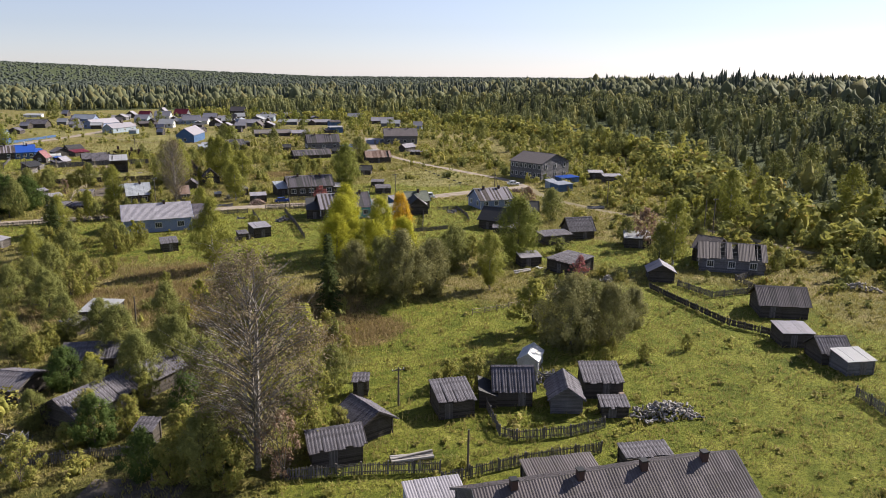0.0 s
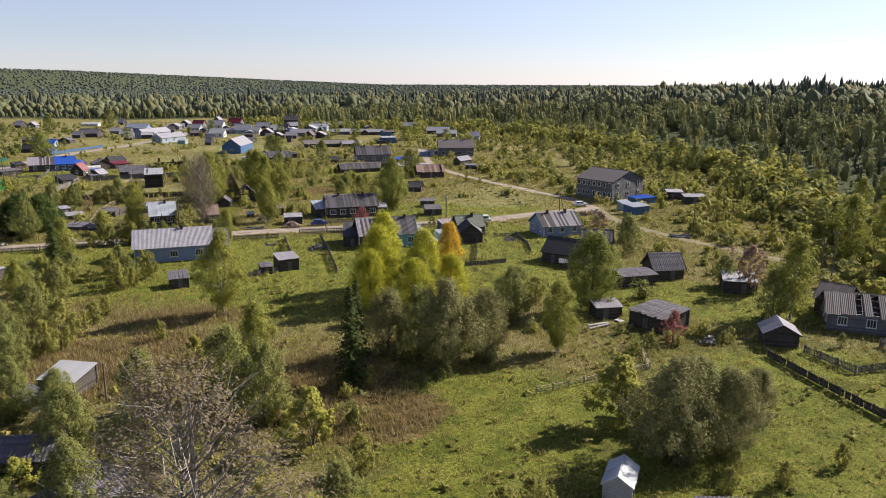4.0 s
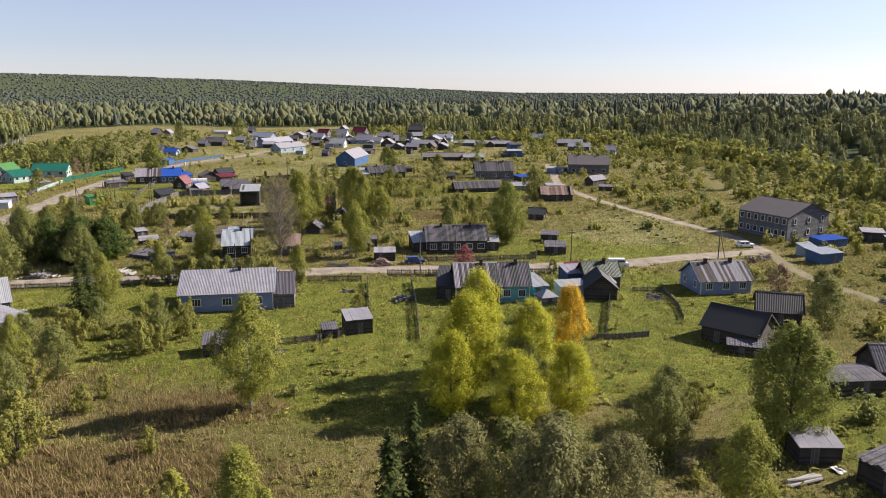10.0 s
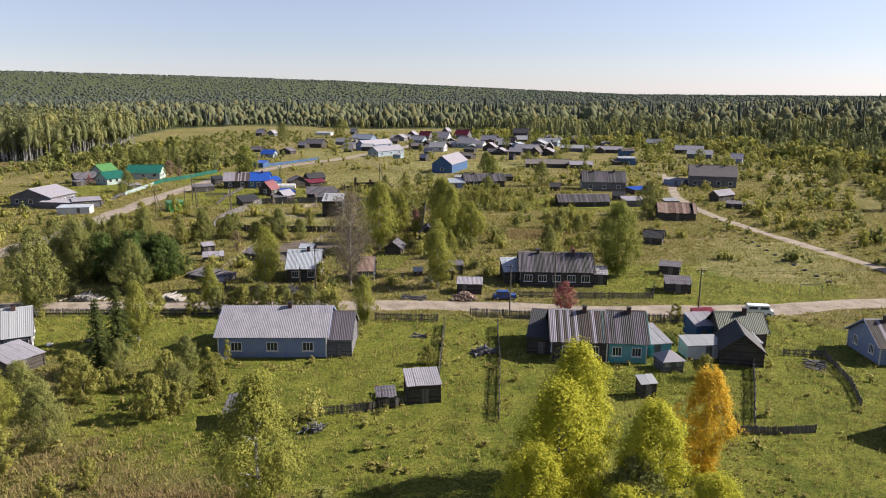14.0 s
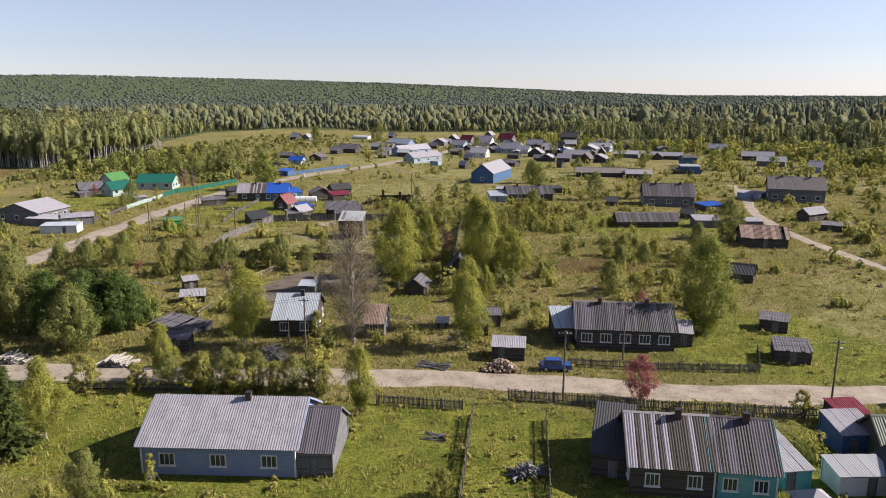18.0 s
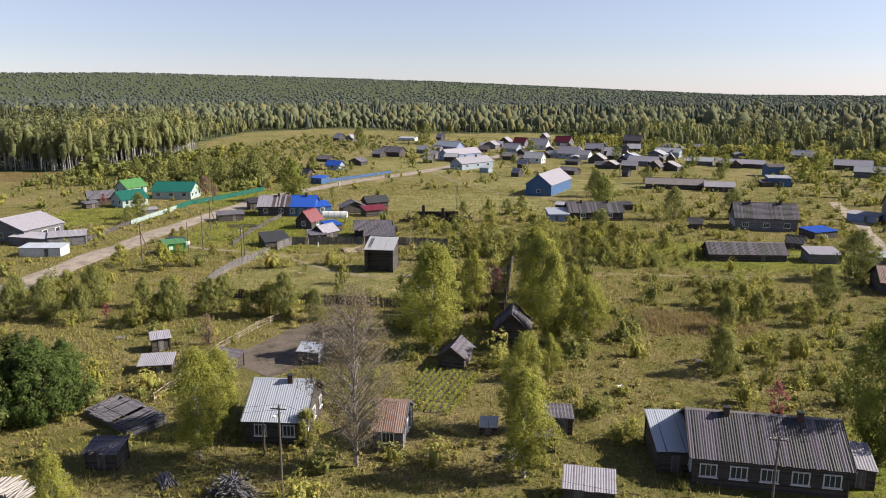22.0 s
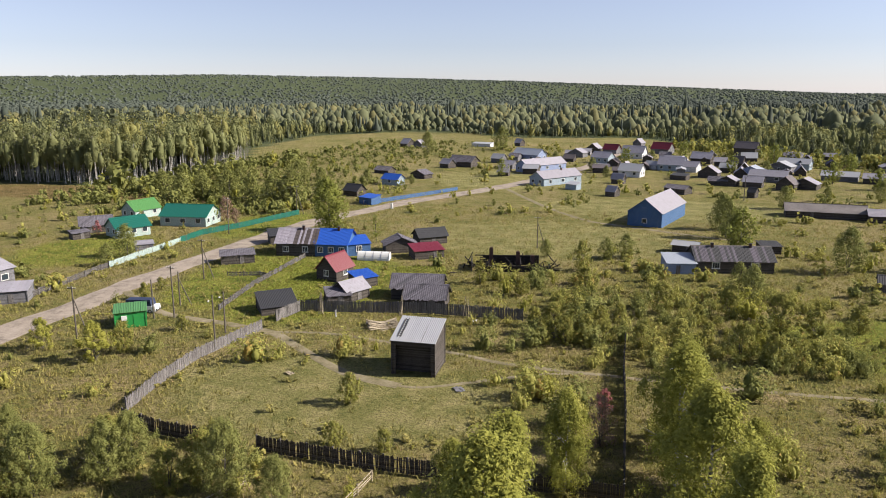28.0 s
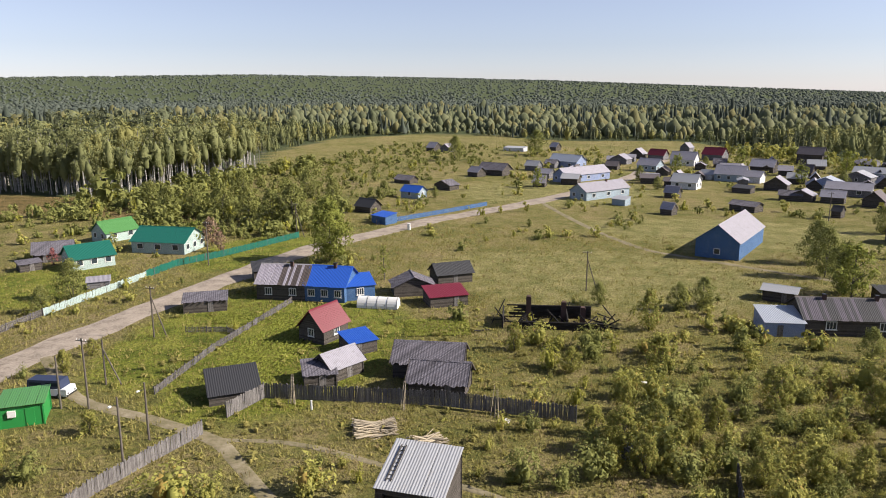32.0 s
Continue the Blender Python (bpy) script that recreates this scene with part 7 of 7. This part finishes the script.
def wires(label, *tops):
    """Sagging wires from pole to pole, each one a thin round curve."""
    for a, b in zip(tops, tops[1:]):
        for off in (-0.6, 0.6):
            side = Vector((-(b - a).y, (b - a).x, 0)).normalized() * off
            cu = bpy.data.curves.new("wire", "CURVE")
            cu.dimensions, cu.bevel_depth, cu.bevel_resolution = "3D", 0.011, 0
            sp = cu.splines.new("POLY")
            sp.points.add(12)
            for k in range(13):
                f = k / 12
                p = a.lerp(b, f) + side - Vector((0, 0, 0.9 * 4 * f * (1 - f)))
                sp.points[k].co = (*p, 1)
            cu.materials.append(IRON)
            tagged(new("wire", cu), label, "wire", "overhead wires", "")


a1 = pole(-59.0, 304.2, 8.7)
a2 = pole(-65.9, 290.8, 8.4, True)
a3 = pole(-69.1, 327.6, 8.0, True)
a4 = pole(-89.7, 369.6, 9.5)
a5 = pole(-87.0, 402.3, 8.7, True)
pole(-62.5, 310.7, 6.0, True, False)
pole(-44.6, 293.6, 7.9, False, False, True)
pole(-62.1, 303.2, 6.5, False, False)
s1 = pole(63.0, 200.9, 8.0, False, True, True)
s2 = pole(32.0, 199.2, 8.6)
s3 = pole(40.9, 213.3, 7.6)
s4 = pole(-2.1, 209.7, 8.6, False, True, True)
s5 = pole(-36.9, 209.3, 6.5)
pole(-6.5, 216.0, 3.6, False, False)
e1 = pole(115.6, 171.0, 8.2)
e2 = pole(97.7, 206.9, 7.6, True)
e3 = pole(116.8, 130.0, 9.0)
pole(115.0, 130.8, 8.5, False, False)
pole(-10.7, 373.3, 7.5, True)
pole(44.1, 465.8, 8.2)
pole(-5.2, 110.0, 4.7, False, False)
pole(24.5, 56.4, 4.3, False, False)
pole(22.7, 72.0, 4.6)
pole(-47.0, 300.0, 6.5, False, False, True)
wires("thin sagging overhead power wires", a2, a3, a4, a5)
wires("thin sagging overhead power wires", s5, s4, s2, s1, e2)
wires("thin sagging overhead power wires", e2, e1, e3)

# ---- log piles and heaps ----
def log_pile(label, x, y, turn, length, wide, high, count, r, mat, messy=0.1, log_len=None):
    """A heap of single logs, more of them low down."""
    rng = random.Random(int(x * 11 + y * 3))
    e = new("log_pile")
    e.matrix_world = pose(x, y, float(ground_z(x, y)), 0, 0, turn)
    tagged(e, label, "log pile", "", "")
    ll = log_len or wide
    forms = [Shape().tube((0, -ll / 2, 0), (0, ll / 2, 0), r * k, r * k * 0.85, 7).mesh("log", mat) for k in (0.75, 1.0, 1.2)]
    for i in range(count):
        f = rng.random() ** 1.6
        z = r + f * (high - r)
        span = (1 - 0.85 * f)
        q = part("log", rng.choice(forms), e)
        q.location = (rng.uniform(-0.5, 0.5) * length * span, rng.uniform(-0.5, 0.5) * max(0, wide - ll) * span, z)
        q.rotation_euler = (rng.gauss(0, messy * 0.5), rng.gauss(0, messy * 0.3), rng.gauss(0, messy))


log_pile("pile of pale peeled birch logs", -26.8, 205.2, 0, 5.6, 3.0, 1.1, 44, 0.13, BIRCH_LOG, 0.15, 2.6)
log_pile("long pile of pale birch logs by the street", -42, 205.0, 5, 7.5, 3.0, 0.9, 46, 0.13, BIRCH_LOG, 0.25, 2.6)
log_pile("heap of reddish split firewood", 24.6, 208.0, 0, 5.2, 2.6, 1.5, 190, 0.14, LOG_WOOD, 0.9, 0.45)
log_pile("big heap of pale split firewood", 49.2, 59.6, -8, 8.0, 4.4, 1.5, 230, 0.13, BIRCH_LOG, 1.2, 0.5)
log_pile("firewood stacked along the shed", 46.4, 63.6, 60, 5.0, 1.2, 1.2, 70, 0.11, LOG_WOOD, 0.2, 0.5)
log_pile("long stack of pale firewood", 111.6, 87.0, -48, 8.0, 1.6, 1.3, 90, 0.13, BIRCH_LOG, 0.2, 0.6)
log_pile("heap of old grey boards", 27.6, 181.6, 20, 4.2, 3.6, 0.9, 60, 0.10, GREY_WOOD, 0.9, 1.6)
log_pile("scattered grey boards on grass", 18.0, 188.2, 70, 2.0, 2.6, 0.25, 12, 0.07, GREY_WOOD, 0.3, 2.4)
log_pile("loose pile of pale slabs", -25.2, 309.6, -62, 4.0, 5.4, 0.7, 60, 0.08, PALE_WOOD, 0.25, 4.6)
log_pile("loose pile of pale slabs", -18.6, 308.4, -40, 3.4, 4.6, 0.7, 44, 0.08, PALE_WOOD, 0.35, 3.6)
log_pile("pale tarpaulin-wrapped timber on grass", 20.3, 60.4, 84, 1.2, 4.4, 0.5, 10, 0.18, BIRCH_LOG, 0.06, 4.2)
log_pile("single stack of whitish logs", 61.4, 117.4, 104, 1.0, 4.0, 0.5, 8, 0.17, BIRCH_LOG, 0.06, 3.8)
log_pile("old planks lying by the street", -13.5, 209.6, 40, 1.6, 3.0, 0.4, 14, 0.08, GREY_WOOD, 0.15, 2.8)
log_pile("grey planks and poles near the shed", 15.5, 208.4, 80, 2.0, 5.0, 0.5, 22, 0.07, GREY_WOOD, 0.2, 4.2)
log_pile("pale boards stacked by the track", 108, 206, 60, 5.0, 3.0, 0.8, 50, 0.09, PALE_WOOD, 0.5, 2.4)
log_pile("heap of old timber by the track", 103, 203, 20, 5.0, 3.0, 0.9, 60, 0.09, LOG_WOOD, 0.8, 2.0)
log_pile("squared timbers beside the track", 112, 171, 60, 4.0, 5.0, 0.4, 16, 0.12, GREY_WOOD, 0.12, 4.6)
log_pile("broken boards in the yard", 41.5, 72.5, 10, 5.0, 3.0, 0.8, 50, 0.06, GREY_WOOD, 0.9, 1.8)
log_pile("broken grey garden bench and boards", 9.0, 157.0, 15, 3.4, 2.6, 0.9, 26, 0.06, GREY_WOOD, 0.7, 1.9)
log_pile("old timber frame lying in the grass", 72.0, 179.0, 70, 4.0, 3.0, 0.5, 22, 0.07, GREY_WOOD, 0.4, 2.8)
log_pile("heap of brown branches and brush", -6.4, 208.6, 0, 4.6, 3.4, 1.9, 120, 0.05, GREY_WOOD, 1.2, 2.0)
log_pile("old planks and crates behind the woodshed", 17.8, 219.6, 30, 3.0, 2.6, 1.1, 40, 0.06, GREY_WOOD, 0.9, 1.5)
log_pile("grey rubble and broken boards", -16.0, 76.5, 10, 3.4, 3.0, 1.2, 60, 0.06, GREY_WOOD, 1.2, 1.8)
log_pile("white-ended firewood near the hut", 73.0, 106.5, 0, 2.6, 2.0, 1.1, 46, 0.12, BIRCH_LOG, 0.9, 0.5)
log_pile("pile of bleached boards in the scrub", 1.5, 312, 20, 3.0, 2.4, 1.0, 44, 0.07, GREY_WOOD, 1.0, 1.6)


def burnt_house(x, y, turn):
    """Charred log walls, a leaning chimney and fallen beams."""
    rng = random.Random(3)
    e = new("burnt_house")
    e.matrix_world = pose(x, y, 0, 0, 0, turn)
    tagged(e, "burnt-out house of charred black beams", "ruin")
    for k, (x0, y0, x1, y1, h) in enumerate(((-8, -3, 8, -3, 1.4), (-8, 3, 6, 3, 2.4), (-8, -3, -8, 3, 2.0), (2, -3, 2, 3, 1.8), (8, -3, 8, 2, 1.1))):
        for i in range(int(h / 0.22)):
            cut = rng.uniform(0, 0.25)
            Shape().tube((x0 + (x1 - x0) * cut, y0, 0.11 + 0.22 * i), (x1, y1, 0.11 + 0.22 * i), 0.12, 0.11, 6).obj("wall_log", CHAR, e)
    for cx, h in ((-4, 4.2), (1.5, 3.4), (4.5, 2.6)):
        c = Shape().box(cx, 0.5, 0, 0.8, 0.8, h).obj("chimney", BRICK, e, "blackened brick chimney stump")
        Shape().box(cx, 0.5, h, 0.6, 0.9, 0.2).obj("chimney_cap", BRICK, c)
    for i in range(46):
        a = Vector((rng.uniform(-10, 10), rng.uniform(-4.5, 4.5), 0.1))
        b = a + Vector((rng.uniform(-3, 3), rng.uniform(-2, 2), rng.uniform(0.1, 2.4)))
        Shape().beam(a, b, 0.14).obj("beam", CHAR, e)
    Shape().box(-3, -3.6, 0, 2.6, 1.6, 0.3).obj("rubble", BRICK, e, "reddish rubble heap")


burnt_house(-13.0, 352.2, 12)


def vehicle(label, x, y, turn, L, W, H, paint, van=False, cargo=None):
    """A parked car or van: body, cabin, panes, wheels, lamps, bumpers."""
    e = new("van" if van else "car")
    e.matrix_world = pose(x, y, float(ground_z(x, y)) + 0.04, 0, 0, turn)
    tagged(e, label, "van" if van else "car")
    b = Shape()
    base, belt = 0.32, 0.32 + (H - 0.32) * (0.48 if not van else 0.46)
    b.box(0, 0, base, L, W, belt - base, None, 0.04)
    b.obj("body", paint, e)
    c0, c1 = (-0.36, 0.20) if not van else (-0.49, 0.36)
    cx, cl = (c0 + c1) / 2 * L, (c1 - c0) * L
    Shape().box(cx, 0, belt, cl, W * 0.92, H - belt, None, 0.14 if not van else 0.07).obj("cabin", cargo or paint, e)
    g = H - belt
    for sy in (-1, 1):
        for k in (-0.24, 0.24):
            Shape().box(cx + k * cl, sy * (W * 0.455 - 0.035 * g), belt + 0.1 * g, cl * 0.36, 0.05, g * 0.62).obj("side_window", GLASS, e)
        for sx in (-1, 1):
            m = Matrix.Translation((sx * L * 0.31, sy * (W / 2 - 0.08), 0.31)) @ Matrix.Rotation(math.pi / 2, 4, "X")
            w = Shape()
            w.tube(m @ Vector((0, 0, -0.11)), m @ Vector((0, 0, 0.11)), 0.32, 0.32, 14)
            wheel = w.obj("wheel", TAR, e, "dark rubber wheel")
            Shape().tube(m @ Vector((0, 0, -0.12)), m @ Vector((0, 0, 0.12)), 0.17, 0.17, 10).obj("rim", CHALK, wheel, "pale steel rim")
        Shape().box(L / 2 - 0.02, sy * W * 0.33, base + 0.22, 0.06, 0.26, 0.16).obj("headlight", GLASS, e)
        Shape().box(-L / 2 + 0.02, sy * W * 0.38, base + 0.2, 0.06, 0.16, 0.22).obj("tail_lamp", RED_TIN, e)
    for sx, f in ((1, c1), (-1, c0)):
        Shape().box(f * L - sx * 0.07 * cl * 0.6, 0, belt + 0.08 * g, 0.06, W * 0.74, g * 0.66).obj("windscreen", GLASS, e)
    for sx in (-1, 1):
        Shape().box(sx * (L / 2 + 0.03), 0, base, 0.12, W * 0.96, 0.16).obj("bumper", IRON, e)


CAR_BLUE = sheet("blue_car_paint", (0.012, 0.045, 0.20), (0.01, 0.03, 0.12), 0.1, 0.25)
CAR_WHITE = sheet("white_car_paint", (0.75, 0.76, 0.77), (0.5, 0.5, 0.5), 0.1, 0.25)
CAR_NAVY = sheet("navy_canvas", (0.02, 0.03, 0.07), (0.03, 0.03, 0.05), 0.1, 0.6)
vehicle("dark blue hatchback parked by the street", 31.6, 208.9, 2, 4.1, 1.65, 1.5, CAR_BLUE)
vehicle("white van with grey top by the street", 73.2, 201.6, -6, 4.3, 1.75, 1.85, CAR_WHITE, True)
vehicle("white light truck with a dark canvas top", -66.3, 306.0, 12, 5.2, 2.0, 2.2, CAR_WHITE, True, CAR_NAVY)
vehicle("white car parked by the big house", 109.4, 217.2, -5, 4.1, 1.6, 1.45, CAR_WHITE)


# ---- gardens ----
def crop_rows(label, x, y, turn, length, rows, gap, mat, size, seed):
    """Rows of low leafy plants; too many to count."""
    r = np.random.default_rng(seed)
    n = int(rows * length / 0.028)
    row = r.integers(0, rows, n)
    u = r.uniform(-length / 2, length / 2, n)
    v = (row - rows / 2) * gap + r.normal(0, 0.10, n)
    c, s = math.cos(radians(turn)), math.sin(radians(turn))
    p = np.stack([x + u * c - v * s, y + u * s + v * c, r.uniform(0.08, 0.42, n)], -1)
    nr = r.normal(size=(n, 3)) * 0.5 + np.array([0, 0, 1.0])
    me = quads("crop_rows", mat, p, nr, size * r.uniform(0.6, 1.3, n), r)
    return tagged(new("crop_rows", me), label, "crops", "", "stuff")


ribbon("plot", "dug garden soil between rows", "ground", TILTH, 7.2, 0.03, (6.2, 229.0), (8.4, 242.0))
crop_rows("green potato rows in a garden", 7.4, 235.4, 80, 13, 9, 0.85, LEAF["crops"], 0.17, 1)
crop_rows("green potato rows beside the fence", -50, 331, 97, 30, 12, 0.8, LEAF["crops"], 0.17, 2)
crop_rows("leafy green garden bed", -62, 340, 15, 9, 8, 0.8, LEAF["crops"], 0.16, 3)
crop_rows("green potato rows by the grey barn", -30, 345, 20, 10, 10, 0.8, LEAF["crops"], 0.17, 4)
crop_rows("lush green vegetable plot", 46, 172, 3, 14, 9, 0.8, LEAF["crops"], 0.15, 5)
crop_rows("leafy herb bed in the fenced yard", 34.6, 63.6, -20, 3.0, 3, 0.8, LEAF["crops"], 0.16, 7)
crop_rows("green bed before the bathhouse", 40.6, 61.4, -15, 3.0, 2, 0.7, LEAF["crops"], 0.14, 8)
ribbon("plot", "dark dug vegetable plot", "ground", TILTH, 7, 0.03, (-9, 65), (-1, 61))
crop_rows("yellow-green garden rows", 89, 352, 5, 14, 9, 0.9, LEAF["yellowbush"], 0.2, 6)


def greenhouse(x, y, turn, L, W, H):
    """An arched tunnel of pale film on hoops."""
    e = new("greenhouse")
    e.matrix_world = pose(x, y, 0, 0, 0, turn)
    tagged(e, "white film greenhouse tunnel in the yard", "greenhouse")
    s = Shape()
    n = 12
    for i in range(2):
        for k in range(n + 1):
            w = math.pi * k / n
            s.v.append(((i - 0.5) * L, -W / 2 * math.cos(w), H * math.sin(w)))
    s.f = [(k, k + 1, n + 2 + k, n + 1 + k) for k in range(n)] + [tuple(range(n + 1))[::-1], tuple(range(n + 1, 2 * n + 2))]
    s.obj("film", CHALK, e)
    for i in range(5):
        h = Shape()
        for k in range(n):
            a, b = math.pi * k / n, math.pi * (k + 1) / n
            x0 = -L / 2 + L * i / 4
            h.beam((x0, -(W / 2 + 0.03) * math.cos(a), (H + 0.03) * math.sin(a)), (x0, -(W / 2 + 0.03) * math.cos(b), (H + 0.03) * math.sin(b)), 0.05)
        h.obj("hoop", GREY_WOOD, e)


greenhouse(-43.2, 352.6, 8, 7.0, 2.6, 1.8)


# ---- sheds crowding the far village ----
far_rng = random.Random(12)
for _ in range(58):
    u, v = far_rng.uniform(-62, 120), far_rng.uniform(500, 640)
    if abs(u - (-24 + (v - 520) * 0.16)) < 10:
        continue
    house("shed", far_rng.choice(("small grey plank shed among the houses", "dark log shed with a slate roof")), u, v, far_rng.choice((-8, 82)) + far_rng.uniform(-8, 8), far_rng.uniform(4, 8), far_rng.uniform(3.5, 5.5),
          far_rng.uniform(1.8, 2.6), far_rng.uniform(3.0, 4.4), far_rng.choice((GREY_WOOD, DARK_WOOD, DARK_WOOD)), far_rng.choice((SLATE, SLATE, DARK_SLATE, TIN, PLANK_ROOF)), far=True)


# ---- odds and ends ----
def leaning_poles(label, x, y, turn, h, count):
    """Peeled poles leaning together against a fence."""
    rng = random.Random(int(x * 7 + y))
    e = new("leaning_poles")
    e.matrix_world = pose(x, y, float(ground_z(x, y)), 0, 0, turn)
    tagged(e, label, "poles", "", "")
    for i in range(count):
        a = Vector((rng.uniform(-0.6, 0.6), rng.uniform(-0.7, -0.3), 0))
        Shape().tube(a, (a.x * 0.4, 0.1, h * rng.uniform(0.85, 1.1)), 0.06, 0.04, 6).obj("pole", PALE_WOOD, e)


leaning_poles("pale poles leaning on the grey fence", -37.4, 313.2, 12, 3.2, 6)
leaning_poles("two pale poles at the yard fence", -24.0, 316.0, 10, 3.0, 3)
leaning_poles("peeled poles beside the plank shed", -13.5, 317.2, 5, 3.6, 3)


def white_post(label, x, y, h, w):
    e = new("road_post")
    e.location = (x, y, float(ground_z(x, y)))
    tagged(e, label, "post")
    Shape().box(0, 0, -0.1, w, w, h + 0.1, None, 0.1).obj("post", CHALK, e)
    Shape().box(0, 0, h, w * 1.2, w * 1.2, 0.06).obj("cap", CHALK, e)


white_post("white post beside the dirt road", -63.4, 420, 1.6, 0.7)
white_post("short white post by the yard fence", -34.2, 312.0, 1.1, 0.18)


def goal(x, y, turn, w, h):
    """A bare goal of thin poles on the pasture."""
    e = new("goal")
    e.matrix_world = pose(x, y, float(ground_z(x, y)), 0, 0, turn)
    tagged(e, "thin wooden goal frame on the pasture", "goal")
    for sx in (-1, 1):
        Shape().tube((sx * w / 2, 0, -0.1), (sx * w / 2, 0, h), 0.05, 0.05, 6).obj("upright", GREY_WOOD, e)
    Shape().tube((-w / 2, 0, h), (w / 2, 0, h), 0.05, 0.05, 6).obj("crossbar", GREY_WOOD, e)


goal(87.4, 214.6, 0, 4.0, 2.0)


def tyre(x, y, turn):
    """An old tyre half sunk in the verge."""
    e = new("tyre")
    e.matrix_world = pose(x, y, float(ground_z(x, y)), 0, 0, turn)
    tagged(e, "old dark tyre marking the track verge", "tyre", "tyres along the track")
    s = Shape()
    n, k = 14, 6
    for i in range(n):
        a = 2 * math.pi * i / n
        for j in range(k):
            b = 2 * math.pi * j / k
            rr = 0.42 + 0.14 * math.cos(b)
            s.v.append((rr * math.cos(a), rr * math.sin(a), 0.13 + 0.14 * math.sin(b)))
    s.f = [(i * k + j, (i + 1) % n * k + j, (i + 1) % n * k + (j + 1) % k, i * k + (j + 1) % k) for i in range(n) for j in range(k)]
    s.obj("tread", TAR, e, "", True)


for i in range(16):
    f = i / 15
    tyre(95.2 - 5.0 * f + 6 * f * f, 224 + 70 * f, 30 * i)


def rubbish(label, x, y, turn, w, mat):
    """A crumpled sheet left on the grass."""
    rng = random.Random(int(x * 3 + y * 5))
    s = Shape()
    n = 5
    for i in range(n):
        for j in range(n):
            s.v.append(((i / (n - 1) - 0.5) * w, (j / (n - 1) - 0.5) * w * 0.7, 0.06 + rng.uniform(0, 0.18)))
    s.f = [(i * n + j, (i + 1) * n + j, (i + 1) * n + j + 1, i * n + j + 1) for i in range(n - 1) for j in range(n - 1)]
    ob = tagged(s.obj("sheet", mat), label, "scrap sheet", "scraps in the grass", "")
    ob.matrix_world = pose(x, y, float(ground_z(x, y)), 0, 0, turn)
    sol = ob.modifiers.new("thick", "SOLIDIFY")
    sol.thickness = 0.03


for x, y, w, mat in ((30, 240, 1.0, CHALK), (-12, 316, 1.0, CHALK), (2, 332, 1.0, CHALK), (-30, 288, 1.2, PALE_WOOD), (-7.5, 289, 1.6, GREY_WOOD), (41, 251, 1.3, GREY_WOOD), (-42, 246, 1.4, GREY_WOOD),
                     (14, 66, 1.2, CHALK), (-8, 178, 1.4, CHALK), (-30, 184, 1.8, GREY_WOOD), (18.5, 226, 1.5, PALE_TIN), (10, 219, 1.4, GREY_WOOD), (66, 119, 1.3, CHALK), (-35, 182, 1.2, CHALK)):
    rubbish("pale scrap sheet lying in the grass", x, y, x * 7, w, mat)
